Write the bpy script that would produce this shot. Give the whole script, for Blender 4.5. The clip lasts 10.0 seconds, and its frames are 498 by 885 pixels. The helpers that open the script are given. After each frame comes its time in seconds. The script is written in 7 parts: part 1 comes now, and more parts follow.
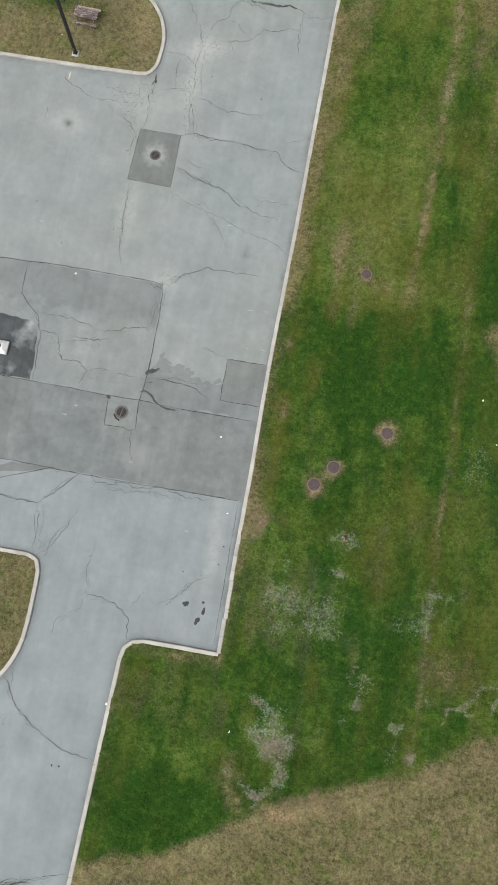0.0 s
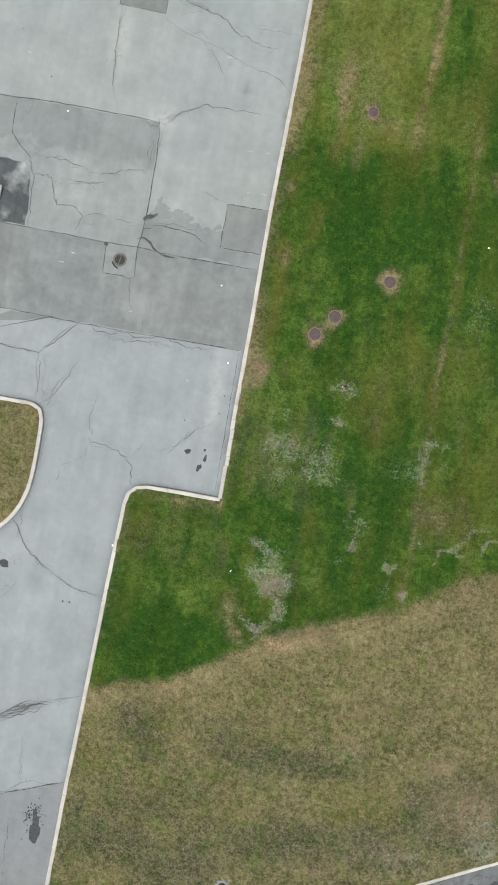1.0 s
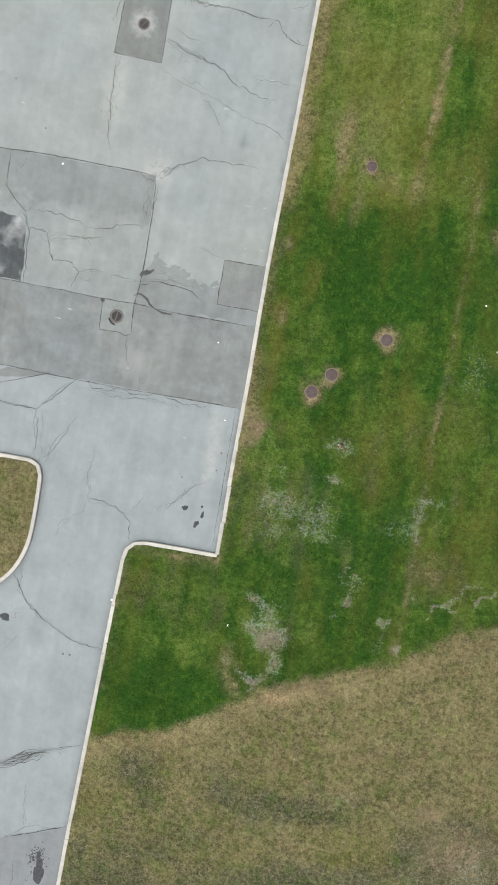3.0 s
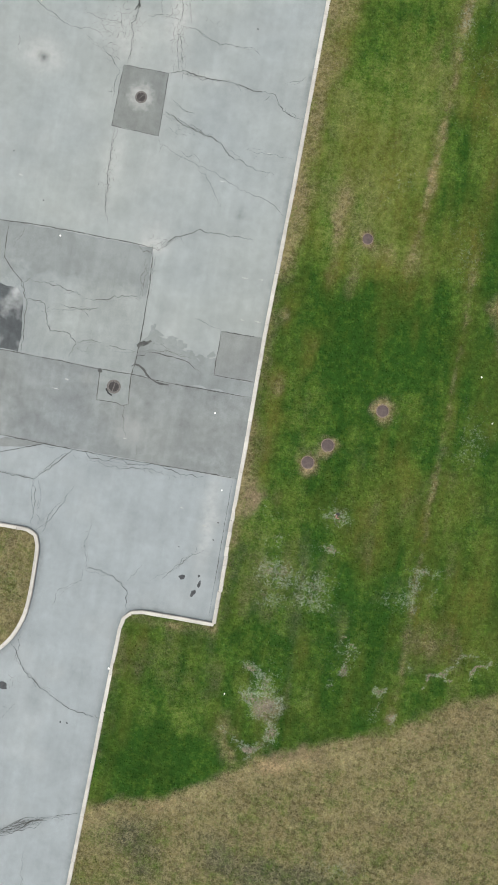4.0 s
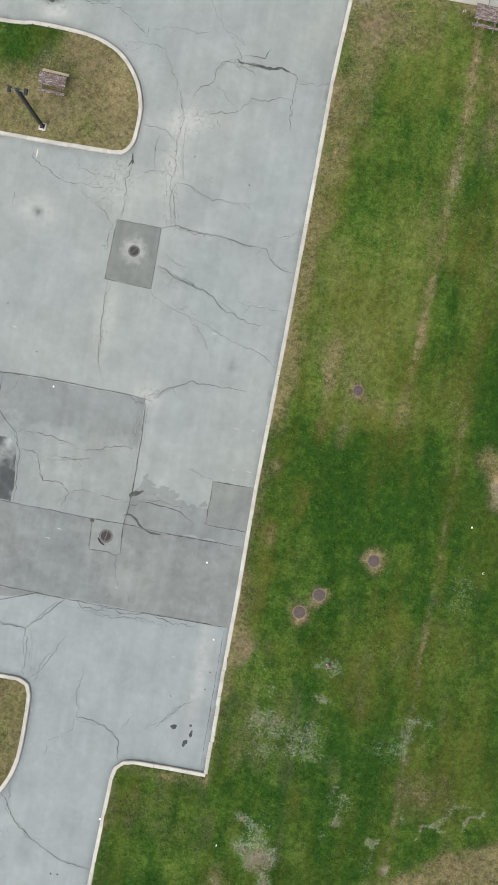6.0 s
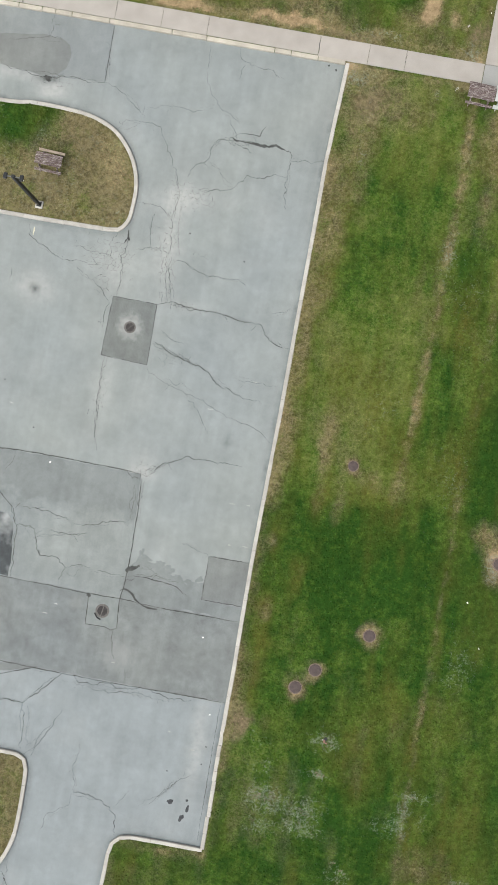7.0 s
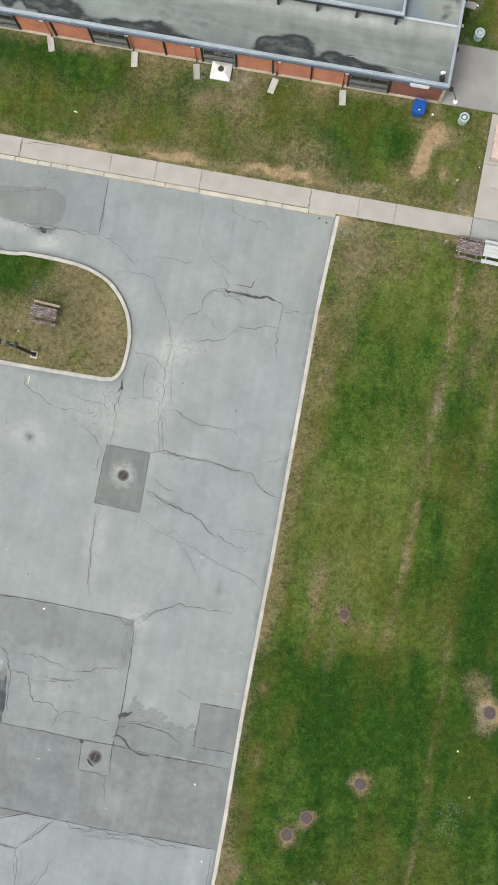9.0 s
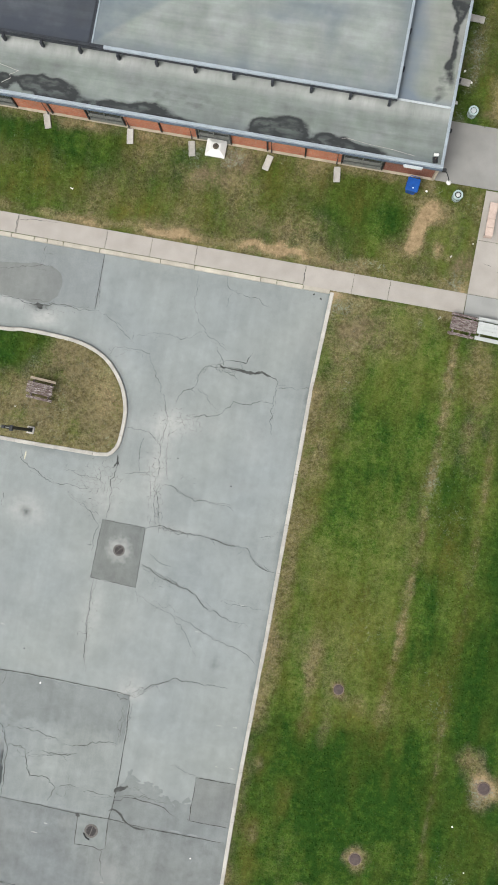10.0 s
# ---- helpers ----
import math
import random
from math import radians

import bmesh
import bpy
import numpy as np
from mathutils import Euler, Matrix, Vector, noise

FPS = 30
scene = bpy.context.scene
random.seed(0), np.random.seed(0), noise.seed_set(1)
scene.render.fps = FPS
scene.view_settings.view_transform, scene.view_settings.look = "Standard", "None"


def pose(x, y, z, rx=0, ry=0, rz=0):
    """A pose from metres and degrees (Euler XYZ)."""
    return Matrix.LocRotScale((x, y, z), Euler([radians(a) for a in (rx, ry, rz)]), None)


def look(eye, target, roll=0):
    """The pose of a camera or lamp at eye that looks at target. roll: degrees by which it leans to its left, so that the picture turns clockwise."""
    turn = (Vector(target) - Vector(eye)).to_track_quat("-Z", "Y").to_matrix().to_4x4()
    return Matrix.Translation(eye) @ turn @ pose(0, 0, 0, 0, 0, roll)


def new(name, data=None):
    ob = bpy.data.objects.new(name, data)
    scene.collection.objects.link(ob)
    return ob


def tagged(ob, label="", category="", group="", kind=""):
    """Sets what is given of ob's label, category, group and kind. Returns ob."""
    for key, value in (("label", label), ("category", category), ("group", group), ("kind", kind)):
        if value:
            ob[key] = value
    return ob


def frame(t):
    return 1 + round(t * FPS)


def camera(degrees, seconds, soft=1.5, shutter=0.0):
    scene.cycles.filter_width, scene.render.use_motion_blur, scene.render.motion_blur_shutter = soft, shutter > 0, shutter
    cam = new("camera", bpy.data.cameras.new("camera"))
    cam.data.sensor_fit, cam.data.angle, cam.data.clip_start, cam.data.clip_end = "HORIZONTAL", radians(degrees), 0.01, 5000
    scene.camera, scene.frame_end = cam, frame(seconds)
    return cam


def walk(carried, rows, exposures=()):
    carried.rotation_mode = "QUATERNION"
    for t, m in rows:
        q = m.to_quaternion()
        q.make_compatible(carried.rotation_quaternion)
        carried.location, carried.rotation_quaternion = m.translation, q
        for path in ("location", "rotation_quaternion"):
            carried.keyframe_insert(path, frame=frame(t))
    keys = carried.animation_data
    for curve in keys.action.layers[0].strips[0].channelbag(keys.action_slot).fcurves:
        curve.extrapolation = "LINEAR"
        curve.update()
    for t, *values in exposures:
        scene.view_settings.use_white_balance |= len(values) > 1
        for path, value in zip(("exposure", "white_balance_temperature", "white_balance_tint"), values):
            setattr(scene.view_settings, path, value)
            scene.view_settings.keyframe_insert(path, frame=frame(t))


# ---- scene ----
# The camera flies slowly north at about fifty metres, looking almost straight down.
cam = camera(34.0, 10.0, soft=1.8)
PATH = [
    (0, 2.321, -45.704, 49.088, 11.169, 1.192, 10.693),
    (0.5, 2.415, -46.475, 49.046, 4.634, 1.186, 10.718),
    (1, 2.375, -46.206, 49.231, 1.187, 1.179, 10.768),
    (1.5, 2.132, -45.141, 49.249, -0.570, 1.161, 10.831),
    (2, 1.887, -43.467, 49.414, -1.717, 1.165, 10.844),
    (2.5, 1.653, -41.932, 49.511, -1.951, 1.157, 10.835),
    (4, 0.705, -36.047, 49.692, -1.763, 1.007, 10.816),
    (4.5, 0.348, -34.213, 49.653, -1.268, 0.887, 10.800),
    (5, -0.016, -32.251, 49.789, -0.914, 0.760, 10.782),
    (5.5, -0.370, -30.305, 49.786, -0.568, 0.625, 10.820),
    (7, -0.592, -24.132, 49.983, 0.301, 1.190, 10.633),
    (7.5, -0.869, -21.954, 50.202, 0.444, 1.198, 10.653),
    (8, -1.012, -20.099, 50.260, 0.788, 1.278, 10.657),
    (8.5, -1.169, -18.039, 50.448, 1.086, 1.372, 10.630),
    (9, -1.322, -15.712, 50.618, 1.135, 1.534, 10.633),
    (9.5, -1.439, -13.721, 50.788, 1.516, 1.641, 10.625),
    (10, -1.569, -11.080, 50.957, 1.243, 1.856, 10.602),
]
walk(cam, [(t, pose(x, y, z, rx, ry, rz)) for t, x, y, z, rx, ry, rz in PATH],
     exposures=[(0.0, 0.46), (0.5, 0.55), (1.0, 0.69), (2.5, 0.73), (4.5, 0.68), (10.0, 0.60)])

# ---- light: a bright overcast day, the veiled sun high in the south-west ----
SUN_ELEVATION, SUN_BEARING = radians(58), radians(215)
world = bpy.data.worlds.new("overcast_sky")
scene.world = world
world.use_nodes = True
wn = world.node_tree
wn.nodes.clear()
sky = wn.nodes.new("ShaderNodeTexSky")
sky.sky_type = "NISHITA"
sky.sun_disc = False
sky.sun_elevation, sky.sun_rotation = SUN_ELEVATION, SUN_BEARING
sky.air_density, sky.dust_density, sky.ozone_density = 1.0, 4.0, 1.0
veil = wn.nodes.new("ShaderNodeHueSaturation")
veil.inputs["Saturation"].default_value = 0.22
back = wn.nodes.new("ShaderNodeBackground")
back.inputs["Strength"].default_value = 0.15
world_out = wn.nodes.new("ShaderNodeOutputWorld")
wn.links.new(sky.outputs[0], veil.inputs["Color"])
wn.links.new(veil.outputs[0], back.inputs["Color"])
wn.links.new(back.outputs[0], world_out.inputs["Surface"])

sun_data = bpy.data.lights.new("sun", "SUN")
sun_data.energy, sun_data.angle, sun_data.color = 1.5, radians(25), (1.0, 0.97, 0.92)
sun = new("sun", sun_data)
sun.matrix_world = look((math.sin(SUN_BEARING) * 60, math.cos(SUN_BEARING) * 60, 60 * math.tan(SUN_ELEVATION)), (0, 0, 0))


# ---- materials ----
def shader(name, rough=0.85, metal=0.0):
    m = bpy.data.materials.new(name)
    m.use_nodes = True
    nt = m.node_tree
    b = nt.nodes["Principled BSDF"]
    b.inputs["Roughness"].default_value = rough
    b.inputs["Metallic"].default_value = metal
    b.inputs["Specular IOR Level"].default_value = 0.3
    return m, nt, b


def coords(nt, stretch=(1, 1, 1), turn=0.0):
    """World metres, so that grain keeps its true size on every object."""
    geo = nt.nodes.new("ShaderNodeNewGeometry")
    mp = nt.nodes.new("ShaderNodeMapping")
    mp.inputs["Scale"].default_value = stretch
    mp.inputs["Rotation"].default_value = (0, 0, turn)
    nt.links.new(geo.outputs["Position"], mp.inputs["Vector"])
    return mp.outputs[0]


def cloud(nt, scale, detail=3.0, rough=0.55, vec=None, low=0.0, high=1.0, start=0.3, end=0.7):
    """Noise between low and high."""
    n = nt.nodes.new("ShaderNodeTexNoise")
    n.inputs["Scale"].default_value, n.inputs["Detail"].default_value = scale, detail
    n.inputs["Roughness"].default_value = rough
    nt.links.new(vec or coords(nt), n.inputs["Vector"])
    r = nt.nodes.new("ShaderNodeMapRange")
    r.inputs[1].default_value, r.inputs[2].default_value = start, end
    r.inputs[3].default_value, r.inputs[4].default_value = low, high
    nt.links.new(n.outputs["Fac"], r.inputs[0])
    return r.outputs[0]


def feed(nt, socket, value):
    if isinstance(value, bpy.types.NodeSocket):
        nt.links.new(value, socket)
    elif isinstance(value, tuple):
        socket.default_value = (*value, 1.0)[:len(socket.default_value)]
    else:
        socket.default_value = value


def mixed(nt, fac, a, b, mode="MIX"):
    n = nt.nodes.new("ShaderNodeMix")
    n.data_type, n.blend_type, n.clamp_factor = "RGBA", mode, True
    feed(nt, n.inputs[0], fac)
    feed(nt, n.inputs[6], a)
    feed(nt, n.inputs[7], b)
    return n.outputs[2]


def math_node(nt, op, a, b=0.0, clamp=False):
    n = nt.nodes.new("ShaderNodeMath")
    n.operation, n.use_clamp = op, clamp
    feed(nt, n.inputs[0], a)
    feed(nt, n.inputs[1], b)
    return n.outputs[0]


def scaled(nt, color, value):
    n = nt.nodes.new("ShaderNodeVectorMath")
    n.operation = "SCALE"
    feed(nt, n.inputs[0], color)
    feed(nt, n.inputs["Scale"], value)
    return n.outputs[0]


def bumped(nt, b, height, strength=0.4, distance=0.02):
    n = nt.nodes.new("ShaderNodeBump")
    n.inputs["Strength"].default_value, n.inputs["Distance"].default_value = strength, distance
    nt.links.new(height, n.inputs["Height"])
    nt.links.new(n.outputs[0], b.inputs["Normal"])


def painted_channel(nt, name):
    a = nt.nodes.new("ShaderNodeAttribute")
    a.attribute_name = name
    s = nt.nodes.new("ShaderNodeSeparateColor")
    nt.links.new(a.outputs["Color"], s.inputs[0])
    return s.outputs[0], s.outputs[1], s.outputs[2]


def surface(name, color, rough=0.85, metal=0.0, vary=0.25, scale=3.0, grain=40.0, bump=0.3, stretch=(1, 1, 1), random=0.0):
    """A plain surface with stains at one scale and grain at another; random: how far alike pieces differ."""
    m, nt, b = shader(name, rough, metal)
    vec = coords(nt, stretch)
    tone = math_node(nt, "MULTIPLY", cloud(nt, scale, 4, vec=vec, low=1 - vary, high=1 + vary),
                     cloud(nt, grain, 2, vec=vec, low=1 - vary * 0.6, high=1 + vary * 0.6))
    if random:
        info = nt.nodes.new("ShaderNodeObjectInfo")
        r = nt.nodes.new("ShaderNodeMapRange")
        r.inputs[3].default_value, r.inputs[4].default_value = 1 - random, 1 + random
        nt.links.new(info.outputs["Random"], r.inputs[0])
        tone = math_node(nt, "MULTIPLY", tone, r.outputs[0])
    nt.links.new(scaled(nt, color, tone), b.inputs["Base Color"])
    bumped(nt, b, cloud(nt, grain, 3, vec=vec), bump, 0.01)
    return m


def asphalt(name, color, speck=0.10, patchy=0.14, smears=0.0, halos=(), newer_south=None, belt=None):
    """Weathered asphalt; the sheet's own channels bring salt stains and dark, damp places."""
    m, nt, b = shader(name, 0.9)
    light, dark, damp = painted_channel(nt, "stain")
    vec = coords(nt)
    tone = math_node(nt, "MULTIPLY", cloud(nt, 0.45, 5, 0.6, vec, 1 - patchy, 1 + patchy),
                     cloud(nt, 2.2, 4, 0.6, vec, 1 - patchy * 0.5, 1 + patchy * 0.5))
    tone = math_node(nt, "MULTIPLY", tone, cloud(nt, 38, 2, 0.6, vec, 1 - speck, 1 + speck))
    streak = cloud(nt, 1.0, 4, 0.6, coords(nt, (1.6, 0.10, 1)), 1 - patchy * 0.5, 1 + patchy * 0.5)
    tone = math_node(nt, "MULTIPLY", tone, streak)
    hue = cloud(nt, 0.11, 2, 0.5, vec)
    col = mixed(nt, hue, tuple(c * k for c, k in zip(color, (0.985, 1.0, 1.02))), tuple(c * k for c, k in zip(color, (1.02, 1.01, 0.97))))
    if newer_south is not None:
        # South of the joint lies a bluer surface.
        sep = nt.nodes.new("ShaderNodeSeparateXYZ")
        nt.links.new(vec, sep.inputs[0])
        south = math_node(nt, "LESS_THAN", sep.outputs[1], newer_south)
        col = mixed(nt, south, col, tuple(c * k for c, k in zip(color, (0.972, 0.99, 1.03))))
    col = scaled(nt, col, tone)
    edge = cloud(nt, 3.0, 5, 0.65, vec, -0.35, 0.35)
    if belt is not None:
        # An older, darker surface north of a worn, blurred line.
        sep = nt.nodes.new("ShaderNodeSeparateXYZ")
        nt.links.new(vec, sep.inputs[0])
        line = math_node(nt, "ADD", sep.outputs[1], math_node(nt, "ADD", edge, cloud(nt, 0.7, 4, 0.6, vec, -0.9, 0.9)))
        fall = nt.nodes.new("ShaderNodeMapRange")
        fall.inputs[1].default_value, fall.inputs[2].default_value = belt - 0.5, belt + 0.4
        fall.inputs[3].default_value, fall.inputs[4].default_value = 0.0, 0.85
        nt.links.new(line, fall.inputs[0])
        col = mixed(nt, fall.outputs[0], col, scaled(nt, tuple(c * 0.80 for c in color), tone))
    for hx, hy, hr, amount in halos:
        # Salt and wear round a cover.
        d = nt.nodes.new("ShaderNodeVectorMath")
        d.operation = "DISTANCE"
        nt.links.new(vec, d.inputs[0])
        d.inputs[1].default_value = (hx, hy, 0.0)
        fall = nt.nodes.new("ShaderNodeMapRange")
        fall.inputs[1].default_value, fall.inputs[2].default_value = hr, hr * 0.35
        fall.inputs[3].default_value, fall.inputs[4].default_value = 0.0, amount
        nt.links.new(math_node(nt, "ADD", d.outputs["Value"], math_node(nt, "MULTIPLY", edge, hr * 0.7)), fall.inputs[0])
        col = mixed(nt, fall.outputs[0], col, (0.29, 0.30, 0.285))
    def worn(channel):
        s = math_node(nt, "ADD", channel, math_node(nt, "MULTIPLY", edge, math_node(nt, "MULTIPLY", channel, 1.6)))
        return math_node(nt, "MULTIPLY", s, 1.0, True)
    if smears:
        col = mixed(nt, cloud(nt, 0.55, 4, 0.5, vec, 0, smears, 0.48, 0.7), col, (0.26, 0.275, 0.27))
    col = mixed(nt, worn(light), col, (0.30, 0.31, 0.295))
    col = mixed(nt, worn(dark), col, (0.075, 0.082, 0.084))
    col = mixed(nt, worn(damp), col, (0.045, 0.05, 0.05))
    nt.links.new(col, b.inputs["Base Color"])
    bumped(nt, b, cloud(nt, 60, 3, 0.6, vec), 0.35, 0.006)
    return m


def lawn(name, blades=False):
    """Turf: deep, middling or pale green, olive, dry straw, trodden mud and bleached strands, after the sheet's channels."""
    m, nt, b = shader(name, 1.0)
    b.inputs["Specular IOR Level"].default_value = 0.03
    dry, bare, lush = painted_channel(nt, "turf")
    olive, mud, fleck = painted_channel(nt, "veil")
    vec = coords(nt)
    fine = cloud(nt, 8.0, 4, 0.6, vec, -0.5, 0.5, 0.25, 0.75)
    mid = cloud(nt, 1.2, 5, 0.62, vec, -0.5, 0.5, 0.25, 0.75)
    wide = cloud(nt, 0.33, 3, 0.6, vec, -0.5, 0.5, 0.25, 0.75)
    streak = cloud(nt, 2.4, 4, 0.6, coords(nt, (1.0, 0.22, 1)), -0.5, 0.5, 0.25, 0.75)

    def ragged(channel, a, c, e=0.0):
        out = math_node(nt, "ADD", channel, math_node(nt, "MULTIPLY", fine, a))
        out = math_node(nt, "ADD", out, math_node(nt, "MULTIPLY", mid, c))
        return math_node(nt, "ADD", out, math_node(nt, "MULTIPLY", streak, e)) if e else out

    def graded(value, low, high):
        r = nt.nodes.new("ShaderNodeMapRange")
        r.inputs[1].default_value, r.inputs[2].default_value = low, high
        nt.links.new(value, r.inputs[0])
        return r.outputs[0]

    def fibres(scale, width):
        """Thin wandering strands of cut grass: the level lines of a noise."""
        n = cloud(nt, scale, 4, 0.7, vec, -0.5, 0.5, 0.0, 1.0)
        d = math_node(nt, "ABSOLUTE", n)
        return math_node(nt, "SUBTRACT", 1.0, math_node(nt, "DIVIDE", d, width), True)
    strand = fibres(3.4, 0.055)
    lank = fibres(1.7, 0.04)
    clump = cloud(nt, 2.7, 6, 0.72, vec, -0.5, 0.5, 0.3, 0.7)
    vigour = math_node(nt, "ADD", ragged(lush, 0.55, 0.60, 0.36), math_node(nt, "MULTIPLY", clump, 0.75))
    green = mixed(nt, graded(vigour, 0.0, 0.42), (0.078, 0.104, 0.023), (0.042, 0.078, 0.0118))
    green = mixed(nt, graded(vigour, 0.42, 1.02), green, (0.0168, 0.0455, 0.0076))
    thatch = math_node(nt, "MULTIPLY", strand, math_node(nt, "SUBTRACT", 0.50, math_node(nt, "MULTIPLY", lush, 0.50)), True)
    green = mixed(nt, thatch, green, (0.140, 0.150, 0.055))
    broken = math_node(nt, "ADD", 1.0, math_node(nt, "ADD", math_node(nt, "MULTIPLY", fine, 0.9), math_node(nt, "ADD", math_node(nt, "MULTIPLY", mid, 1.1), math_node(nt, "MULTIPLY", streak, 1.1))))
    green = mixed(nt, math_node(nt, "MULTIPLY", math_node(nt, "MULTIPLY", olive, broken), 0.72, True), green, (0.077, 0.076, 0.017))
    # Yellow, brown and greyish straw.
    straw = mixed(nt, math_node(nt, "ADD", cloud(nt, 3.6, 5, 0.75, vec, 0.08, 1, 0.36, 0.64), math_node(nt, "MULTIPLY", math_node(nt, "SUBTRACT", dry, 0.92), 1.3), True), (0.042, 0.044, 0.017), (0.134, 0.122, 0.057))
    straw = mixed(nt, cloud(nt, 0.55, 4, 0.6, vec, 0, 0.5, 0.47, 0.66), straw, (0.068, 0.068, 0.027))
    straw = mixed(nt, cloud(nt, 0.8, 4, 0.6, vec, 0, 0.5, 0.66, 0.45), straw, (0.098, 0.076, 0.038))
    straw = mixed(nt, math_node(nt, "MULTIPLY", ragged(olive, 0.3, 0.5), 0.5, True), straw, (0.100, 0.094, 0.030))
    straw = mixed(nt, graded(ragged(lush, 0.55, 0.3), 0.62, 1.15), straw, (0.048, 0.050, 0.030))
    straw = mixed(nt, math_node(nt, "MULTIPLY", strand, 0.62), straw, (0.182, 0.163, 0.096))
    straw = mixed(nt, graded(ragged(dry, 0.8, 0.35), 1.3, 1.9), straw, (0.245, 0.181, 0.104))
    patchy = math_node(nt, "ADD", 1.0, math_node(nt, "ADD", math_node(nt, "MULTIPLY", fine, 1.0), math_node(nt, "ADD", math_node(nt, "MULTIPLY", mid, 1.2), math_node(nt, "MULTIPLY", streak, 0.5))))
    col = mixed(nt, math_node(nt, "MULTIPLY", dry, patchy), green, straw)
    trodden = mixed(nt, cloud(nt, 7, 4, 0.65, vec), (0.085, 0.068, 0.038), (0.175, 0.138, 0.088))
    col = mixed(nt, math_node(nt, "MULTIPLY", math_node(nt, "MULTIPLY", mud, broken), 0.85, True), col, trodden)
    soil = mixed(nt, cloud(nt, 6, 5, 0.7, vec), (0.066, 0.055, 0.040), (0.182, 0.152, 0.116))
    open_soil = graded(ragged(bare, 0.9, 0.5), 0.62, 1.0)
    col = mixed(nt, open_soil, col, soil)
    # Dead, bleached strands lie where the turf is thin.
    thin = math_node(nt, "MAXIMUM", math_node(nt, "MINIMUM", bare, 0.62), math_node(nt, "MULTIPLY", fleck, 0.62))
    tuft = math_node(nt, "ADD", math_node(nt, "MULTIPLY", cloud(nt, 6.5, 5, 0.78, vec, -0.5, 0.5, 0.25, 0.75), 1.05), math_node(nt, "MULTIPLY", lank, 0.42))
    tuft = math_node(nt, "ADD", tuft, math_node(nt, "MULTIPLY", thin, 1.08))
    tuft = math_node(nt, "MULTIPLY", math_node(nt, "SUBTRACT", tuft, 0.60), 2.2, True)
    tuft = math_node(nt, "MULTIPLY", tuft, math_node(nt, "SUBTRACT", 0.70, math_node(nt, "MULTIPLY", open_soil, 0.52)))
    col = mixed(nt, tuft, col, (0.160, 0.186, 0.146))
    tone = math_node(nt, "MULTIPLY", cloud(nt, 12, 4, 0.7, vec, 0.89, 1.15, 0.25, 0.75), cloud(nt, 3.6, 4, 0.65, vec, 0.68, 1.22))
    tone = math_node(nt, "MULTIPLY", tone, math_node(nt, "ADD", math_node(nt, "MULTIPLY", wide, 0.22), 1.0))
    if blades:
        geo = nt.nodes.new("ShaderNodeNewGeometry")
        r = nt.nodes.new("ShaderNodeMapRange")
        r.inputs[3].default_value, r.inputs[4].default_value = 0.94, 1.28
        nt.links.new(geo.outputs["Random Per Island"], r.inputs[0])
        tone = math_node(nt, "MULTIPLY", tone, r.outputs[0])
    nt.links.new(scaled(nt, col, tone), b.inputs["Base Color"])
    bumped(nt, b, cloud(nt, 14, 5, 0.7, vec), 0.35, 0.04)
    return m


def roofing(name, color, vary=0.16, turn=0.0, damp=None):
    """Roof membrane with runs of dirt along the slope and dark ponding stains."""
    m, nt, b = shader(name, 0.7)
    dark, pale, wet = painted_channel(nt, "stain")
    vec = coords(nt)
    tone = math_node(nt, "MULTIPLY", cloud(nt, 0.5, 5, 0.6, vec, 1 - vary, 1 + vary), cloud(nt, 30, 2, 0.6, vec, 0.95, 1.05))
    tone = math_node(nt, "MULTIPLY", tone, cloud(nt, 1.0, 5, 0.65, coords(nt, (0.16, 1.7, 1), turn), 1 - vary * 0.8, 1 + vary * 0.8))
    tone = math_node(nt, "MULTIPLY", tone, cloud(nt, 1.0, 4, 0.65, coords(nt, (1.1, 0.5, 1), turn), 1 - vary * 0.35, 1 + vary * 0.35))
    col = mixed(nt, cloud(nt, 0.8, 4, 0.6, vec), color, tuple(c * k for c, k in zip(color, (0.92, 1.0, 0.9))))
    col = scaled(nt, col, tone)
    # Dull, dirty places; then the washed strip with its drips; then black ponding stains with tide rings.
    col = mixed(nt, math_node(nt, "MULTIPLY", wet, cloud(nt, 0.9, 4, 0.6, vec, 0.6, 1.2), True), col, damp or tuple(c * k for c, k in zip(color, (0.52, 0.60, 0.69))))
    drip = cloud(nt, 1.0, 5, 0.7, coords(nt, (1.7, 0.45, 1), turn), 0.55, 1.2)
    col = mixed(nt, math_node(nt, "MULTIPLY", pale, drip, True), col, (0.35, 0.36, 0.34))
    edge = cloud(nt, 1.3, 4, 0.55, coords(nt, (0.8, 1.5, 1), turn), -0.5, 0.5)
    level = math_node(nt, "ADD", dark, math_node(nt, "MULTIPLY", edge, math_node(nt, "MULTIPLY", dark, 1.1)))
    d = math_node(nt, "MULTIPLY", math_node(nt, "SUBTRACT", level, 0.15), 3.4, True)
    inner = math_node(nt, "MULTIPLY", math_node(nt, "SUBTRACT", level, 0.74), 3.0, True)
    d = math_node(nt, "SUBTRACT", math_node(nt, "MULTIPLY", d, 0.95), math_node(nt, "MULTIPLY", inner, cloud(nt, 1.0, 4, 0.65, coords(nt, (0.5, 2.6, 1), turn), 0.0, 0.5)), True)
    col = mixed(nt, d, col, (0.013, 0.015, 0.016))
    nt.links.new(col, b.inputs["Base Color"])
    bumped(nt, b, cloud(nt, 20, 3, 0.6, vec), 0.2, 0.006)
    return m


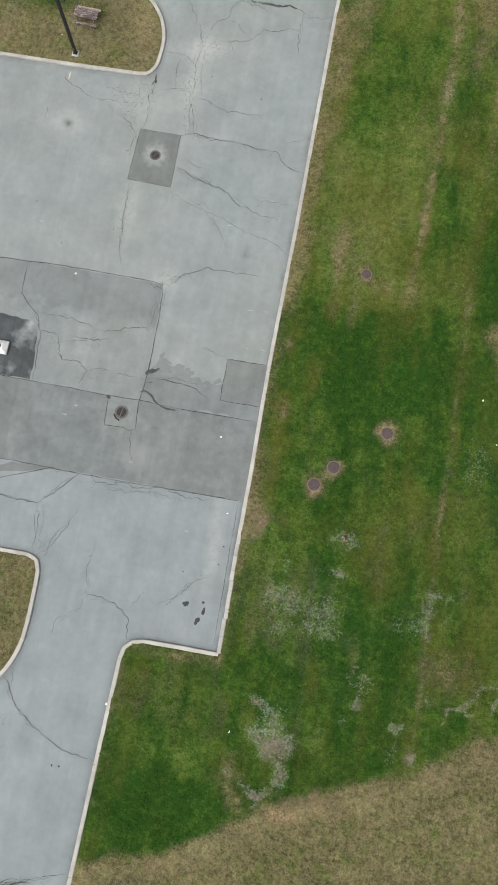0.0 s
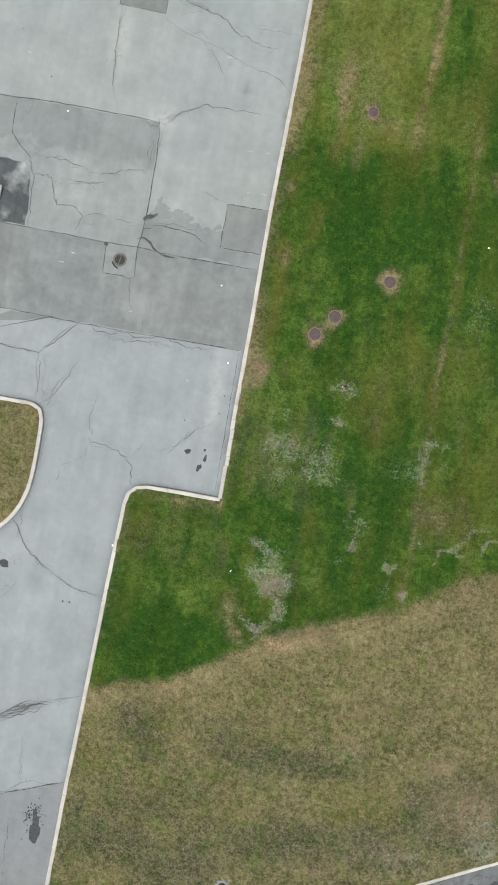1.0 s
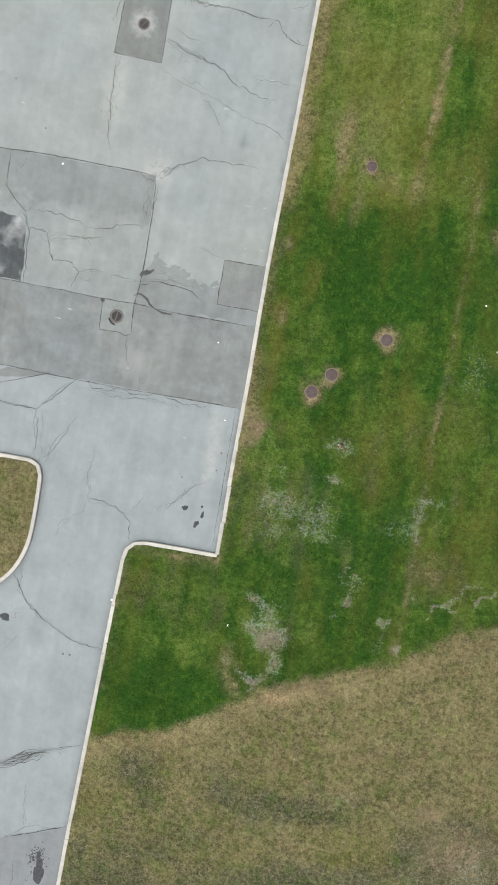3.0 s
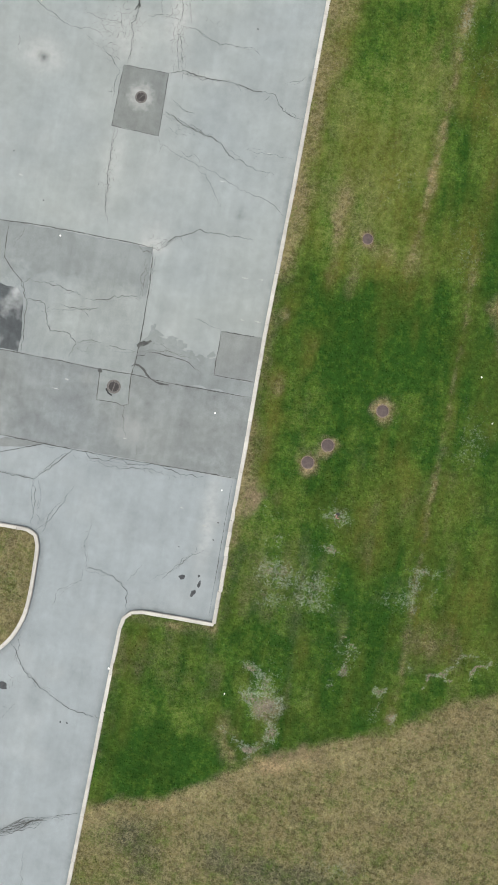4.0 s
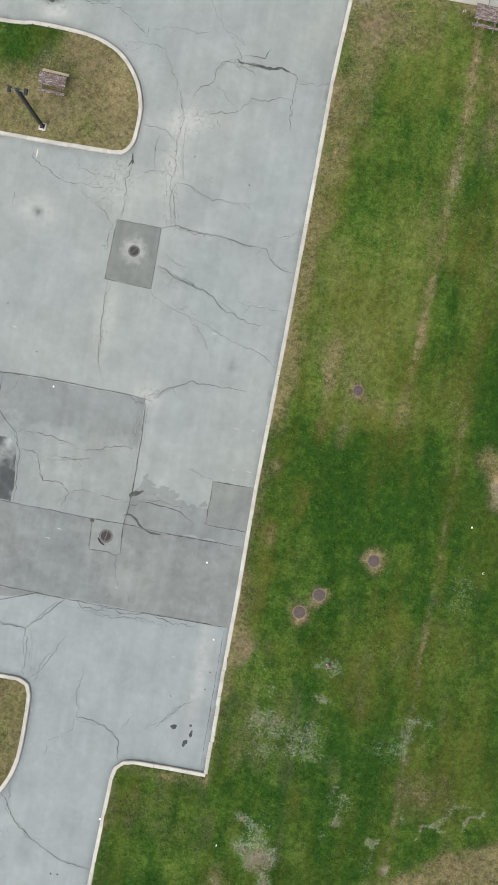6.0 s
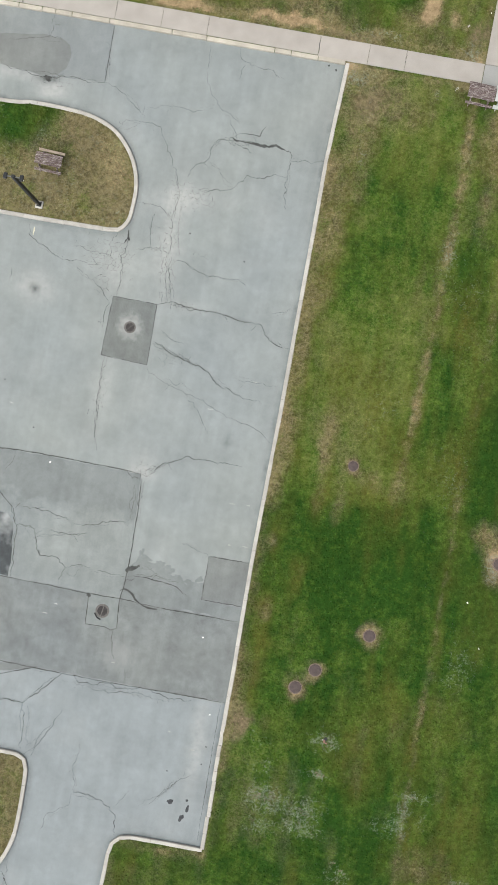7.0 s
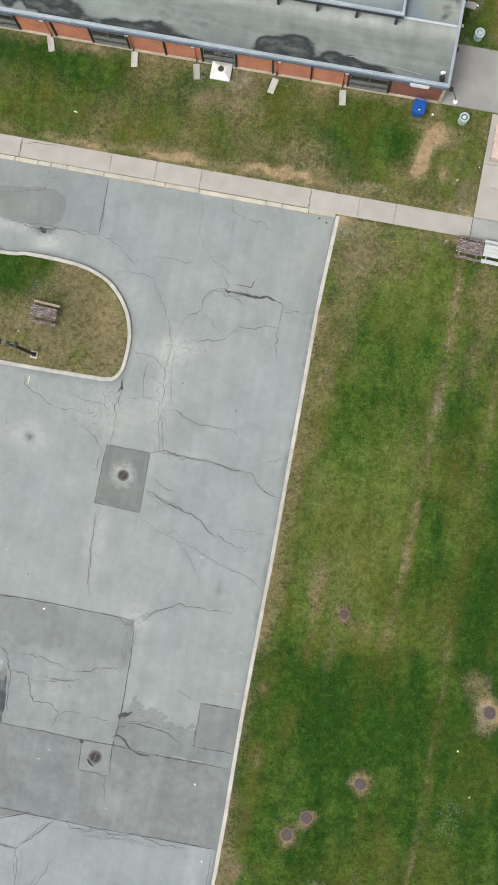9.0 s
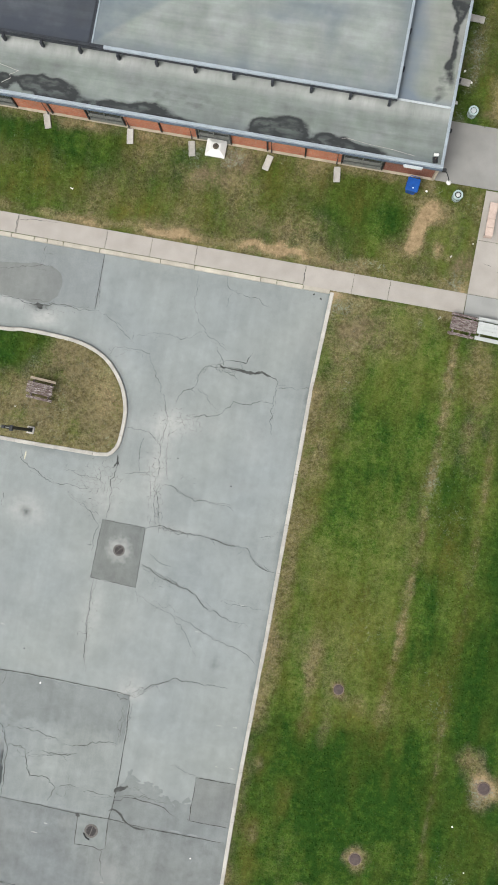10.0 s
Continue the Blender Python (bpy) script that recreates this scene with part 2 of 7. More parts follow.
def brickwork(name, color, mortar):
    m, nt, b = shader(name, 0.9)
    geo = nt.nodes.new("ShaderNodeNewGeometry")
    sep = nt.nodes.new("ShaderNodeSeparateXYZ")
    com = nt.nodes.new("ShaderNodeCombineXYZ")
    nt.links.new(geo.outputs["Position"], sep.inputs[0])
    nt.links.new(math_node(nt, "ADD", sep.outputs[0], sep.outputs[1]), com.inputs[0])
    nt.links.new(sep.outputs[2], com.inputs[1])
    t = nt.nodes.new("ShaderNodeTexBrick")
    t.inputs["Scale"].default_value = 1.0
    t.inputs["Brick Width"].default_value, t.inputs["Row Height"].default_value = 0.215, 0.075
    t.inputs["Mortar Size"].default_value = 0.008
    t.inputs["Color1"].default_value = (*color, 1)
    t.inputs["Color2"].default_value = (*(c * 0.78 for c in color), 1)
    t.inputs["Mortar"].default_value = (*mortar, 1)
    nt.links.new(com.outputs[0], t.inputs["Vector"])
    tone = math_node(nt, "MULTIPLY", cloud(nt, 1.2, 4, low=0.85, high=1.15), cloud(nt, 30, 2, low=0.9, high=1.1))
    nt.links.new(scaled(nt, t.outputs["Color"], tone), b.inputs["Base Color"])
    bumped(nt, b, t.outputs["Fac"], 0.4, 0.008)
    return m


ASPHALT = asphalt("weathered_asphalt", (0.195, 0.2145, 0.2105), patchy=0.10, newer_south=-40.12)
ASPHALT_BAND = asphalt("newer_asphalt", (0.141, 0.153, 0.151), 0.2, 0.19, halos=[(-7.2, -38.4, 1.3, 0.28), (-10.3, -35.7, 0.6, 0.2)])
ASPHALT_MANHOLE = asphalt("coarse_asphalt", (0.127, 0.137, 0.133), 0.2, 0.14, halos=[(-10.18, -18.41, 0.95, 0.7)])
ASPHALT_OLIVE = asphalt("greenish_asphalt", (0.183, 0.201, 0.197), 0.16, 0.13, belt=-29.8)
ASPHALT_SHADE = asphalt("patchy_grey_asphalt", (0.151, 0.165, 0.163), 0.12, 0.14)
ASPHALT_DIM = asphalt("grey_asphalt", (0.140, 0.150, 0.147), 0.18, 0.12)
ASPHALT_BLUE = asphalt("bluish_asphalt", (0.174, 0.190, 0.189), 0.18, 0.10)
ASPHALT_OVAL = asphalt("coarse_grey_asphalt", (0.146, 0.155, 0.150), 0.12, 0.12)
ASPHALT_WET = asphalt("damp_black_asphalt", (0.050, 0.056, 0.058), 0.2, 0.3, 0.95)
ASPHALT_PALE = asphalt("salt_on_asphalt", (0.275, 0.285, 0.270), 0.2, 0.2)
ASPHALT_SOUTH = asphalt("dark_asphalt", (0.150, 0.160, 0.165), 0.2, 0.12)
ASPHALT_FAR = asphalt("far_road_asphalt", (0.105, 0.110, 0.112), 0.25, 0.3)
DRAIN_CONCRETE = surface("patch_concrete", (0.163, 0.180, 0.173), vary=0.12, scale=2, grain=50)
CRACK = surface("crack_dirt", (0.052, 0.055, 0.052), vary=0.35, scale=2.0, grain=20)
CRACK_DARK = surface("joint_dirt", (0.046, 0.048, 0.045), vary=0.35, scale=2.0, grain=20)
CRACK_HAIR = surface("hairline_crack", (0.088, 0.092, 0.087), vary=0.3, scale=2.0, grain=20)
CRACK_FAINT = surface("hairline_dirt", (0.072, 0.076, 0.073), vary=0.3, scale=2.0, grain=20)
OIL = surface("oil_stain", (0.045, 0.048, 0.050), 0.92, vary=0.3, scale=6, grain=40)
TURF = lawn("turf")
BLADES = lawn("grass_blades", True)
KERB = surface("kerb_concrete", (0.338, 0.325, 0.294), vary=0.16, scale=1.2, grain=25, random=0.10)
KERB_CREAM = surface("cream_kerb", (0.350, 0.325, 0.272), vary=0.14, scale=1.2, grain=25, random=0.08)
WALK = surface("pavement_concrete", (0.292, 0.272, 0.244), vary=0.09, scale=0.9, grain=30, random=0.035)
WALK_GREY = surface("grey_concrete", (0.235, 0.238, 0.226), vary=0.10, scale=0.8, grain=30, random=0.04)
PAD = surface("pad_concrete", (0.205, 0.203, 0.190), vary=0.12, scale=0.6, grain=30)
BLOCK = surface("splash_block_concrete", (0.345, 0.335, 0.305), vary=0.15, scale=3, grain=40, random=0.2)
ROOF = roofing("lower_roof_membrane", (0.143, 0.156, 0.150), 0.24)
ROOF_UP = roofing("upper_roof_membrane", (0.194, 0.207, 0.203), 0.2)
ROOF_DARK = roofing("dark_roof_membrane", (0.060, 0.063, 0.071), 0.45)
# The last colour is the bluer tint used beside the upper wall and seam.
ROOF_BLUE = roofing("bluish_roof_membrane", (0.182, 0.188, 0.175), 0.16, radians(90), (0.122, 0.150, 0.176))
COPING = surface("pale_blue_metal", (0.270, 0.312, 0.340), 0.45, 0.1, vary=0.12, scale=1.2, grain=20, bump=0.1)
COPING_DARK = surface("dark_steel", (0.026, 0.030, 0.036), 0.5, 0.2, vary=0.25, scale=2)
FASCIA = surface("slate_blue_fascia", (0.075, 0.10, 0.13), 0.5, 0.1, vary=0.2, scale=2)
BRICK = brickwork("salmon_brick", (0.40, 0.135, 0.070), (0.32, 0.22, 0.16))
BRICK_RED = brickwork("red_brick", (0.185, 0.068, 0.045), (0.17, 0.11, 0.085))
LEDGE = surface("cream_ledge", (0.31, 0.27, 0.21), vary=0.15, scale=2)
STEEL = surface("black_steel", (0.020, 0.022, 0.024), 0.5, 0.3, vary=0.3, scale=4)
FRAME = surface("grey_window_frame", (0.105, 0.11, 0.10), 0.5, vary=0.15, scale=3)
PANEL = surface("grey_window_panel", (0.055, 0.06, 0.056), 0.5, vary=0.2, scale=3)
GLASS, _gn, _gb = shader("window_glass", 0.06)
_gb.inputs["Base Color"].default_value = (0.02, 0.024, 0.024, 1)
_gb.inputs["Specular IOR Level"].default_value = 0.6


def flaked_wood(name, color, under):
    """Old paint that has flaked off along the boards."""
    m, nt, b = shader(name, 0.85)
    vec = coords(nt, (0.35, 3.0, 1))
    col = scaled(nt, color, cloud(nt, 9, 4, 0.6, vec, 0.6, 1.4))
    col = mixed(nt, cloud(nt, 11, 5, 0.75, vec, 0, 0.85, 0.50, 0.60), col, under)
    nt.links.new(col, b.inputs["Base Color"])
    bumped(nt, b, cloud(nt, 30, 3, vec=vec), 0.4, 0.01)
    return m


WOOD = flaked_wood("flaked_brown_wood", (0.088, 0.064, 0.060), (0.34, 0.31, 0.29))
WOOD_PALE = surface("bleached_wood", (0.27, 0.225, 0.17), vary=0.2, scale=5, grain=60, stretch=(0.25, 4, 1))
WHITE_METAL = surface("white_painted_metal", (0.37, 0.39, 0.375), 0.45, vary=0.06, scale=3, grain=30, bump=0.1, random=0.04)
PINK = surface("salmon_planks", (0.41, 0.325, 0.275), vary=0.10, scale=5, grain=40, random=0.07)
WHITE = surface("white_enamel", (0.56, 0.56, 0.54), 0.4, vary=0.08, scale=2, bump=0.1)
RUST = surface("rusty_grille", (0.10, 0.082, 0.06), 0.7, 0.2, vary=0.4, scale=8)
IRON = surface("brown_cast_iron", (0.042, 0.038, 0.037), 0.7, 0.3, vary=0.35, scale=12, grain=60)
RUST_DARK = surface("dark_rusted_iron", (0.030, 0.019, 0.016), 0.9, vary=0.35, scale=12, grain=60)
IRON_RIM = surface("rusty_iron_rim", (0.105, 0.099, 0.091), 0.8, 0.1, vary=0.3, scale=12, grain=60)
LID = surface("purple_brown_lid", (0.066, 0.050, 0.047), 0.8, vary=0.2, scale=5, grain=60)
LID_RIM = surface("lid_collar", (0.13, 0.10, 0.078), 0.9, vary=0.25, scale=8, grain=60)
BLUE = surface("blue_plastic", (0.007, 0.060, 0.25), 0.45, vary=0.15, scale=4, bump=0.1)
MINT = surface("pale_green_slats", (0.30, 0.385, 0.37), 0.6, vary=0.15, scale=6, random=0.08)
GREY_LID = surface("grey_bin_lid", (0.36, 0.39, 0.40), 0.5, vary=0.1, scale=6)
BLACK = surface("black_plastic", (0.015, 0.015, 0.016), 0.6, vary=0.3, scale=6)
PAPER = surface("white_litter", (0.75, 0.75, 0.72), 0.8, vary=0.1, scale=20)
RED = surface("faded_red_plastic", (0.21, 0.105, 0.09), 0.7, vary=0.3, scale=20)
YELLOW = surface("worn_yellow_paint", (0.42, 0.40, 0.30), 0.8, vary=0.3, scale=15)


# ---- building helpers ----
def part(name, bm, material, parent=None, label=""):
    """Links a bmesh as one mesh object under its thing."""
    me = bpy.data.meshes.new(name)
    bm.normal_update()
    bm.to_mesh(me)
    bm.free()
    me.materials.append(material)
    ob = new(name, me)
    ob.parent = parent
    return tagged(ob, label)


def thing(name, x=0.0, y=0.0, z=0.0, turn=0.0, label="", category="", group="", kind=""):
    ob = new(name)
    ob.empty_display_size = 0.2
    ob.matrix_basis = pose(x, y, z, 0, 0, turn)
    return tagged(ob, label, category, group, kind)


def box(sx, sy, sz, at=(0, 0, 0), bevel=0.0, bm=None):
    """A box of that size whose bottom's middle lies at `at`."""
    bm = bm or bmesh.new()
    made = bmesh.ops.create_cube(bm, size=1.0)["verts"]
    for v in made:
        v.co = Vector((v.co.x * sx + at[0], v.co.y * sy + at[1], (v.co.z + 0.5) * sz + at[2]))
    if bevel:
        edges = list({e for v in made for e in v.link_edges})
        bmesh.ops.bevel(bm, geom=edges, offset=bevel, segments=2, affect="EDGES", profile=0.5)
    return bm


def disc(r0, r1, z0, z1, n=32, bm=None, at=(0, 0)):
    """A closed tapered drum."""
    bm = bm or bmesh.new()
    low = [bm.verts.new((at[0] + r0 * math.cos(2 * math.pi * k / n), at[1] + r0 * math.sin(2 * math.pi * k / n), z0)) for k in range(n)]
    top = [bm.verts.new((at[0] + r1 * math.cos(2 * math.pi * k / n), at[1] + r1 * math.sin(2 * math.pi * k / n), z1)) for k in range(n)]
    for k in range(n):
        bm.faces.new((low[k], low[(k + 1) % n], top[(k + 1) % n], top[k]))
    bm.faces.new(top)
    bm.faces.new(low[::-1])
    return bm


def lathe(profile, n=32, bm=None):
    """A turned form from (radius, height) pairs, from the inside bottom round to the top."""
    bm = bm or bmesh.new()
    rings = [[bm.verts.new((r * math.cos(2 * math.pi * k / n), r * math.sin(2 * math.pi * k / n), z)) for k in range(n)] for r, z in profile]
    for a, b in zip(rings, rings[1:]):
        for k in range(n):
            bm.faces.new((a[k], a[(k + 1) % n], b[(k + 1) % n], b[k]))
    return bm


def tube(points, r, n=8, bm=None):
    bm = bm or bmesh.new()
    pts = [Vector(p) for p in points]
    rings = []
    for k, p in enumerate(pts):
        way = (pts[min(k + 1, len(pts) - 1)] - pts[max(k - 1, 0)]).normalized()
        q = way.to_track_quat("Z", "Y").to_matrix()
        rings.append([bm.verts.new(p + q @ Vector((r * math.cos(2 * math.pi * j / n), r * math.sin(2 * math.pi * j / n), 0))) for j in range(n)])
    for a, b in zip(rings, rings[1:]):
        for j in range(n):
            bm.faces.new((a[j], a[(j + 1) % n], b[(j + 1) % n], b[j]))
    bm.faces.new(rings[0][::-1])
    bm.faces.new(rings[-1])
    return bm


def value_noise(x, y, size, seed):
    """Smooth noise of the given grain in metres, between -0.5 and 0.5."""
    rng = np.random.RandomState(seed)
    table = rng.rand(256, 256) - 0.5
    u, v = np.asarray(x) / size + 1000.0, np.asarray(y) / size + 1000.0
    i, j = np.floor(u).astype(int), np.floor(v).astype(int)
    a, b = u - i, v - j
    a, b = a * a * (3 - 2 * a), b * b * (3 - 2 * b)
    t = lambda p, q: table[p % 256, q % 256]  # noqa: E731
    return (t(i, j) * (1 - a) + t(i + 1, j) * a) * (1 - b) + (t(i, j + 1) * (1 - a) + t(i + 1, j + 1) * a) * b


def inside(x, y, outline):
    """Which points lie within a closed outline."""
    hit = np.zeros(np.shape(x), bool)
    for (x0, y0), (x1, y1) in zip(outline, outline[1:] + outline[:1]):
        cross = (y0 > y) != (y1 > y)
        at = (x1 - x0) * (y - y0) / ((y1 - y0) if y1 != y0 else 1e-9) + x0
        hit ^= cross & (x < at)
    return hit


def smooth_line(points, step=0.35):
    """A rounded line through the points."""
    pts = [Vector((*p, 0)) for p in points]
    out = []
    for k in range(len(pts) - 1):
        p0, p1, p2, p3 = pts[max(k - 1, 0)], pts[k], pts[k + 1], pts[min(k + 2, len(pts) - 1)]
        n = max(1, int((p2 - p1).length / step))
        for i in range(n):
            t = i / n
            q = 0.5 * (2 * p1 + (p2 - p0) * t + (2 * p0 - 5 * p1 + 4 * p2 - p3) * t * t + (3 * p1 - p0 - 3 * p2 + p3) * t**3)
            out.append((q.x, q.y))
    return out + [tuple(points[-1])]


def add_channel(me, name, values):
    a = me.attributes.new(name, "FLOAT_COLOR", "POINT")
    a.data.foreach_set("color", np.concatenate([values, np.ones((*values.shape[:-1], 1))], -1).astype(np.float32).ravel())


def sheet(name, xs, ys, z, material, channels=None, channel_name="turf"):
    """One grid sheet; channels: an array of three values a vertex."""
    nx, ny = len(xs), len(ys)
    co = np.empty((ny, nx, 3))
    co[..., 0], co[..., 1], co[..., 2] = xs[None, :], ys[:, None], z
    i = np.arange(nx * ny).reshape(ny, nx)
    quads = np.stack([i[:-1, :-1], i[:-1, 1:], i[1:, 1:], i[1:, :-1]], -1).reshape(-1, 4)
    me = bpy.data.meshes.new(name)
    me.vertices.add(nx * ny)
    me.vertices.foreach_set("co", co.ravel())
    me.loops.add(quads.size)
    me.loops.foreach_set("vertex_index", quads.ravel())
    me.polygons.add(len(quads))
    me.polygons.foreach_set("loop_start", np.arange(0, quads.size, 4))
    me.polygons.foreach_set("use_smooth", np.ones(len(quads), bool))
    if channels is not None:
        add_channel(me, channel_name, channels)
    me.update()
    me.materials.append(material)
    return new(name, me)


# ---- the plan: x east along the pavement, y north along the long kerb, in metres ----
GRASS, SLAB = 0.12, 0.135
EAST_KERB = [(0.0, -0.12), (-0.18, -6.0), (-0.14, -15.0), (-0.10, -22.0), (-0.14, -31.4), (-0.01, -38.0), (0.0, -40.5), (0.06, -44.8), (0.11, -49.05)]
NOTCH = [(0.11, -49.12), (-2.2, -49.13), (-4.3, -49.18), (-4.95, -49.32), (-5.4, -49.75), (-5.52, -50.4)]
ROAD_KERB = [(-5.52, -50.4), (-5.62, -55.8), (-5.66, -60.8), (-5.76, -67.7), (-5.76, -73.8), (-5.85, -90.0), (-5.9, -120.0)]
ISLAND_NORTH = smooth_line([(-34.0, -6.4), (-28.0, -6.25), (-20.2, -6.05), (-18.8, -5.88), (-16.6, -5.9), (-14.75, -6.12), (-13.15, -6.83), (-11.99, -8.13),
                            (-11.46, -9.48), (-11.36, -10.55), (-11.48, -12.0), (-11.95, -12.66), (-12.6, -12.76), (-15.3, -12.82), (-20.0, -12.86), (-34.0, -12.9)])
ISLAND_SOUTH = smooth_line([(-34.0, -45.6), (-24.0, -45.58), (-14.2, -45.55), (-12.3, -45.5), (-11.7, -45.72), (-11.45, -46.3), (-11.36, -48.3), (-11.4, -50.3),
                            (-11.75, -51.7), (-12.3, -52.7), (-13.3, -53.7), (-16.0, -55.6), (-22.0, -59.0), (-34.0, -65.0)])
LOT = [(-45.0, -0.12)] + EAST_KERB + NOTCH[1:] + ROAD_KERB[1:] + [(-45.0, -120.0)]
FAR_ROAD = [(7.0, -73.92), (15.83, -69.45), (20.4, -67.14), (40.0, -57.2), (44.5, -66.0), (11.5, -82.8)]

# Turf channels: soft spots of dry, bare, lush and pale grass.
SPOTS = []


def blob(channel, x, y, rx, ry, amount):
    SPOTS.append((channel, x, y, rx, ry, amount))


def blob_line(channel, points, width, amount):
    """A streak of turf: spots set close along a line."""
    for (x0, y0), (x1, y1) in zip(points, points[1:]):
        n = max(1, int(math.hypot(x1 - x0, y1 - y0) / width))
        for k in range(n):
            blob(channel, x0 + (x1 - x0) * k / n, y0 + (y1 - y0) * k / n, width, width, amount)


blob("dry", 1.1, -0.7, 1.74, 0.52, 0.5)
blob("bare", 0.7, -1.1, 1.39, 0.49, 0.35)
blob("dry", 2.2, -2.5, 2.08, 1.39, 0.35)
blob("bare", 1.6, -5.0, 0.49, 1.39, 0.25)
blob("dry", 1.3, -10.4, 0.76, 2.43, 0.38)
blob("dry", 0.8, -14.0, 0.76, 2.08, 0.5)
blob("dry", 0.6, -18.3, 0.49, 2.08, 0.4)
blob("dry", 9.9, -4.2, 1.2, 3.0, 0.6)
blob("dry", 9.9, -7.8, 0.69, 1.74, 0.4)
blob("lush", 6.5, -6.7, 0.56, 0.45, 0.6)
blob("lush", 7.6, -7.8, 0.38, 0.38, 0.6)
blob("lush", 4.7, -10.5, 1.74, 1.22, 0.35)
blob("lush", 9.4, -11.0, 1.04, 1.56, 0.45)
blob("lush", 3.5, -13.5, 1.39, 1.39, 0.3)
blob("pale", 6.5, -14.4, 1.74, 1.74, 0.5)
blob("pale", 0.3, -4.2, 1.39, 2.08, 0.4)
blob("pale", 3.3, -1.2, 2.08, 0.87, 0.5)
blob("pale", 5.1, -22.1, 2.43, 3.12, 0.6)
blob("bare", 5.3, -21.0, 1.04, 2.08, 0.18)
blob("bare", 6.6, -20.4, 1.04, 1.39, 0.22)
blob("dry", 4.3, -27.0, 0.49, 1.39, 0.7)
blob("dry", 3.0, -26.0, 0.42, 1.74, 0.7)
blob("dry", 3.0, -23.2, 0.35, 1.74, 0.6)
blob("dry", 6.4, -25.3, 1.91, 1.22, 0.4)
blob("dry", 5.6, -24.6, 1.04, 0.69, 0.3)
blob("dry", 0.7, -24.7, 0.62, 2.78, 0.4)
blob("dry", 0.9, -29.9, 0.49, 0.69, 0.55)
blob("dry", 1.2, -34.1, 0.42, 0.69, 0.87)
blob("dry", 2.9, -31.7, 0.35, 1.39, 0.4)
blob("dry", 14.8, -28.7, 1.32, 1.32, 1.4)
blob("dry", 13.6, -27.1, 1.04, 1.22, .7)
blob("bare", 14.5, -28.8, 0.90, 0.90, 0.7)
blob("lush", 13.1, -23.7, 1.39, 3.12, 0.55)
blob("lush", 7.3, -29.8, 2.08, 3.12, 0.5)
blob("lush", 5.5, -31.5, 1.74, 3.47, 0.3)
blob("bare", 13.2, -33.5, 1.39, 1.56, 0.2)
blob("lush", 11.1, -31.5, 1.39, 2.08, 0.3)
blob("bare", 4.0, -53.5, 0.95, 0.85, 0.95)
blob("lush", 3.0, -54.6, 0.8, 1.0, 0.5)
blob("bare", 4.1, -52.2, 0.7, 0.5, 0.35)
blob("bare", 4.7, -55.1, 0.62, 0.83, 0.8)
blob("bare", 3.7, -56.2, 0.83, 0.31, 1)
blob("bare", 2.9, -51.2, 0.45, 0.31, 0.8)
blob("bare", 3.6, -51.9, 0.62, 0.56, 0.5)
blob("bare", 2.8, -52.9, 0.62, 0.69, 0.46)
blob("bare", 6.1, -43.2, 0.69, 0.28, 0.8)
blob("bare", 6.3, -41.1, 1.11, 0.62, 0.6)
blob("bare", 6.2, -40.0, 0.42, 0.35, 0.4)
blob("bare", 3.0, -43.0, 0.45, 0.45, 0.46)
blob("bare", 3.2, -45.2, 1.25, 0.76, 0.44)
blob("bare", 6.0, -45.5, 0.87, 0.69, 0.42)
blob("bare", 5.6, -46.7, 2.08, 0.62, 0.42)
blob("bare", 2.9, -47.0, 0.87, 0.69, 0.45)
blob("bare", 11.7, -44.6, 0.56, 1.39, 0.52)
blob("bare", 12.2, -43.5, 0.97, 0.24, 0.5)
blob("bare", 10.6, -45.8, 1.04, 0.28, 0.46)
blob("bare", 13.0, -44.8, 0.28, 0.69, 0.4)
blob("bare", 8.5, -50.3, 0.42, 0.42, 0.9)
blob("bare", 7.8, -51.3, 0.42, 0.31, 0.5)
blob("bare", 10.7, -51.2, 0.56, 0.31, 0.9)
blob("bare", 10.8, -52.4, 0.24, 0.97, 0.5)
blob("bare", 11.8, -52.9, 0.35, 0.52, 0.7)
blob("bare", 13.5, -35.6, 1.11, 1.39, 0.25)
blob("bare", 2.0, -55.4, 0.56, 0.42, 0.55)
blob("bare", 12.3, -49.4, 0.49, 0.35, 0.46)
blob("dry", 2.2, -56.3, 0.87, 1.74, 0.6)
blob("dry", 4.7, -56.7, 1.74, 0.62, 0.45)
blob("dry", 13.1, -48.2, 1.39, 2.43, 0.3)
blob("dry", 0.7, -41.2, 0.49, 1.39, 0.4)
blob("lush", -1.7, -57.9, 3.47, 2.08, 0.6)
blob("lush", -3.3, -60.3, 1.74, 0.87, 0.25)
blob("lush", 9.3, -51.7, 2.08, 3.12, 0.25)
blob("lush", 4.3, -39.8, 2.78, 2.08, 0.3)
blob("lush", 1.2, -49.4, 2.08, 2.08, 0.2)
blob("pale", 13.8, -44.9, 1.74, 2.08, 0.5)
blob("pale", 13.7, -40.1, 1.39, 2.08, 0.4)
blob("pale", -0.2, -54.9, 1.74, 1.39, 0.4)
blob("bare", 17.8, -64.4, 2.78, 2.08, 0.22)
blob("bare", 19.2, -66.8, 2.08, 1.39, 0.25)
blob("bare", 6.3, -65.1, 2.08, 1.04, 0.33)
blob("bare", 9.9, -62.5, 2.08, 0.87, 0.3)
blob("bare", 0.3, -66.5, 2.08, 1.04, 0.12)
blob("bare", 14.4, -68.1, 2.78, 1.39, 0.25)
blob("lush", 8.8, -67.4, 1.91, 1.22, 0.25)
blob("lush", 8.6, -62.8, 1.39, 1.04, 0.12)
blob("dry", 16.1, -62.7, 2.43, 0.87, 0.22)
blob("pale", 13.1, -65.0, 2.08, 1.04, 0.25)
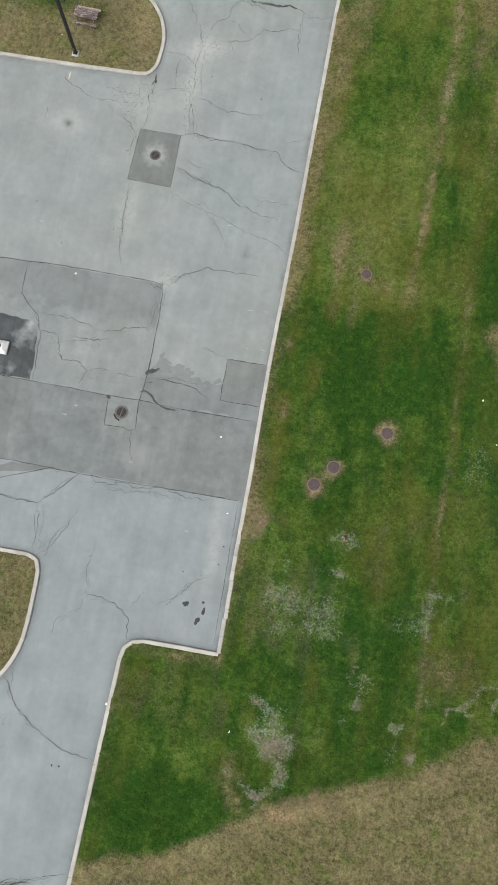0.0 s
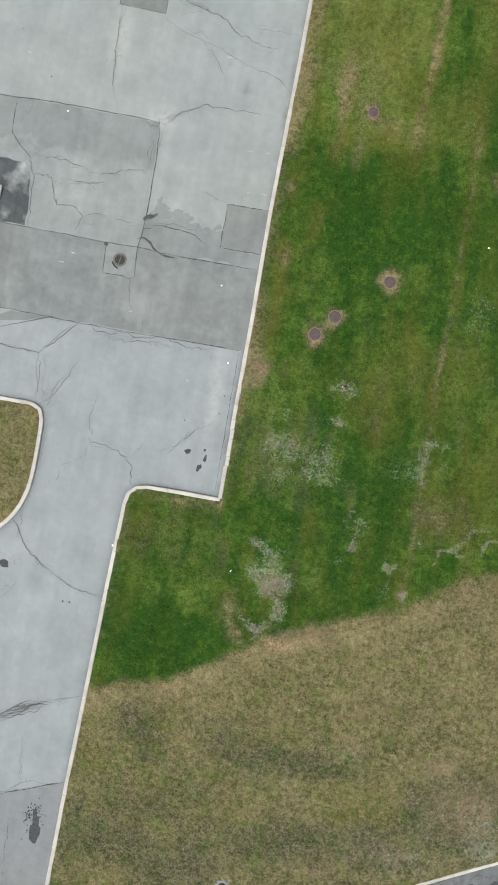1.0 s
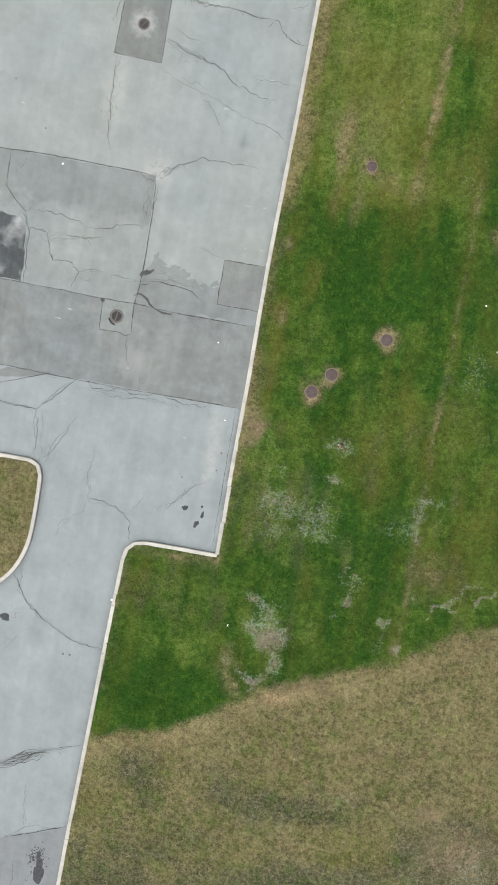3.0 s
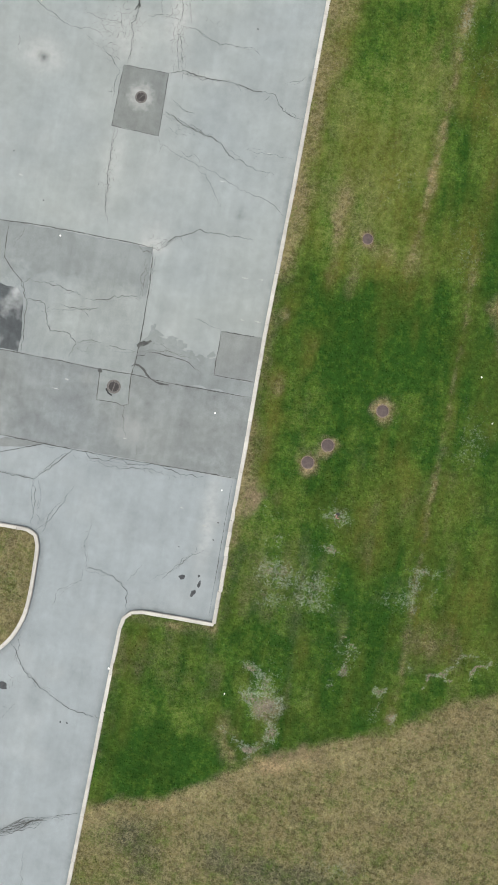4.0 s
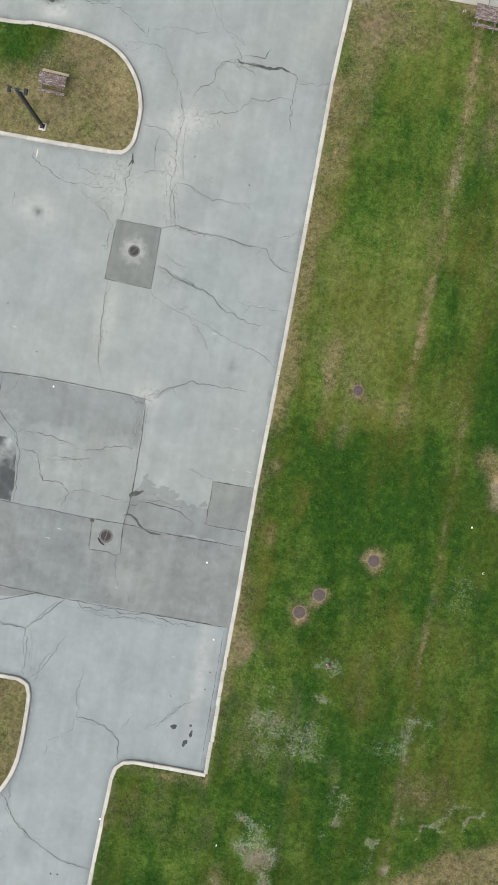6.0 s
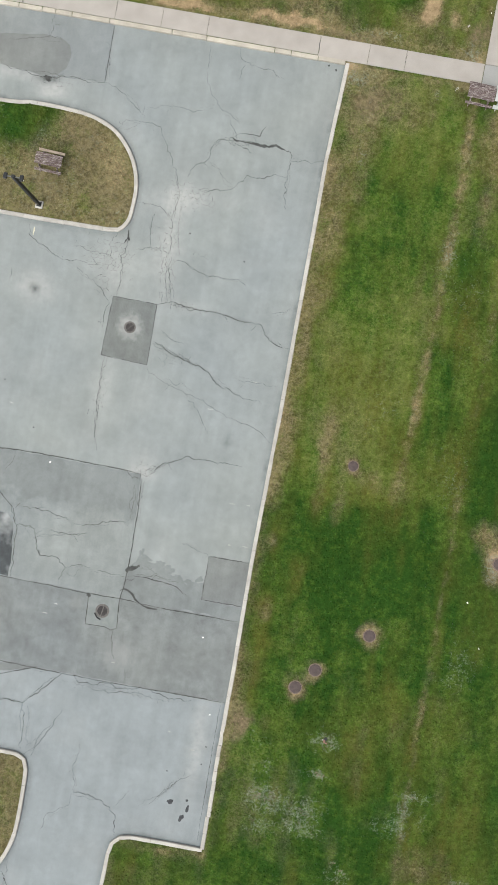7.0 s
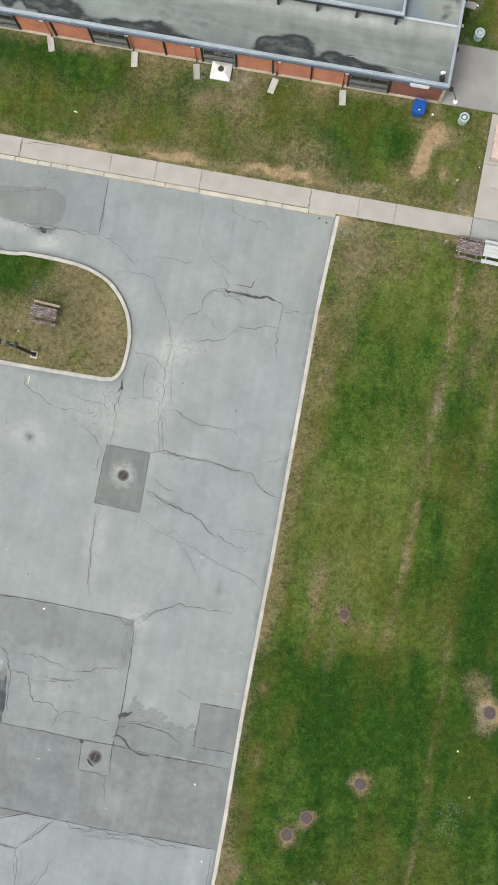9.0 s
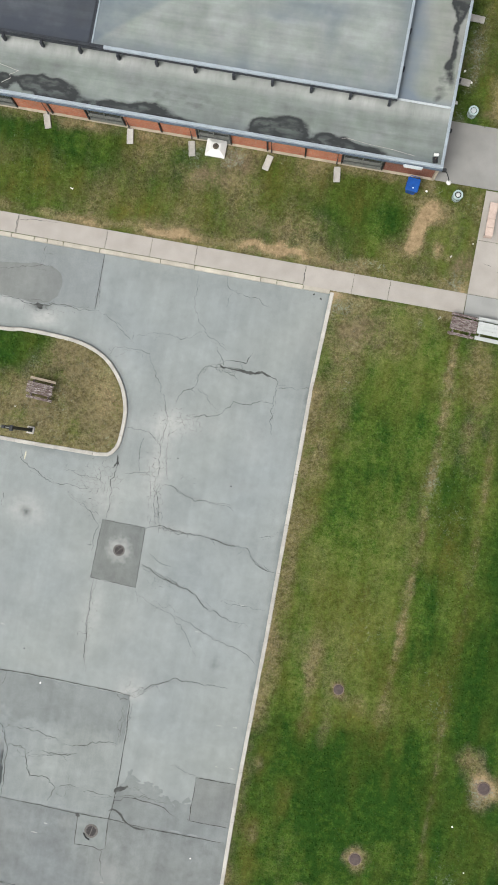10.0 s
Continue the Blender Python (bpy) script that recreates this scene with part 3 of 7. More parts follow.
blob("lush", 0.7, -68.5, 4.17, 2.08, 0.17)
blob("lush", -5.0, -69.3, 0.69, 2.08, 0.25)
blob("lush", -2.3, -63.6, 1.39, 1.39, 0.12)
blob("bare", 2.4, -71.9, 0.69, 0.35, 0.3)
blob("dry", 0.7, -60.9, 4.17, 1.04, 0.2)
blob("dry", 5.1, 6.0, 1.05, 0.9, 1.9)
blob("dry", 4.4, 4.1, 0.66, 1.15, 1.9)
blob("dry", 6.0, 3.6, 0.49, 0.56, 1.6)
blob("dry", 2.0, 7.4, 0.45, 0.35, 0.87)
blob("bare", 4.7, 7.5, 0.49, 0.35, 0.23)
blob("dry", 4.7, 7.5, 0.49, 0.35, 0.45)
blob("bare", -10.1, 5.8, 1.04, 0.49, 0.2)
blob("dry", -10.1, 5.8, 1.04, 0.49, 0.9)
blob("bare", -7.8, 7.0, 0.62, 0.76, 0.27)
blob("dry", -7.8, 7.0, 0.62, 0.76, 0.9)
blob("bare", -8.0, 5.5, 0.87, 0.52, 0.18)
blob("dry", -8.0, 5.5, 0.87, 0.52, 0.8)
blob("dry", -9.5, 4.7, 1.74, 0.87, 0.35)
blob("dry", -4.3, 2.0, 2.43, 0.38, 1.7)
blob("dry", -10.8, 1.8, 2.43, 0.38, 1.5)
blob("dry", -16.2, 1.6, 3.12, 0.35, 0.8)
blob("dry", 1.5, 1.9, 1.74, 0.42, 0.4)
blob("bare", 2.1, 2.2, 1.39, 0.28, 0.18)
blob("dry", 2.1, 2.2, 1.39, 0.28, 0.36)
blob("dry", -17.0, 7.6, 1.39, 0.69, 0.5)
blob("dry", -16.9, 4.8, 1.39, 0.69, 0.3)
blob("dry", -5.7, 3.5, 2.78, 1.04, 0.25)
blob("dry", -3.0, 6.9, 1.04, 0.87, 0.3)
blob("lush", 0.9, 5.1, 2.2, 1.2, 0.28)
blob("lush", -2.1, 5.6, 1.39, 1.04, 0.3)
blob("lush", -20.6, 3.5, 1.39, 1.04, 0.45)
blob("lush", -15.1, 5.0, 2.4, 0.8, 0.15)
blob("lush", -2.2, 2.7, 1.39, 0.87, 0.35)
blob("lush", 7.6, 4.5, 0.49, 2.08, 0.3)
blob("pale", 7.6, 4.5, 0.49, 2.08, 0.6)
blob("bare", 7.6, 1.9, 0.56, 0.97, 0.27)
blob("dry", 7.6, 1.9, 0.56, 0.97, 0.54)
blob("bare", 6.8, 3.2, 0.28, 0.21, 0.32)
blob("dry", 6.8, 3.2, 0.28, 0.21, 0.91)
blob("bare", 6.1, 8.0, 1.04, 0.28, 0.23)
blob("dry", 6.1, 8.0, 1.04, 0.28, 0.45)
blob("lush", 6.6, 15.6, 1.0, 4.17, 0.5)
blob("bare", 6.0, 15.4, 0.42, 2.78, 0.35)
blob("bare", 5.9, 11.9, 0.42, 0.35, 0.5)
blob("dry", 8.2, 13.9, 0.69, 2.08, 0.5)
blob("lush", -20.0, -7.2, 2.8, 1.7, 2.0)
blob("lush", -18.0, -6.3, 1.39, 0.42, 0.6)
blob("lush", -14.4, -11.8, 0.62, 0.49, 0.6)
blob("lush", -17.6, -11.2, 0.62, 0.49, 0.5)
blob("lush", -16.2, -8.2, 0.62, 0.49, 0.3)
blob("bare", -16.8, -10.5, 0.69, 0.35, 0.2)
blob("dry", -14.2, -9.3, 1.74, 2.08, 0.2)
blob("bare", 0.5, -0.4, 0.62, 0.87, 0.4)
blob("bare", 5.7, -1.1, 0.35, 0.35, 0.6)
blob("bare", 2.0, -41.8, 1.4, 0.8, 0.3)
blob("dry", 2.3, -2.0, 1.6, 1.6, 0.3)
blob("bare", 1.9, -3.0, 0.4, 1.5, 0.3)
blob("dry", 0.9, -9.0, 1.1, 3.2, 0.2)
blob("olive", 1.0, -10.0, 1.0, 4.5, 0.5)
blob("lush", 5.2, -8.5, 1.8, 2.6, 0.25)
blob("lush", 9.8, -15.5, 1.1, 6.0, 0.8)
blob("lush", 14.6, -18.0, 2.6, 7.0, 1.4)
blob("pale", 4.0, -18.0, 2.6, 3.0, 0.35)
blob("pale", 5.0, -3.5, 2.0, 1.8, 0.35)
blob("ashen", 7.7, -63.8, 3.60, 0.80, 0.50)
blob("ashen", 5.3, -65.0, 1.20, 0.70, 0.40)
blob("ashen", 17.8, -64.5, 3.40, 2.2, 0.95)
blob("ashen", 11.8, -67.7, 2.20, 1.00, 0.60)
blob("ashen", -2.4, -62.9, 2.00, 1.20, 0.35)
blob("ashen", 1.7, -66.4, 1.50, 0.80, 0.30)
blob("ashen", -0.7, -68.2, 2.20, 0.50, 0.30)
blob("ashen", 16.4, -60.4, 1.60, 0.50, 0.35)
blob("ashen", -2.5, -70.6, 2.50, 1.20, 0.30)
blob("ashen", 2.9, -62.5, 1.50, 1.00, 0.25)
blob("bare", 19.3, -66.6, 1.30, 0.60, 0.35)
blob("lush", 7.6, -67.8, 1.40, 0.90, 0.55)
blob("lush", -1.1, -65.1, 0.80, 0.70, 0.50)
blob("lush", 8.8, -59.9, 0.60, 0.30, 0.50)
blob("lush", 15.2, -65.4, 0.80, 0.60, 0.40)
blob("lush", 6.4, -61.6, 0.60, 0.40, 0.40)
blob("dry", 9.9, -67.8, 0.50, 0.80, 0.20)
blob("dry", 15.9, -62.3, 1.00, 0.50, 0.35)
blob("pale", -4.5, -69.2, 0.60, 1.20, 0.30)
blob("ashen", 6.3, -68.7, 2.50, 0.90, 0.45)
blob("lush", 8.2, -70.7, 0.80, 0.70, 0.40)
blob("lush", 11.7, -70.3, 1.50, 0.40, 0.35)
blob("ashen", 14.4, -68.3, 2.50, 1.00, 0.50)
blob("ashen", 1.4, -71.6, 3.00, 0.90, 0.35)
blob("bare", 4.57, -71.79, 0.85, 0.7, 0.45)
blob("lush", 13.5, -34.0, 2.4, 4.0, 0.25)
blob("lush", 10.0, -29.5, 1.6, 3.5, 0.4)
blob("bare", 7.2, 1.9, 0.7, 0.6, 0.3)
blob("bare", 1.5, 2.0, 2.0, 0.5, 0.3)
blob("dry", -2.0, 2.4, 1.6, 0.6, 0.5)
blob("bare", -7.6, 7.2, 0.7, 0.6, 0.45)
blob("bare", 5.6, 7.4, 0.8, 0.4, 0.35)
blob("bare", 7.6, 6.8, 0.5, 0.7, 0.3)
blob("bare", 4.3, -45.2, 3.0, 2.2, 0.19)
blob("dry", 2.0, -6.0, 2.2, 5.0, 0.25)
blob("pale", 4.0, -4.5, 2.2, 2.4, 0.35)
blob("dry", 4.0, -22.0, 1.8, 2.6, 0.25)
blob("bare", 13.6, -34.5, 1.9, 2.0, 0.06)
blob("bare", 12.2, -44.8, 1.3, 1.6, 0.1)
blob("lush", 13.5, -31.0, 2.2, 3.0, 0.5)
blob("lush", 6.4, 13.6, 1.2, 3.0, 0.5)
blob("bare", 5.6, 12.6, 0.7, 1.2, 0.3)
blob("dry", 4.8, 5.0, 0.8, 0.9, 1.3)
blob("ashen", 5.8, -63.8, 3.82, 1.11, 0.42)
blob("ashen", 10.0, -62.2, 2.08, 0.83, 0.40)
blob("olive", 15.4, -63.5, 3.30, 0.62, 0.90)
blob("olive", 10.9, -66.4, 2.43, 0.90, 0.70)
blob("ashen", 17.7, -65.5, 3.12, 1.32, 0.60)
blob("mud", 17.6, -65.0, 3.12, 1.25, 0.50)
blob("lush", 6.7, -68.6, 2.08, 0.90, 0.50)
blob("ashen", -2.0, -63.6, 2.43, 1.39, 0.15)
blob("olive", 1.6, -67.5, 3.82, 1.39, 0.50)
blob("ashen", 1.1, -70.5, 3.82, 1.04, 0.30)
blob("lush", 9.9, -68.7, 1.39, 0.83, 0.40)
blob("mud", 14.3, -67.8, 2.08, 0.83, 0.40)
blob("mud", 7.4, -55.7, 1.04, 0.49, 0.50)
blob("mud", 6.1, -56.3, 0.83, 0.42, 0.50)
blob("mud", 7.8, 3.0, 0.56, 0.90, 0.90)
blob("mud", 0.1, 1.6, 2.08, 0.35, 0.50)
blob("mud", -6.7, 7.0, 0.76, 0.56, 0.90)
blob("mud", -8.8, 5.8, 1.56, 0.97, 0.80)
blob("fleck", -9.9, 6.9, 1.04, 0.69, 0.70)
blob("mud", 4.3, 9.6, 0.62, 0.49, 0.80)
blob("mud", -10.8, 2.2, 3.12, 0.42, 0.30)
blob("fleck", 6.1, 16.8, 0.56, 1.39, 0.80)
blob("fleck", 6.2, 14.6, 0.42, 1.39, 0.80)
blob("mud", 6.2, 15.7, 0.8, 2.4, 0.75)
blob("olive", 7.6, 13.6, 0.7, 1.6, 1.2)
blob("mud", 7.4, 12.5, 0.69, 0.28, 0.70)
blob("olive", -17.7, 3.6, 3.12, 1.39, 0.50)
blob("olive", -10.2, 4.5, 2.78, 1.21, 0.60)
blob("mud", -5.9, 3.1, 2.08, 0.69, 0.35)
blob("olive", -2.2, 6.3, 1.39, 1.04, 0.30)
blob("dry", -9.9, 4.9, 1.21, 0.87, 0.50)
blob("dry", -3.4, 3.2, 1.21, 0.62, 0.50)
blob_line("bare", [(17.1, -48.2), (16.5, -48.7), (16.0, -49.3)], 0.12, 0.72)
blob_line("bare", [(13.2, -50.4), (14.0, -49.6), (14.5, -49.6), (15.2, -49.9)], 0.10, 0.60)
blob_line("bare", [(14.5, -49.5), (15.3, -48.4), (16.6, -47.8)], 0.14, 0.40)
blob_line("bare", [(7.8, -48.4), (8.5, -48.6), (9.3, -49.0)], 0.07, 0.56)
blob_line("bare", [(8.5, -48.7), (8.4, -49.5), (8.2, -50.4)], 0.12, 0.40)
blob_line("fleck", [(2.6, -50.9), (3.5, -51.7), (3.9, -52.5), (4.7, -52.7), (5.1, -53.5), (4.9, -54.4), (5.2, -55.4)], 0.35, 0.60)
blob_line("fleck", [(1.9, -55.4), (2.8, -55.8), (4.3, -56.1), (3.4, -57.0)], 0.30, 0.60)
blob_line("lush", [(2.5, -55.8), (3.1, -56.7), (3.7, -55.7), (3.2, -56.1)], 0.30, 0.90)
blob_line("lush", [(4.6, -56.6), (5.9, -55.1), (5.7, -53.5)], 0.40, 0.60)
# Olive and trodden veils, and places where bleached strands lie.
blob("mud", 2.3, -1.9, 1.74, 1.04, 0.38)
blob("mud", 1.5, -2.9, 0.97, 0.97, 0.3)
blob("fleck", 0.8, -1.0, 1.1, 0.8, 0.95)
blob("fleck", 1.9, -5.6, 0.56, 1.04, 0.70)
blob("fleck", 3.7, -0.8, 1.39, 0.31, 0.40)
blob("olive", 1.0, -13.8, 0.76, 1.32, 0.64)
blob("olive", 0.7, -16.0, 0.62, 1.39, 0.48)
blob("olive", 0.7, -20.1, 0.76, 2.08, 0.48)
blob("olive", 1.0, -24.3, 0.76, 2.08, 0.48)
blob("olive", 5.5, -19.9, 2.60, 2.78, 0.36)
blob("olive", 5.2, -25.9, 2.08, 1.18, 0.68)
blob("olive", 3.3, -26.5, 0.52, 1.32, 0.72)
blob("olive", 4.5, -27.5, 0.49, 0.62, 0.64)
blob("olive", 3.3, -23.1, 0.38, 1.39, 0.48)
blob("lush", 6.6, -6.9, 0.42, 0.42, 0.70)
blob("lush", 6.3, -10.1, 0.8, 1.4, 0.25)
blob("lush", 3.0, -11.8, 1.0, 1.6, 0.25)
blob("lush", 5.2, -15.7, 0.76, 0.76, 0.50)
blob("lush", 3.8, -18.4, 0.76, 1.39, 0.50)
blob("olive", 10.3, -15.4, 1.32, 5.21, 0.40)
blob("fleck", 10.0, -13.7, 1.32, 5.21, 0.42)
blob("olive", 10.8, -24.1, 1.74, 2.43, 0.44)
blob("fleck", 10.4, -23.5, 1.74, 2.78, 0.38)
blob("fleck", 8.2, -10.5, 0.76, 1.56, 0.60)
blob("olive", 10.1, -4.4, 1.56, 2.08, 0.80)
blob("dry", 10.1, -4.4, 1.18, 1.67, 0.30)
blob("lush", 12.8, -21.3, 1.46, 3.12, 0.70)
blob("lush", 6.0, -30.4, 3.82, 3.82, 0.45)
blob("olive", 1.2, -29.6, 0.62, 2.08, 0.48)
blob("olive", 3.0, -31.0, 0.87, 1.04, 0.32)
blob("olive", 1.0, -34.2, 0.69, 1.74, 0.40)
blob("dry", 1.0, -30.0, 0.31, 0.35, 0.50)
blob("dry", 13.5, -26.9, 0.76, 0.69, 0.80)
blob("olive", 4.3, -5.9, 2.43, 2.08, 0.20)
blob("olive", 1.6, -8.5, 0.87, 2.08, 0.32)
blob("fleck", 6.0, -19.8, 1.74, 2.43, 0.30)
blob("olive", 8.8, -38.0, 1.74, 3.12, 0.40)
blob("olive", 8.4, -42.9, 1.39, 2.08, 0.32)
blob("olive", 10.2, -38.4, 0.69, 2.08, 0.32)
blob("olive", 11.8, -40.2, 1.74, 2.78, 0.24)
blob("fleck", 2.9, -43.3, 1.04, 0.52, 0.70)
blob("fleck", 3.3, -45.3, 1.32, 1.21, 0.85)
blob("fleck", 5.8, -45.8, 1.39, 1.46, 0.85)
blob("fleck", 6.4, -43.3, 0.62, 0.28, 1.00)
blob("fleck", 12.6, -43.5, 0.90, 0.42, 0.80)
blob("fleck", 11.7, -44.9, 0.69, 1.39, 0.80)
blob("fleck", 10.3, -45.7, 1.04, 0.69, 0.60)
blob("fleck", 13.4, -35.5, 1.21, 1.04, 0.75)
blob("fleck", 3.9, -52.9, 1.32, 1.74, 0.85)
blob("fleck", 8.4, -49.2, 1.21, 1.04, 0.60)
blob("fleck", 10.7, -52.6, 0.49, 1.39, 0.70)
blob("fleck", 7.8, -34.7, 1.04, 1.04, 0.45)
blob("fleck", 16.0, -48.4, 1.74, 1.04, 0.50)
blob("mud", 0.9, -41.0, 0.62, 1.04, 0.90)
blob("mud", 4.4, -53.6, 0.90, 0.97, 0.70)
blob("olive", 14.1, -47.4, 2.78, 1.91, 0.60)
blob("olive", 15.3, -42.9, 1.39, 2.08, 0.32)
blob("olive", 1.3, -35.3, 0.69, 3.12, 0.40)
blob("olive", 0.7, -33.9, 0.42, 0.42, 0.64)
blob("olive", 1.1, -39.4, 0.49, 2.43, 0.40)
blob("olive", -4.5, -52.0, 0.90, 2.08, 0.36)
blob("olive", -2.4, -52.0, 2.08, 1.91, 0.28)
blob("olive", 5.6, -49.0, 0.49, 3.12, 0.40)
blob("olive", 2.1, -55.3, 0.69, 1.04, 0.64)
blob("lush", -0.5, -58.3, 2.78, 1.32, 0.60)
blob("olive", 2.7, -31.6, 0.56, 2.08, 0.40)
blob("mud", 5.4, -56.1, 1.04, 0.49, 0.50)
blob("mud", 11.7, -52.8, 0.35, 0.42, 0.90)
blob("olive", 11.1, -65.0, 4.16, 0.87, 0.72)
blob("olive", 16.3, -63.2, 2.43, 0.97, 0.64)
blob("mud", 15.8, -62.2, 0.87, 0.49, 0.80)
blob("olive", -4.1, -65.6, 1.39, 1.39, 0.40)
blob("lush", -4.9, -68.9, 0.49, 1.39, 0.40)
blob("fleck", 16.5, -65.6, 2.08, 1.39, 0.50)
blob("fleck", 19.5, -65.2, 1.39, 1.04, 0.90)
blob("fleck", 12.7, -67.8, 1.74, 1.39, 0.45)
blob("fleck", 5.3, -65.1, 2.08, 0.56, 0.50)
blob("mud", 9.8, -69.1, 2.08, 1.04, 0.40)
blob("mud", 18.5, -63.8, 1.74, 1.39, 0.50)



def turf_channels(x, y):
    """Dry, bare and lush, then olive, mud and fleck at each point."""
    wob = lambda s, k: value_noise(x, y, s, k)  # noqa: E731
    wx, wy = x + 0.5 * wob(0.9, 1) + 0.25 * wob(0.35, 2), y + 0.5 * wob(0.9, 3) + 0.25 * wob(0.35, 4)
    # Mowing and water have combed the turf lengthwise.
    combed = lambda s, k: value_noise(x + 0.06 * y, 0.22 * y, s, k)  # noqa: E731
    dry = 0.05 + 0.40 * wob(2.5, 5) + 0.30 * wob(7.0, 6) + 0.35 * wob(0.8, 51) + 0.50 * combed(0.55, 81) + 0.30 * combed(1.6, 82)
    bare = 0.02 + 0.16 * wob(1.2, 7) + 0.0 * x
    lush = 0.85 + 0.30 * wob(3.0, 8) + 0.35 * wob(9.0, 9) + 0.42 * wob(0.9, 52) + 0.40 * combed(0.5, 83)
    # The northern half of the lawn is paler; mowing left faint lengthwise bands.
    north = np.clip((wy + 27.0) / 2.2, 0, 1) * np.clip(1.0 - 0.6 * (wx - 7.6) / 0.8, 0.45, 1)
    lush -= 0.33 * north
    dry += 0.03 * north - 0.14 * (1 - north)
    dry -= 0.16 * np.exp(-((wx - 4.8) / 2.2) ** 4) * np.exp(-((wy + 9.5) / 7.5) ** 4)
    mown = (1 - north) * (0.5 + 1.0 * wob(6.0, 54)) * np.clip((-38.0 - wy) / 6, 0, 1)
    lush += (0.03 + 0.06 * mown) * np.sin((x + 0.2 * wob(0.9, 1)) * 2 * np.pi / 2.3)
    olive = 0.07 + 0.25 * wob(1.4, 71) + 0.30 * wob(4.5, 72) + 0.55 * combed(0.5, 84) + 0.35 * combed(1.5, 85) + 0.06 * north - 0.03
    mud = -0.05 + 0.0 * x
    fleck = 0.26 * wob(1.6, 73) + 0.26 * wob(5.0, 74) - 0.03
    # Two worn tracks run the length of the lawn.
    tx, ty = x + 0.22 * wob(0.4, 2), y
    tracks = (([-25.0, -21.5, -15.8, -10.5, -3.0], [7.85, 7.9, 8.1, 8.18, 8.06], 0.30,
               [-27.5, -25.5, -23.0, -21.5, -19.5, -17.0, -15.8, -13.0, -10.5, -8.0, -5.0, -3.0, -0.5], [0, 0.25, 0.55, 0.72, 0.62, 0.4, 0.55, 0.32, 0.5, 0.35, 0.55, 0.6, 0.3]),
              ([-53.0, -50.2, -45.7, -38.0, -18.7, -14.5, -9.2], [11.85, 12.05, 11.85, 11.6, 11.61, 11.54, 11.46], 0.21,
               [-54.0, -52.5, -50.0, -46.0, -44.0, -40.0, -38.0, -35.5, -33.0, -31.0, -28.0, -25.0, -19.0, -16.0, -14.5, -12.0, -10.0, -8.0, -5.0],
               [0, 0.35, 0.34, 0.34, 0.32, 0.34, 0.5, 0.40, 0.55, 0.45, 0.42, 0.38, 0.4, 0.5, 0.75, 0.55, 0.8, 0.4, 0]))
    for ty_x, tx_x, half, ty_a, tx_a in tracks:
        off = (tx - np.interp(ty, ty_x, tx_x) - 0.12 * wob(3.0, 11)) / half
        amount = np.interp(ty, ty_a, tx_a)
        a = np.clip(1.2 * amount * np.exp(-off * off) * (1.0 + 0.9 * wob(1.7, 12) + 1.3 * wob(0.33, 55)), 0, 1)
        dry = dry * (1 - a) + (1.5 if half > 0.25 else 1.15) * a
        fleck += 0.5 * amount * np.exp(-(off / 1.8) ** 2)
        olive += 0.7 * amount * np.exp(-(off / 2.0) ** 2)
    # A dry fringe beside the long kerb.
    edge = np.interp(y, [p[1] for p in EAST_KERB[::-1]], [p[0] for p in EAST_KERB[::-1]])
    dry += 0.3 * np.exp(-(((wx - edge) / 0.3) ** 2)) * (y > -49.5) * (y < 0)
    dry += 0.72 * np.exp(-(((wx - edge - 0.1) / 0.9) ** 2)) * (y > -50) * (y < 0) * (0.85 + 1.5 * wob(2.2, 13)) * np.where(y < -28, 0.62, 1.0)
    dry += 0.45 * np.exp(-(((wx + 5.6) / 0.35) ** 2)) * (y < -49) + 0.5 * np.exp(-(((wy + 49.5) / 0.3) ** 2)) * (x > -5.2) * (x < 0.4)
    # South of a slanting line the turf is straw.
    line = np.interp(x, [-6.0, -5.3, -1.25, 2.2, 5.0, 8.5, 11.7, 17.3, 30.0], [-62.0, -61.6, -60.1, -58.2, -56.6, -54.9, -53.6, -50.1, -44.0])
    south = np.clip((line - wy + 0.5 * wob(1.5, 14)) / 0.9 + 0.5, 0, 1)
    dry = dry * (1 - south) + south * (0.90 + 0.22 * wob(2.2, 15) + 0.22 * wob(6.0, 16) + 0.25 * wob(0.6, 53))
    dry += 0.32 * south * np.exp(-((line - wy - 0.9) / 0.9) ** 2)
    lush = lush * (1 - south) + south * (0.40 + 0.22 * np.clip((-61.0 - y) / 6, 0, 1) + 0.35 * wob(2.6, 57) + 0.2 * wob(0.9, 58))
    bare += south * (0.10 + 0.25 * wob(3.0, 17)) * np.clip((-60.0 - y) / 8, 0, 1)
    # Trodden edges of the pavement.
    edges = np.exp(-(((wy - 1.6) / 0.45) ** 2)) + np.exp(-(((wy + 0.25) / 0.25) ** 2)) * (x > 0)
    bare += 0.10 * edges * (x < 8.4)
    dry += (0.62 + 0.6 * wob(1.9, 61)) * edges * (x < 8.4)
    # The strip before the building and the islands are half dry.
    strip = (y > 1.0) & (x < 30)
    dry = np.where(strip, dry + 0.04 + 0.75 * wob(1.7, 59), dry)
    lush = np.where(strip, lush + 0.22, lush)
    olive = np.where(strip, olive + 0.24 + 0.8 * wob(2.4, 75), olive)
    fleck = np.where(strip, fleck + 0.15, fleck)
    isl = inside(x, y, ISLAND_NORTH) | inside(x, y, ISLAND_SOUTH)
    dry = np.where(isl, 1.0 + 0.5 * wob(1.6, 18) + 0.3 * wob(4.0, 19), dry)
    bare = np.where(isl, bare + 0.08, bare)
    olive = np.where(isl, 0.20 + 0.6 * wob(1.3, 76), olive)
    mud = np.where(isl, 0.14 + 0.5 * wob(1.9, 78), mud)
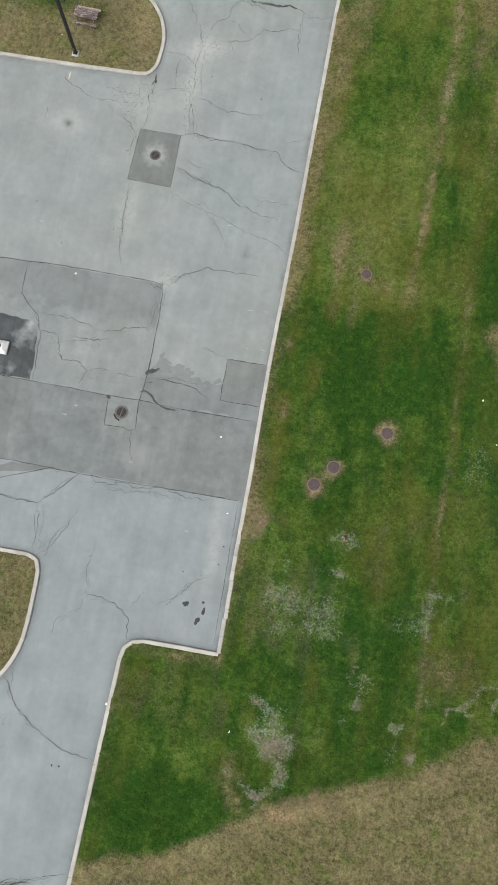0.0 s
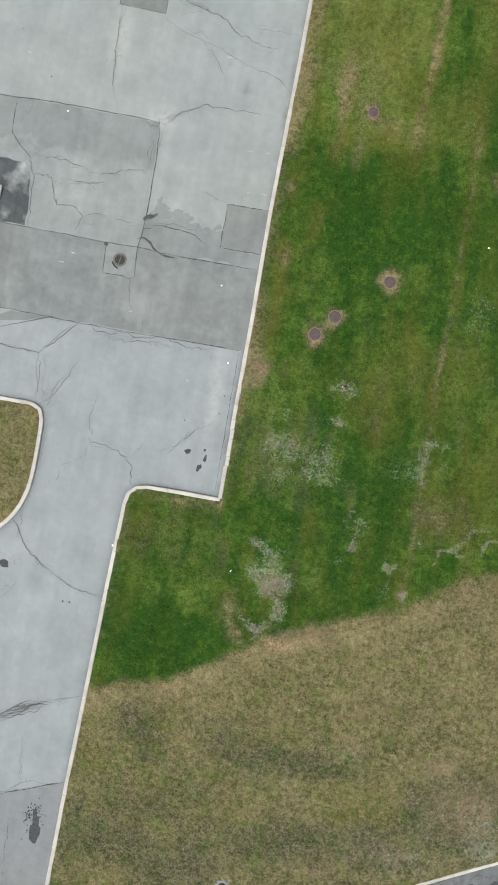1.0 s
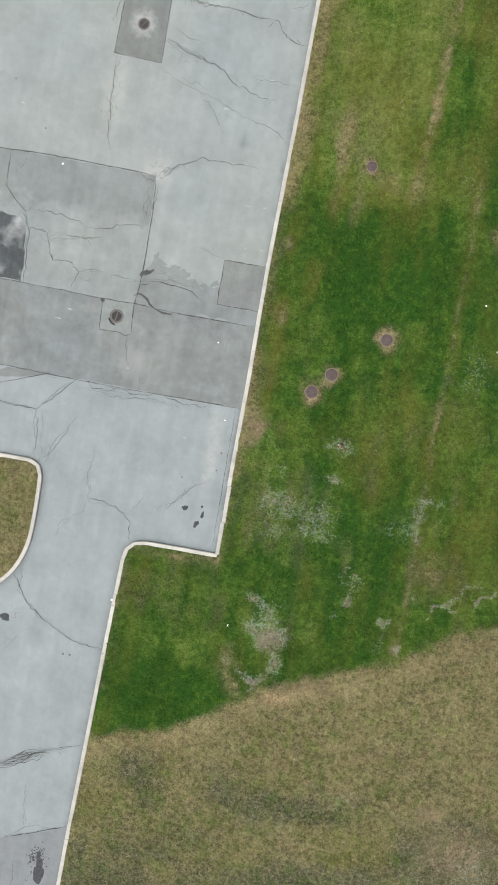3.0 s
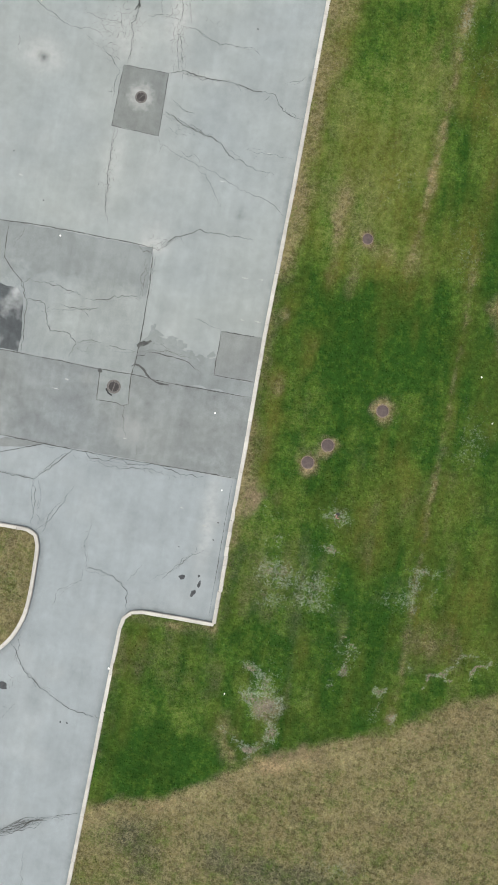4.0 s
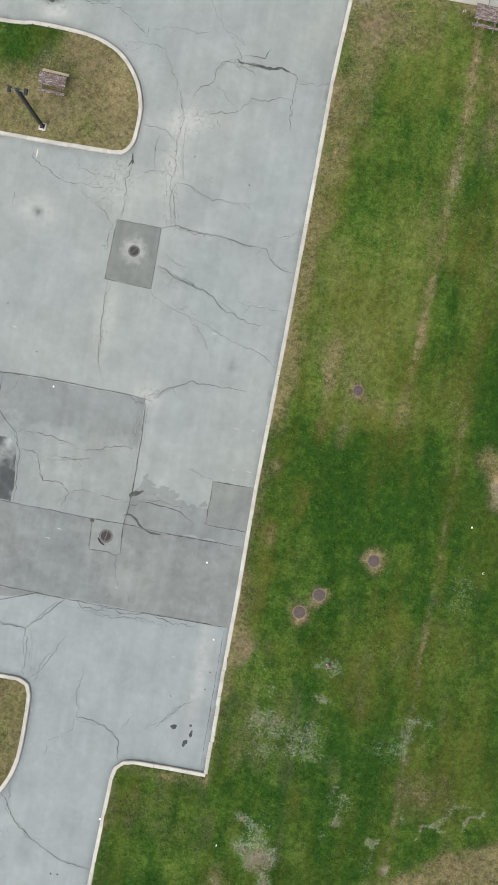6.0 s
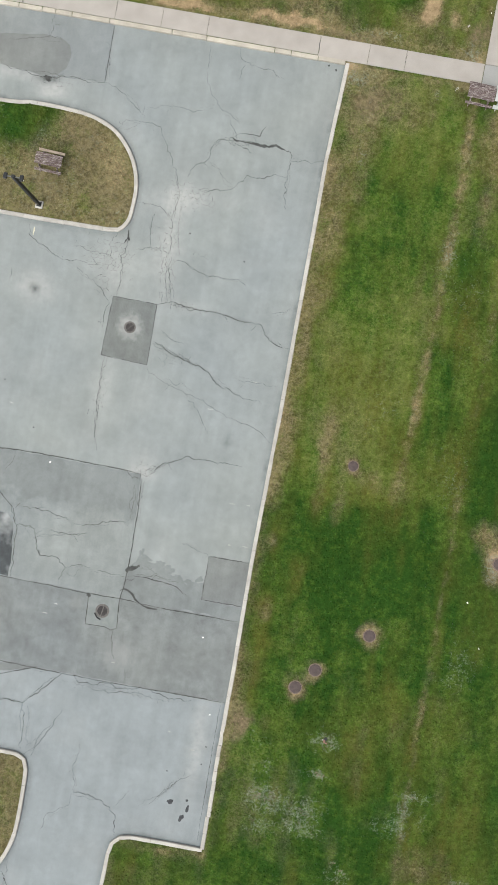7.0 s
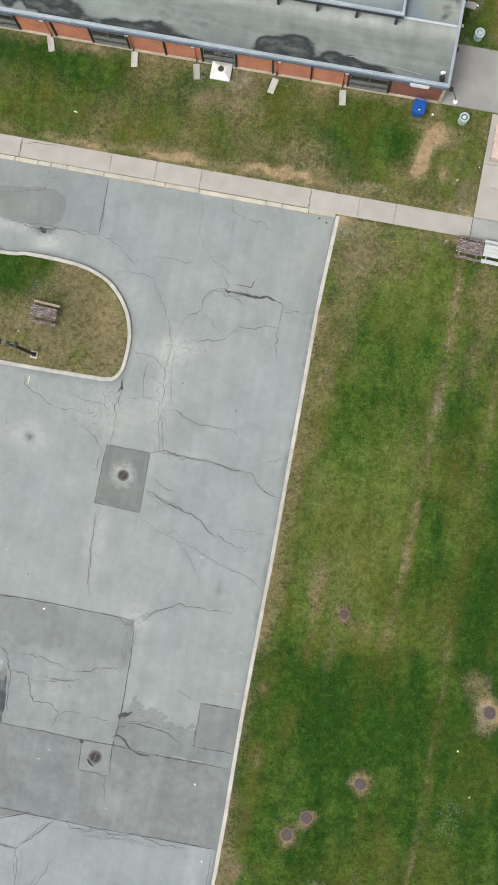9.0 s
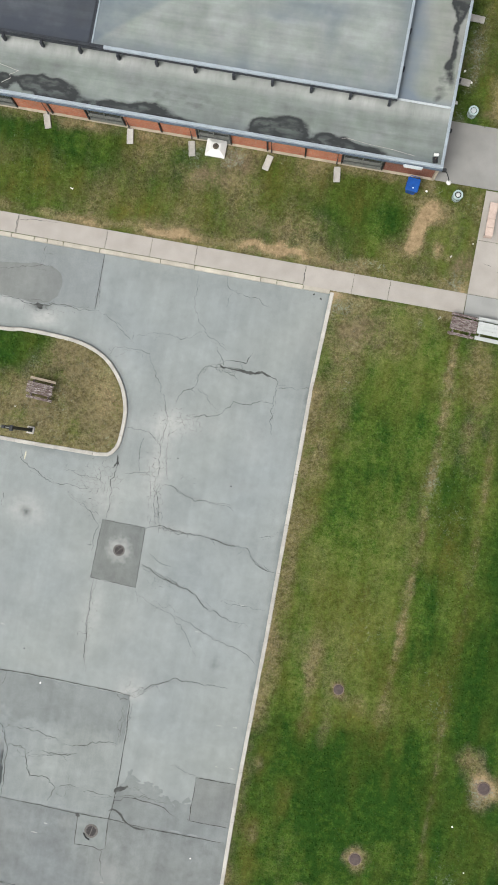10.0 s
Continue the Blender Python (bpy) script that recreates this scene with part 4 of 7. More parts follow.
    fleck = np.where(isl, 0.3 + 0.5 * wob(1.1, 77), fleck)
    wall_foot = np.exp(-(((wy - 7.75) / 0.45) ** 2)) * (x < 5.0)
    bare += 0.15 * wall_foot
    dry += (0.75 + 0.8 * wob(1.5, 60)) * wall_foot
    for channel, cx, cy, rx, ry, amount in SPOTS:
        near = (np.abs(x - cx) < 3 * rx + 0.8) & (np.abs(y - cy) < 3 * ry + 0.8)
        g = amount * np.exp(-((((wx - cx) / rx) ** 2 + ((wy - cy) / ry) ** 2) ** 1.3)) * near
        if channel == "dry":
            dry += g
        elif channel == "bare":
            bare += g
            lush -= 0.3 * g
        elif channel == "ashen":
            lush += 1.0 * g
        elif channel == "olive":
            olive += g
        elif channel == "mud":
            mud += 1.1 * g
        elif channel == "fleck":
            fleck += g
        elif channel == "lush":
            lush += 0.6 * g * (1 - 0.6 * north)
            dry -= 0.75 * g * (1 - 0.8 * south)
            mud -= 0.3 * g
        else:
            lush -= 0.6 * g
            dry -= 0.15 * g
    lush -= 0.75 * np.clip(dry - 0.35, 0, 0.8) * (1 - south)
    return (np.stack([np.clip(dry, 0, 2), np.clip(bare, 0, 1), np.clip(lush, 0, 1)], -1),
            np.stack([np.clip(olive, 0, 1.2), np.clip(mud, 0, 1), np.clip(fleck, 0, 1)], -1))


def paved(x, y):
    """Where asphalt lies instead of turf."""
    lot = inside(x, y, LOT) & ~inside(x, y, ISLAND_NORTH) & ~inside(x, y, ISLAND_SOUTH)
    return lot | inside(x, y, FAR_ROAD)


LIDS = [(7.74, -34.31, 0.37, 0.76), (4.87, -36.98, 0.385, 0.60), (3.87, -38.23, 0.385, 0.60), (4.86, -24.31, 0.32, 0.42), (14.68, -28.55, 0.38, 0.66)]
for lx, ly, lr, ring in LIDS:
    blob("dry", lx, ly, ring * 1.08, ring * 1.08, 1.9)
    blob("bare", lx, ly, ring * 0.8, ring * 0.8, 0.3)

fine_x, fine_y = np.arange(-46.0, 26.01, 0.18), np.arange(-80.0, 27.01, 0.18)
gx = np.concatenate([[-1500, -600, -250, -120, -70, -50], fine_x, [30, 40, 60, 110, 250, 600, 1500]])
gy = np.concatenate([[-1500, -600, -300, -200, -150, -121, -119, -110, -100, -90], fine_y, [30, 36, 50, 90, 200, 500, 1500]])
mx, my = np.meshgrid(gx, gy)
hard = paved(mx, my)
gz = np.where(hard, -0.06, GRASS + 0.05 * value_noise(mx, my, 1.1, 21) + 0.03 * value_noise(mx, my, 0.4, 22))
under = ((mx < 4.9) & (my > 8.1)) | ((my > -0.2) & (my < 1.25) & (mx < 12)) | ((mx > 8.35) & (my > -0.2) & (my < 8.0)) | ((mx > 4.7) & (mx < 13.9) & (my > 8.0) & (my < 11.7))
gz = np.where(under & ~hard, np.minimum(gz, 0.09), gz)
turf, veil = turf_channels(mx, my)
ground = sheet("ground", gx, gy, gz, TURF, turf)
add_channel(ground.data, "veil", veil)
tagged(ground, "mown lawn turning from green to straw with bare spots", "ground", kind="structure")

# ---- asphalt ----
TAR = []


def tar_spot(channel, x, y, rx, ry, amount):
    TAR.append((channel, x, y, rx, ry, amount))


tar_spot(0, -16.5, -17.0, 1.3, 1.0, 0.68)
tar_spot(1, -16.45, -17.15, 0.28, 0.34, 0.85)
tar_spot(0, -17.75, -4.75, 0.8, 0.4, 0.6)
tar_spot(2, -18.05, -4.25, 0.55, 0.22, 0.9)
tar_spot(0, -10.2, -18.4, 0.75, 0.7, 0.6)
tar_spot(0, -7.4, -38.5, 0.8, 0.6, 0.45)
tar_spot(0, -8.6, -12.5, 0.7, 4.0, 0.4)
tar_spot(0, -8.0, -9.8, 1.6, 0.7, 0.5)
tar_spot(0, -11.2, -22.5, 0.6, 2.2, 0.35)
tar_spot(0, -7.7, -26.8, 0.9, 0.6, 0.4)
tar_spot(0, -6.9, -16.5, 1.4, 0.4, 0.3)
tar_spot(0, -11.8, -14.7, 1.7, 1.2, 0.42)
tar_spot(0, -8.0, -26.0, 1.2, 1.0, 0.22)
tar_spot(1, -2.9, -24.3, 0.2, 0.25, 0.4)
tar_spot(0, -13.5, -33.5, 1.0, 0.8, 0.2)
tar_spot(1, -0.7, -6.0, 0.5, 3.0, 0.16)
tar_spot(0, -1.2, -43.5, 0.7, 3.5, 0.18)
tar_spot(1, -9.0, -0.9, 5.0, 0.5, 0.12)
tar_spot(1, -14.7, -10.7, 0.83, 0.14, 0.50)
tar_spot(1, -17.0, -11.8, 0.20, 0.31, 0.30)
tar_spot(1, -18.8, -9.4, 1.04, 0.17, 0.20)
tar_spot(0, -16.6, -9.7, 1.39, 0.49, 0.30)
tar_spot(0, -12.9, -8.0, 0.90, 1.74, 0.25)
tar_spot(0, -20.0, -4.3, 2.08, 0.35, 0.45)
tar_spot(0, -17.6, -5.1, 0.90, 0.35, 0.60)
tar_spot(0, -9.1, -10.5, 1.74, 0.69, 0.35)
tar_spot(0, -9.0, -13.0, 0.76, 2.08, 0.30)
tar_spot(0, -11.6, -16.0, 0.90, 0.69, 0.30)
tar_spot(0, -8.1, -27.2, 0.69, 0.28, 0.60)
tar_spot(0, -7.6, -38.1, 1.04, 0.42, 0.40)
tar_spot(1, -6.2, -33.6, 0.69, 0.35, 0.30)
tar_spot(0, -1.4, -42.7, 0.42, 3.12, 0.30)
tar_spot(1, -6.0, -44.3, 0.28, 2.08, 0.12)


def tar_channels(x, y):
    out = np.zeros((*x.shape, 3))
    wx, wy = x + 0.3 * value_noise(x, y, 0.7, 31), y + 0.3 * value_noise(x, y, 0.7, 32)
    for c, cx, cy, rx, ry, amount in TAR:
        out[..., c] += amount * np.exp(-((wx - cx) / rx) ** 2 - ((wy - cy) / ry) ** 2)
    out[..., 0] += np.clip(0.25 * value_noise(x, y, 3.2, 33) + 0.2 * value_noise(x, y, 1.1, 34) - 0.02, 0, 1)
    out[..., 1] += np.clip(0.22 * value_noise(x, y, 2.3, 35) + 0.16 * value_noise(x, y, 0.9, 36) - 0.07, 0, 1)
    # The asphalt is darker close along the long kerb.
    edge = np.interp(y, [p[1] for p in EAST_KERB[::-1]], [p[0] for p in EAST_KERB[::-1]])
    out[..., 1] += 0.55 * np.exp(-((wx - edge + 0.05) / 0.17) ** 2) * (y > -49.2)
    # It darkens too, less, along the other kerbs.
    near = np.full(x.shape, 9.0)
    for line in (NOTCH, ROAD_KERB, ISLAND_NORTH, ISLAND_SOUTH):
        for (x0, y0), (x1, y1) in zip(line, line[1:]):
            s = np.clip(((x - x0) * (x1 - x0) + (y - y0) * (y1 - y0)) / ((x1 - x0) ** 2 + (y1 - y0) ** 2), 0, 1)
            near = np.minimum(near, np.hypot(x - x0 - s * (x1 - x0), y - y0 - s * (y1 - y0)))
    out[..., 1] += 0.5 * np.exp(-((near - 0.1) / 0.24) ** 2) * (0.8 + 0.8 * value_noise(x, y, 1.3, 37))
    return np.clip(out, 0, 1)


ax = np.concatenate([[-45.0, -38, -32, -28], np.arange(-25.0, 0.11, 0.22)])
ay = np.concatenate([[-120.0, -105, -95, -87], np.arange(-80.0, -0.1, 0.22)])
amx, amy = np.meshgrid(ax, ay)
road = sheet("parking_lot", ax, ay, 0.0, ASPHALT, tar_channels(amx, amy), "stain")
tagged(road, "cracked pale grey asphalt car park with darker patches", "car park", kind="structure")

bm = bmesh.new()
bm.faces.new([bm.verts.new((x, y, 0.0)) for x, y in FAR_ROAD[::-1]])
far_road = part("road", bm, ASPHALT_FAR)
tagged(far_road, "grey asphalt road behind a pale kerb", "road", kind="structure")


def outline_patch(name, corners, material, z, label="", ragged=0.04, parent=road):
    """A patch of other asphalt, its edges slightly uneven."""
    bm = bmesh.new()
    ring = []
    for k, (a, b) in enumerate(zip(corners, corners[1:] + corners[:1])):
        a, b = Vector(a), Vector(b)
        n = max(1, int((b - a).length / 0.35))
        side = Vector((-(b - a).y, (b - a).x)).normalized()
        for i in range(n):
            p = a + (b - a) * (i / n) + side * (random.uniform(-ragged, ragged) if i else 0)
            ring.append(bm.verts.new((p.x, p.y, z)))
    bmesh.ops.triangulate(bm, faces=[bm.faces.new(ring)])
    if sum(f.normal.z for f in bm.faces) < 0:
        bmesh.ops.reverse_faces(bm, faces=bm.faces[:])
    for f in bm.faces:
        f.normal_update()
    if sum(f.normal.z for f in bm.faces) < 0:
        bmesh.ops.reverse_faces(bm, faces=bm.faces[:])
    return part(name, bm, material, parent, label)


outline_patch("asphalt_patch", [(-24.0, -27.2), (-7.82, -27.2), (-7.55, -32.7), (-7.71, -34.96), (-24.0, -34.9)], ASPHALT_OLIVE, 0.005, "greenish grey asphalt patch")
outline_patch("asphalt_patch", [(-24.0, -34.95), (-7.71, -34.96), (-0.05, -35.0), (-0.02, -40.0), (-4.0, -40.06), (-24.0, -40.16)], ASPHALT_BAND, 0.005, "dark grey asphalt band", 0.02)
outline_patch("asphalt_patch", [(-7.0, -32.05), (-6.2, -32.45), (-5.4, -32.35), (-5.2, -32.8), (-4.3, -32.95), (-3.8, -33.4), (-2.75, -33.0), (-2.74, -34.08), (-0.1, -34.06),
                                (-0.07, -34.97), (-5.7, -35.0), (-7.7, -34.93), (-7.5, -32.9)], ASPHALT_SHADE, 0.007, "worn grey asphalt with a ragged edge", 0.14)
outline_patch("asphalt_patch", [(-2.80, -31.38), (-0.15, -31.33), (-0.10, -34.05), (-2.74, -34.06)], ASPHALT_DIM, 0.011, "square grey asphalt patch", 0.01)
outline_patch("asphalt_patch", [(-11.56, -16.73), (-8.80, -16.75), (-8.72, -20.53), (-11.62, -20.43)], ASPHALT_MANHOLE, 0.006, "coarse dark asphalt square round a manhole", 0.015)
outline_patch("concrete_patch", [(-9.66, -34.98), (-7.71, -34.98), (-7.57, -36.8), (-8.2, -36.95), (-9.5, -36.89)], DRAIN_CONCRETE, 0.010, "light concrete square round a drain", 0.015)
outline_patch("asphalt_patch", [(-14.57, -0.24), (-14.52, -3.84), (-18.4, -4.1), (-20.7, -3.9), (-25.0, -3.7), (-25.0, -0.24)], ASPHALT_BLUE, 0.005, "bluish grey asphalt patch", 0.02)
outline_patch("asphalt_patch", [(-16.85, -2.7), (-17.05, -2.0), (-17.7, -1.6), (-18.9, -1.55), (-21.5, -2.0), (-22.5, -3.0), (-21.0, -3.85), (-18.6, -4.1), (-17.5, -3.9), (-17.0, -3.4)],
              ASPHALT_OVAL, 0.009, "rounded darker asphalt patch", 0.05)
outline_patch("asphalt_patch", [(-14.6, -40.17), (-12.0, -40.12), (-13.6, -40.6), (-24.0, -42.6), (-24.0, -41.6), (-15.2, -40.5)], ASPHALT_DIM, 0.007, "narrow dark asphalt strip", 0.02)
outline_patch("asphalt_patch", [(-5.85, -67.6), (-9.6, -69.0), (-13.2, -70.6), (-20.0, -73.0), (-20.0, -90.0), (-5.9, -90.0)], ASPHALT_SOUTH, 0.005, "dark bluish asphalt", 0.05)
outline_patch("damp_patch", [(-22.0, -30.4), (-17.7, -30.95), (-15.5, -31.1), (-15.05, -31.6), (-14.95, -32.3), (-14.8, -33.6), (-14.78, -34.92), (-19.0, -34.88), (-22.0, -34.85)],
              ASPHALT_WET, 0.012, "almost black damp asphalt with pale smears", 0.05)


def smear(x, y, rx, ry, material, z=0.014, name="stain", seed=0, turn=0.0, label="", parent=road, ragged=0.25):
    """A stain with an uneven outline."""
    rng = random.Random(seed)
    bm = bmesh.new()
    ring = []
    ph = [rng.uniform(0, 6.28) for _ in range(4)]
    c, s = math.cos(turn), math.sin(turn)
    n = 26
    for k in range(n):
        a = 2 * math.pi * k / n
        r = 1 + ragged * (0.5 * math.sin(2 * a + ph[0]) + 0.35 * math.sin(3 * a + ph[1]) + 0.3 * math.sin(5 * a + ph[2]) + rng.uniform(-0.25, 0.25))
        u, v = rx * r * math.cos(a), ry * r * math.sin(a)
        ring.append(bm.verts.new((x + c * u - s * v, y + s * u + c * v, z)))
    bm.faces.new(ring)
    return part(name, bm, material, parent, label)


smear(-2.36, -46.61, 0.17, 0.17, OIL, seed=1)
smear(-1.52, -47.47, 0.13, 0.24, OIL, seed=2, turn=-0.3)
smear(-1.24, -46.85, 0.08, 0.26, OIL, seed=3, turn=-0.1)
smear(-1.35, -46.35, 0.07, 0.09, OIL, seed=4)
smear(-12.05, -55.36, 0.33, 0.22, OIL, seed=5)
smear(-8.10, -56.93, 0.06, 0.06, OIL, seed=6)
smear(-7.68, -56.91, 0.06, 0.06, OIL, seed=7)
smear(-7.12, -70.9, 0.30, 0.66, OIL, seed=8, turn=0.05)
smear(-7.2, -70.1, 0.2, 0.62, OIL, 0.0145, seed=9, turn=0.12, ragged=0.4)
for k in range(90):
    r = random.Random(100 + k)
    smear(-7.42 + r.gauss(0, 0.3), -69.9 + r.gauss(0, 0.5), r.uniform(0.02, 0.06), r.uniform(0.02, 0.06), OIL, seed=200 + k)
smear(-9.63, -35.1, 0.12, 0.14, CRACK, seed=16)
# Two small holes at the kerb corner, their shade drawn as flat dark spots.
smear(-0.62, -0.62, 0.06, 0.07, CRACK, seed=17)
smear(-1.1, -0.42, 0.06, 0.06, CRACK, seed=18)
smear(-18.05, -4.2, 0.30, 0.13, CRACK, seed=19, turn=-0.3, ragged=0.6, label="crumbling pothole")
for x, y, sd in ((-14.9, -25.6, 30), (-17.2, -23.0, 31), (-7.6, -12.1, 32), (-4.0, -13.2, 33), (-0.9, -44.0, 34), (-2.9, -44.8, 35), (-0.8, -42.9, 36)):
    smear(x, y, 0.05, 0.045, CRACK_FAINT, seed=sd)
for k, (x, y) in enumerate([(-1.68, -30.48), (-0.73, -30.41), (-0.96, -27.88), (-1.99, -27.96), (-7.38, -38.9), (-12.11, -36.69), (-11.52, -36.01), (-16.53, -24.34), (-1.97, -20.36), (-4.39, -22.5), (-3.18, -42.41), (-1.59, -43.25)]):
    smear(x, y, 0.16 if k % 2 else 0.11, 0.035, ASPHALT_PALE, 0.0165, seed=300 + k, ragged=0.5, turn=-0.05)
smear(-17.14, -13.66, 0.045, 0.27, YELLOW, seed=22, ragged=0.12, name="paint_mark", label="short worn yellow paint mark")

for x, y, rx, ry, sd in ((-6.6, -32.2, 0.35, 0.14, 61), (-5.7, -32.35, 0.3, 0.12, 62), (-5.0, -32.6, 0.3, 0.2, 63), (-4.4, -33.0, 0.25, 0.14, 64),
                         (-3.6, -33.2, 0.4, 0.16, 65), (-3.1, -32.9, 0.2, 0.2, 66), (-6.9, -31.9, 0.12, 0.25, 67), (-5.3, -32.95, 0.5, 0.2, 68)):
    smear(x, y, rx, ry, ASPHALT_SHADE, 0.0075, seed=sd, ragged=0.5)


smear(18.6, -69.45, 1.1, 0.42, OIL, 0.008, seed=70, turn=0.45, parent=far_road, ragged=0.5)
smear(20.6, -68.6, 0.9, 0.35, OIL, 0.008, seed=71, turn=0.45, parent=far_road, ragged=0.5)
smear(17.2, -70.4, 0.8, 0.28, OIL, 0.009, seed=72, turn=0.5, parent=far_road, ragged=0.6)


def ribbon(bm, points, width, rng, z, wander=0.05):
    """A crack: a wandering line of uneven width that thins out at its ends."""
    line = []
    for a, b in zip(points, points[1:]):
        a, b = Vector(a), Vector(b)
        n = max(1, int((b - a).length / 0.13))
        side = Vector((-(b - a).y, (b - a).x)).normalized()
        drift = 0.0
        for i in range(n):
            u = i / n
            drift = drift * 0.6 + rng.gauss(0, wander * 0.62)
            line.append(a + (b - a) * u + side * drift * math.sin(math.pi * u) ** 0.5)
    line.append(Vector(points[-1]))
    prev = None
    m = len(line) - 1
    swell = 1.0
    for k, p in enumerate(line):
        swell = min(1.35, max(0.4, swell * 0.8 + 0.18 + rng.gauss(0, 0.16)))
        way = line[min(k + 1, m)] - line[max(k - 1, 0)]
        side = Vector((-way.y, way.x)).normalized()
        end = min(1.0, 0.35 + 0.65 * min(k, m - k) / max(1, min(6, m / 2)))
        w = width * 0.5 * end * swell * rng.uniform(0.55, 1.45)
        pair = bm.verts.new((*(p - side * w), z)), bm.verts.new((*(p + side * w), z))
        if prev:
            bm.faces.new((prev[0], pair[0], pair[1], prev[1]))
        prev = pair


crack_rng = random.Random(5)


def crack(points, width, straight=None):
    straight = width >= 0.05 if straight is None else straight
    bm = bmesh.new()
    ribbon(bm, points, width * (0.86 if straight else 0.84), crack_rng, 0.017, 0.018 if straight else 0.085)
    # Thinner strands that leave the crack and join it again.
    if not straight and len(points) > 2:
        for k in range(max(1, len(points) // 3)):
            i = crack_rng.randrange(len(points) - 1)
            j = min(len(points) - 1, i + crack_rng.choice((1, 2)))
            a, b = Vector(points[i]), Vector(points[j])
            if (b - a).length > 0.5:
                side = Vector((-(b - a).y, (b - a).x)).normalized() * crack_rng.choice((-1, 1)) * crack_rng.uniform(0.06, 0.2)
                ribbon(bm, [tuple(a), tuple(a.lerp(b, 0.25) + side), tuple(a.lerp(b, 0.7) + side * crack_rng.uniform(0.6, 1.2)), tuple(b)], width * 0.33, crack_rng, 0.0172, 0.05)
    # Short side branches.
    for a, b in zip(points, points[1:]):
        if not straight and crack_rng.random() < 0.3 and (Vector(b) - Vector(a)).length > 0.4:
            p = Vector(a).lerp(Vector(b), crack_rng.uniform(0.3, 0.8))
            ang = crack_rng.uniform(0, 6.28)
            q = p + Vector((math.cos(ang), math.sin(ang))) * crack_rng.uniform(0.2, 0.7)
            ribbon(bm, [tuple(p), tuple(q)], width * 0.45, crack_rng, 0.0175, 0.05)
    part("crack", bm, CRACK_DARK if straight else CRACK if width >= 0.035 else CRACK_FAINT, road)


def open_crack(points, widths):
    """A crack that gapes: its two lips are torn separately."""
    bm = bmesh.new()
    pairs = []
    for k in range(len(points) - 1):
        p, q = Vector(points[k]), Vector(points[k + 1])
        n = max(1, int((q - p).length / 0.09))
        side = Vector((-(q - p).y, (q - p).x)).normalized()
        for i in range(n + (k == len(points) - 2)):
            u = i / n
            w = 0.5 * (widths[k] * (1 - u) + widths[k + 1] * u)
            c = p.lerp(q, u)
            pairs.append([bm.verts.new((*(c + side * w * z * crack_rng.uniform(0.55, 1.35)), 0.0185)) for z in (-1, 1)])
    for a, b in zip(pairs, pairs[1:]):
        bm.faces.new((a[0], b[0], b[1], a[1]))
    part("open_crack", bm, CRACK, road, "gaping crack filled with dirt")


crack([(-18.31, -0.17), (-18.28, -1.08), (-18.46, -1.73)], 0.03)
crack([(-21.00, -2.26), (-18.88, -1.81), (-18.18, -1.65), (-17.52, -1.78)], 0.03)
crack([(-20.69, -3.89), (-19.93, -3.97), (-19.17, -4.13), (-18.41, -4.21), (-16.99, -3.95), (-14.52, -3.87)], 0.04)
crack([(-14.45, -3.85), (-13.46, -4.23), (-12.62, -4.80), (-11.99, -5.24), (-11.71, -5.61)], 0.034)
crack([(-13.20, -6.54), (-12.79, -5.88), (-11.70, -5.83), (-10.59, -5.92), (-9.46, -8.03), (-9.14, -8.40)], 0.026)
crack([(-11.66, -5.06), (-10.65, -4.63), (-9.76, -4.53), (-8.81, -4.72), (-8.14, -4.45), (-7.58, -3.99)], 0.024)
crack([(-8.47, -0.41), (-8.35, -2.21), (-7.91, -3.40), (-7.49, -3.69), (-7.09, -4.23), (-6.39, -4.50), (-5.82, -4.90)], 0.028)
crack([(-6.68, -0.27), (-6.44, -0.96), (-5.29, -1.30), (-4.39, -1.31), (-3.67, -1.72)], 0.028)
crack([(-6.13, -1.27), (-6.39, -2.22)], 0.025)
crack([(-2.62, -5.97), (-2.36, -6.22), (-2.31, -7.08), (-2.42, -7.99), (-2.33, -8.87), (-2.10, -9.55)], 0.034)
crack([(-2.32, -6.61), (-1.63, -6.48), (-0.92, -6.46), (-0.34, -6.28)], 0.035)
crack([(-2.49, -7.65), (-3.87, -7.97), (-4.84, -7.94), (-5.34, -8.78), (-6.00, -9.09), (-6.87, -9.28), (-7.58, -9.34)], 0.036)
crack([(-6.98, -7.57), (-6.25, -8.34), (-5.51, -8.85)], 0.025)
crack([(-9.15, -8.34), (-8.74, -9.70), (-8.75, -10.79), (-8.74, -11.87), (-8.61, -12.92), (-8.65, -13.65)], 0.034)
crack([(-11.23, -10.78), (-9.84, -10.81), (-9.35, -11.08), (-8.83, -11.53)], 0.03)
crack([(-10.69, -13.61), (-9.35, -13.36), (-8.79, -13.51)], 0.034)
crack([(-8.75, -13.67), (-8.59, -15.09), (-8.19, -16.45)], 0.03)
crack([(-8.44, -13.80), (-8.25, -15.38), (-7.92, -16.58)], 0.035)
crack([(-9.07, -13.73), (-8.81, -15.49)], 0.025)
crack([(-8.49, -9.94), (-8.38, -11.45), (-8.02, -13.54)], 0.025)
crack([(-9.95, -11.19), (-10.03, -12.11), (-9.86, -13.34)], 0.025)
crack([(-11.27, -13.25), (-11.56, -14.20), (-11.29, -14.87), (-11.37, -16.70)], 0.034)
crack([(-17.42, -13.13), (-17.43, -13.85), (-16.84, -14.29), (-15.81, -14.82), (-15.03, -15.07), (-13.97, -14.94), (-13.22, -15.06), (-12.49, -14.99)], 0.034)
crack([(-14.49, -14.11), (-13.19, -14.22), (-12.08, -14.31)], 0.03)
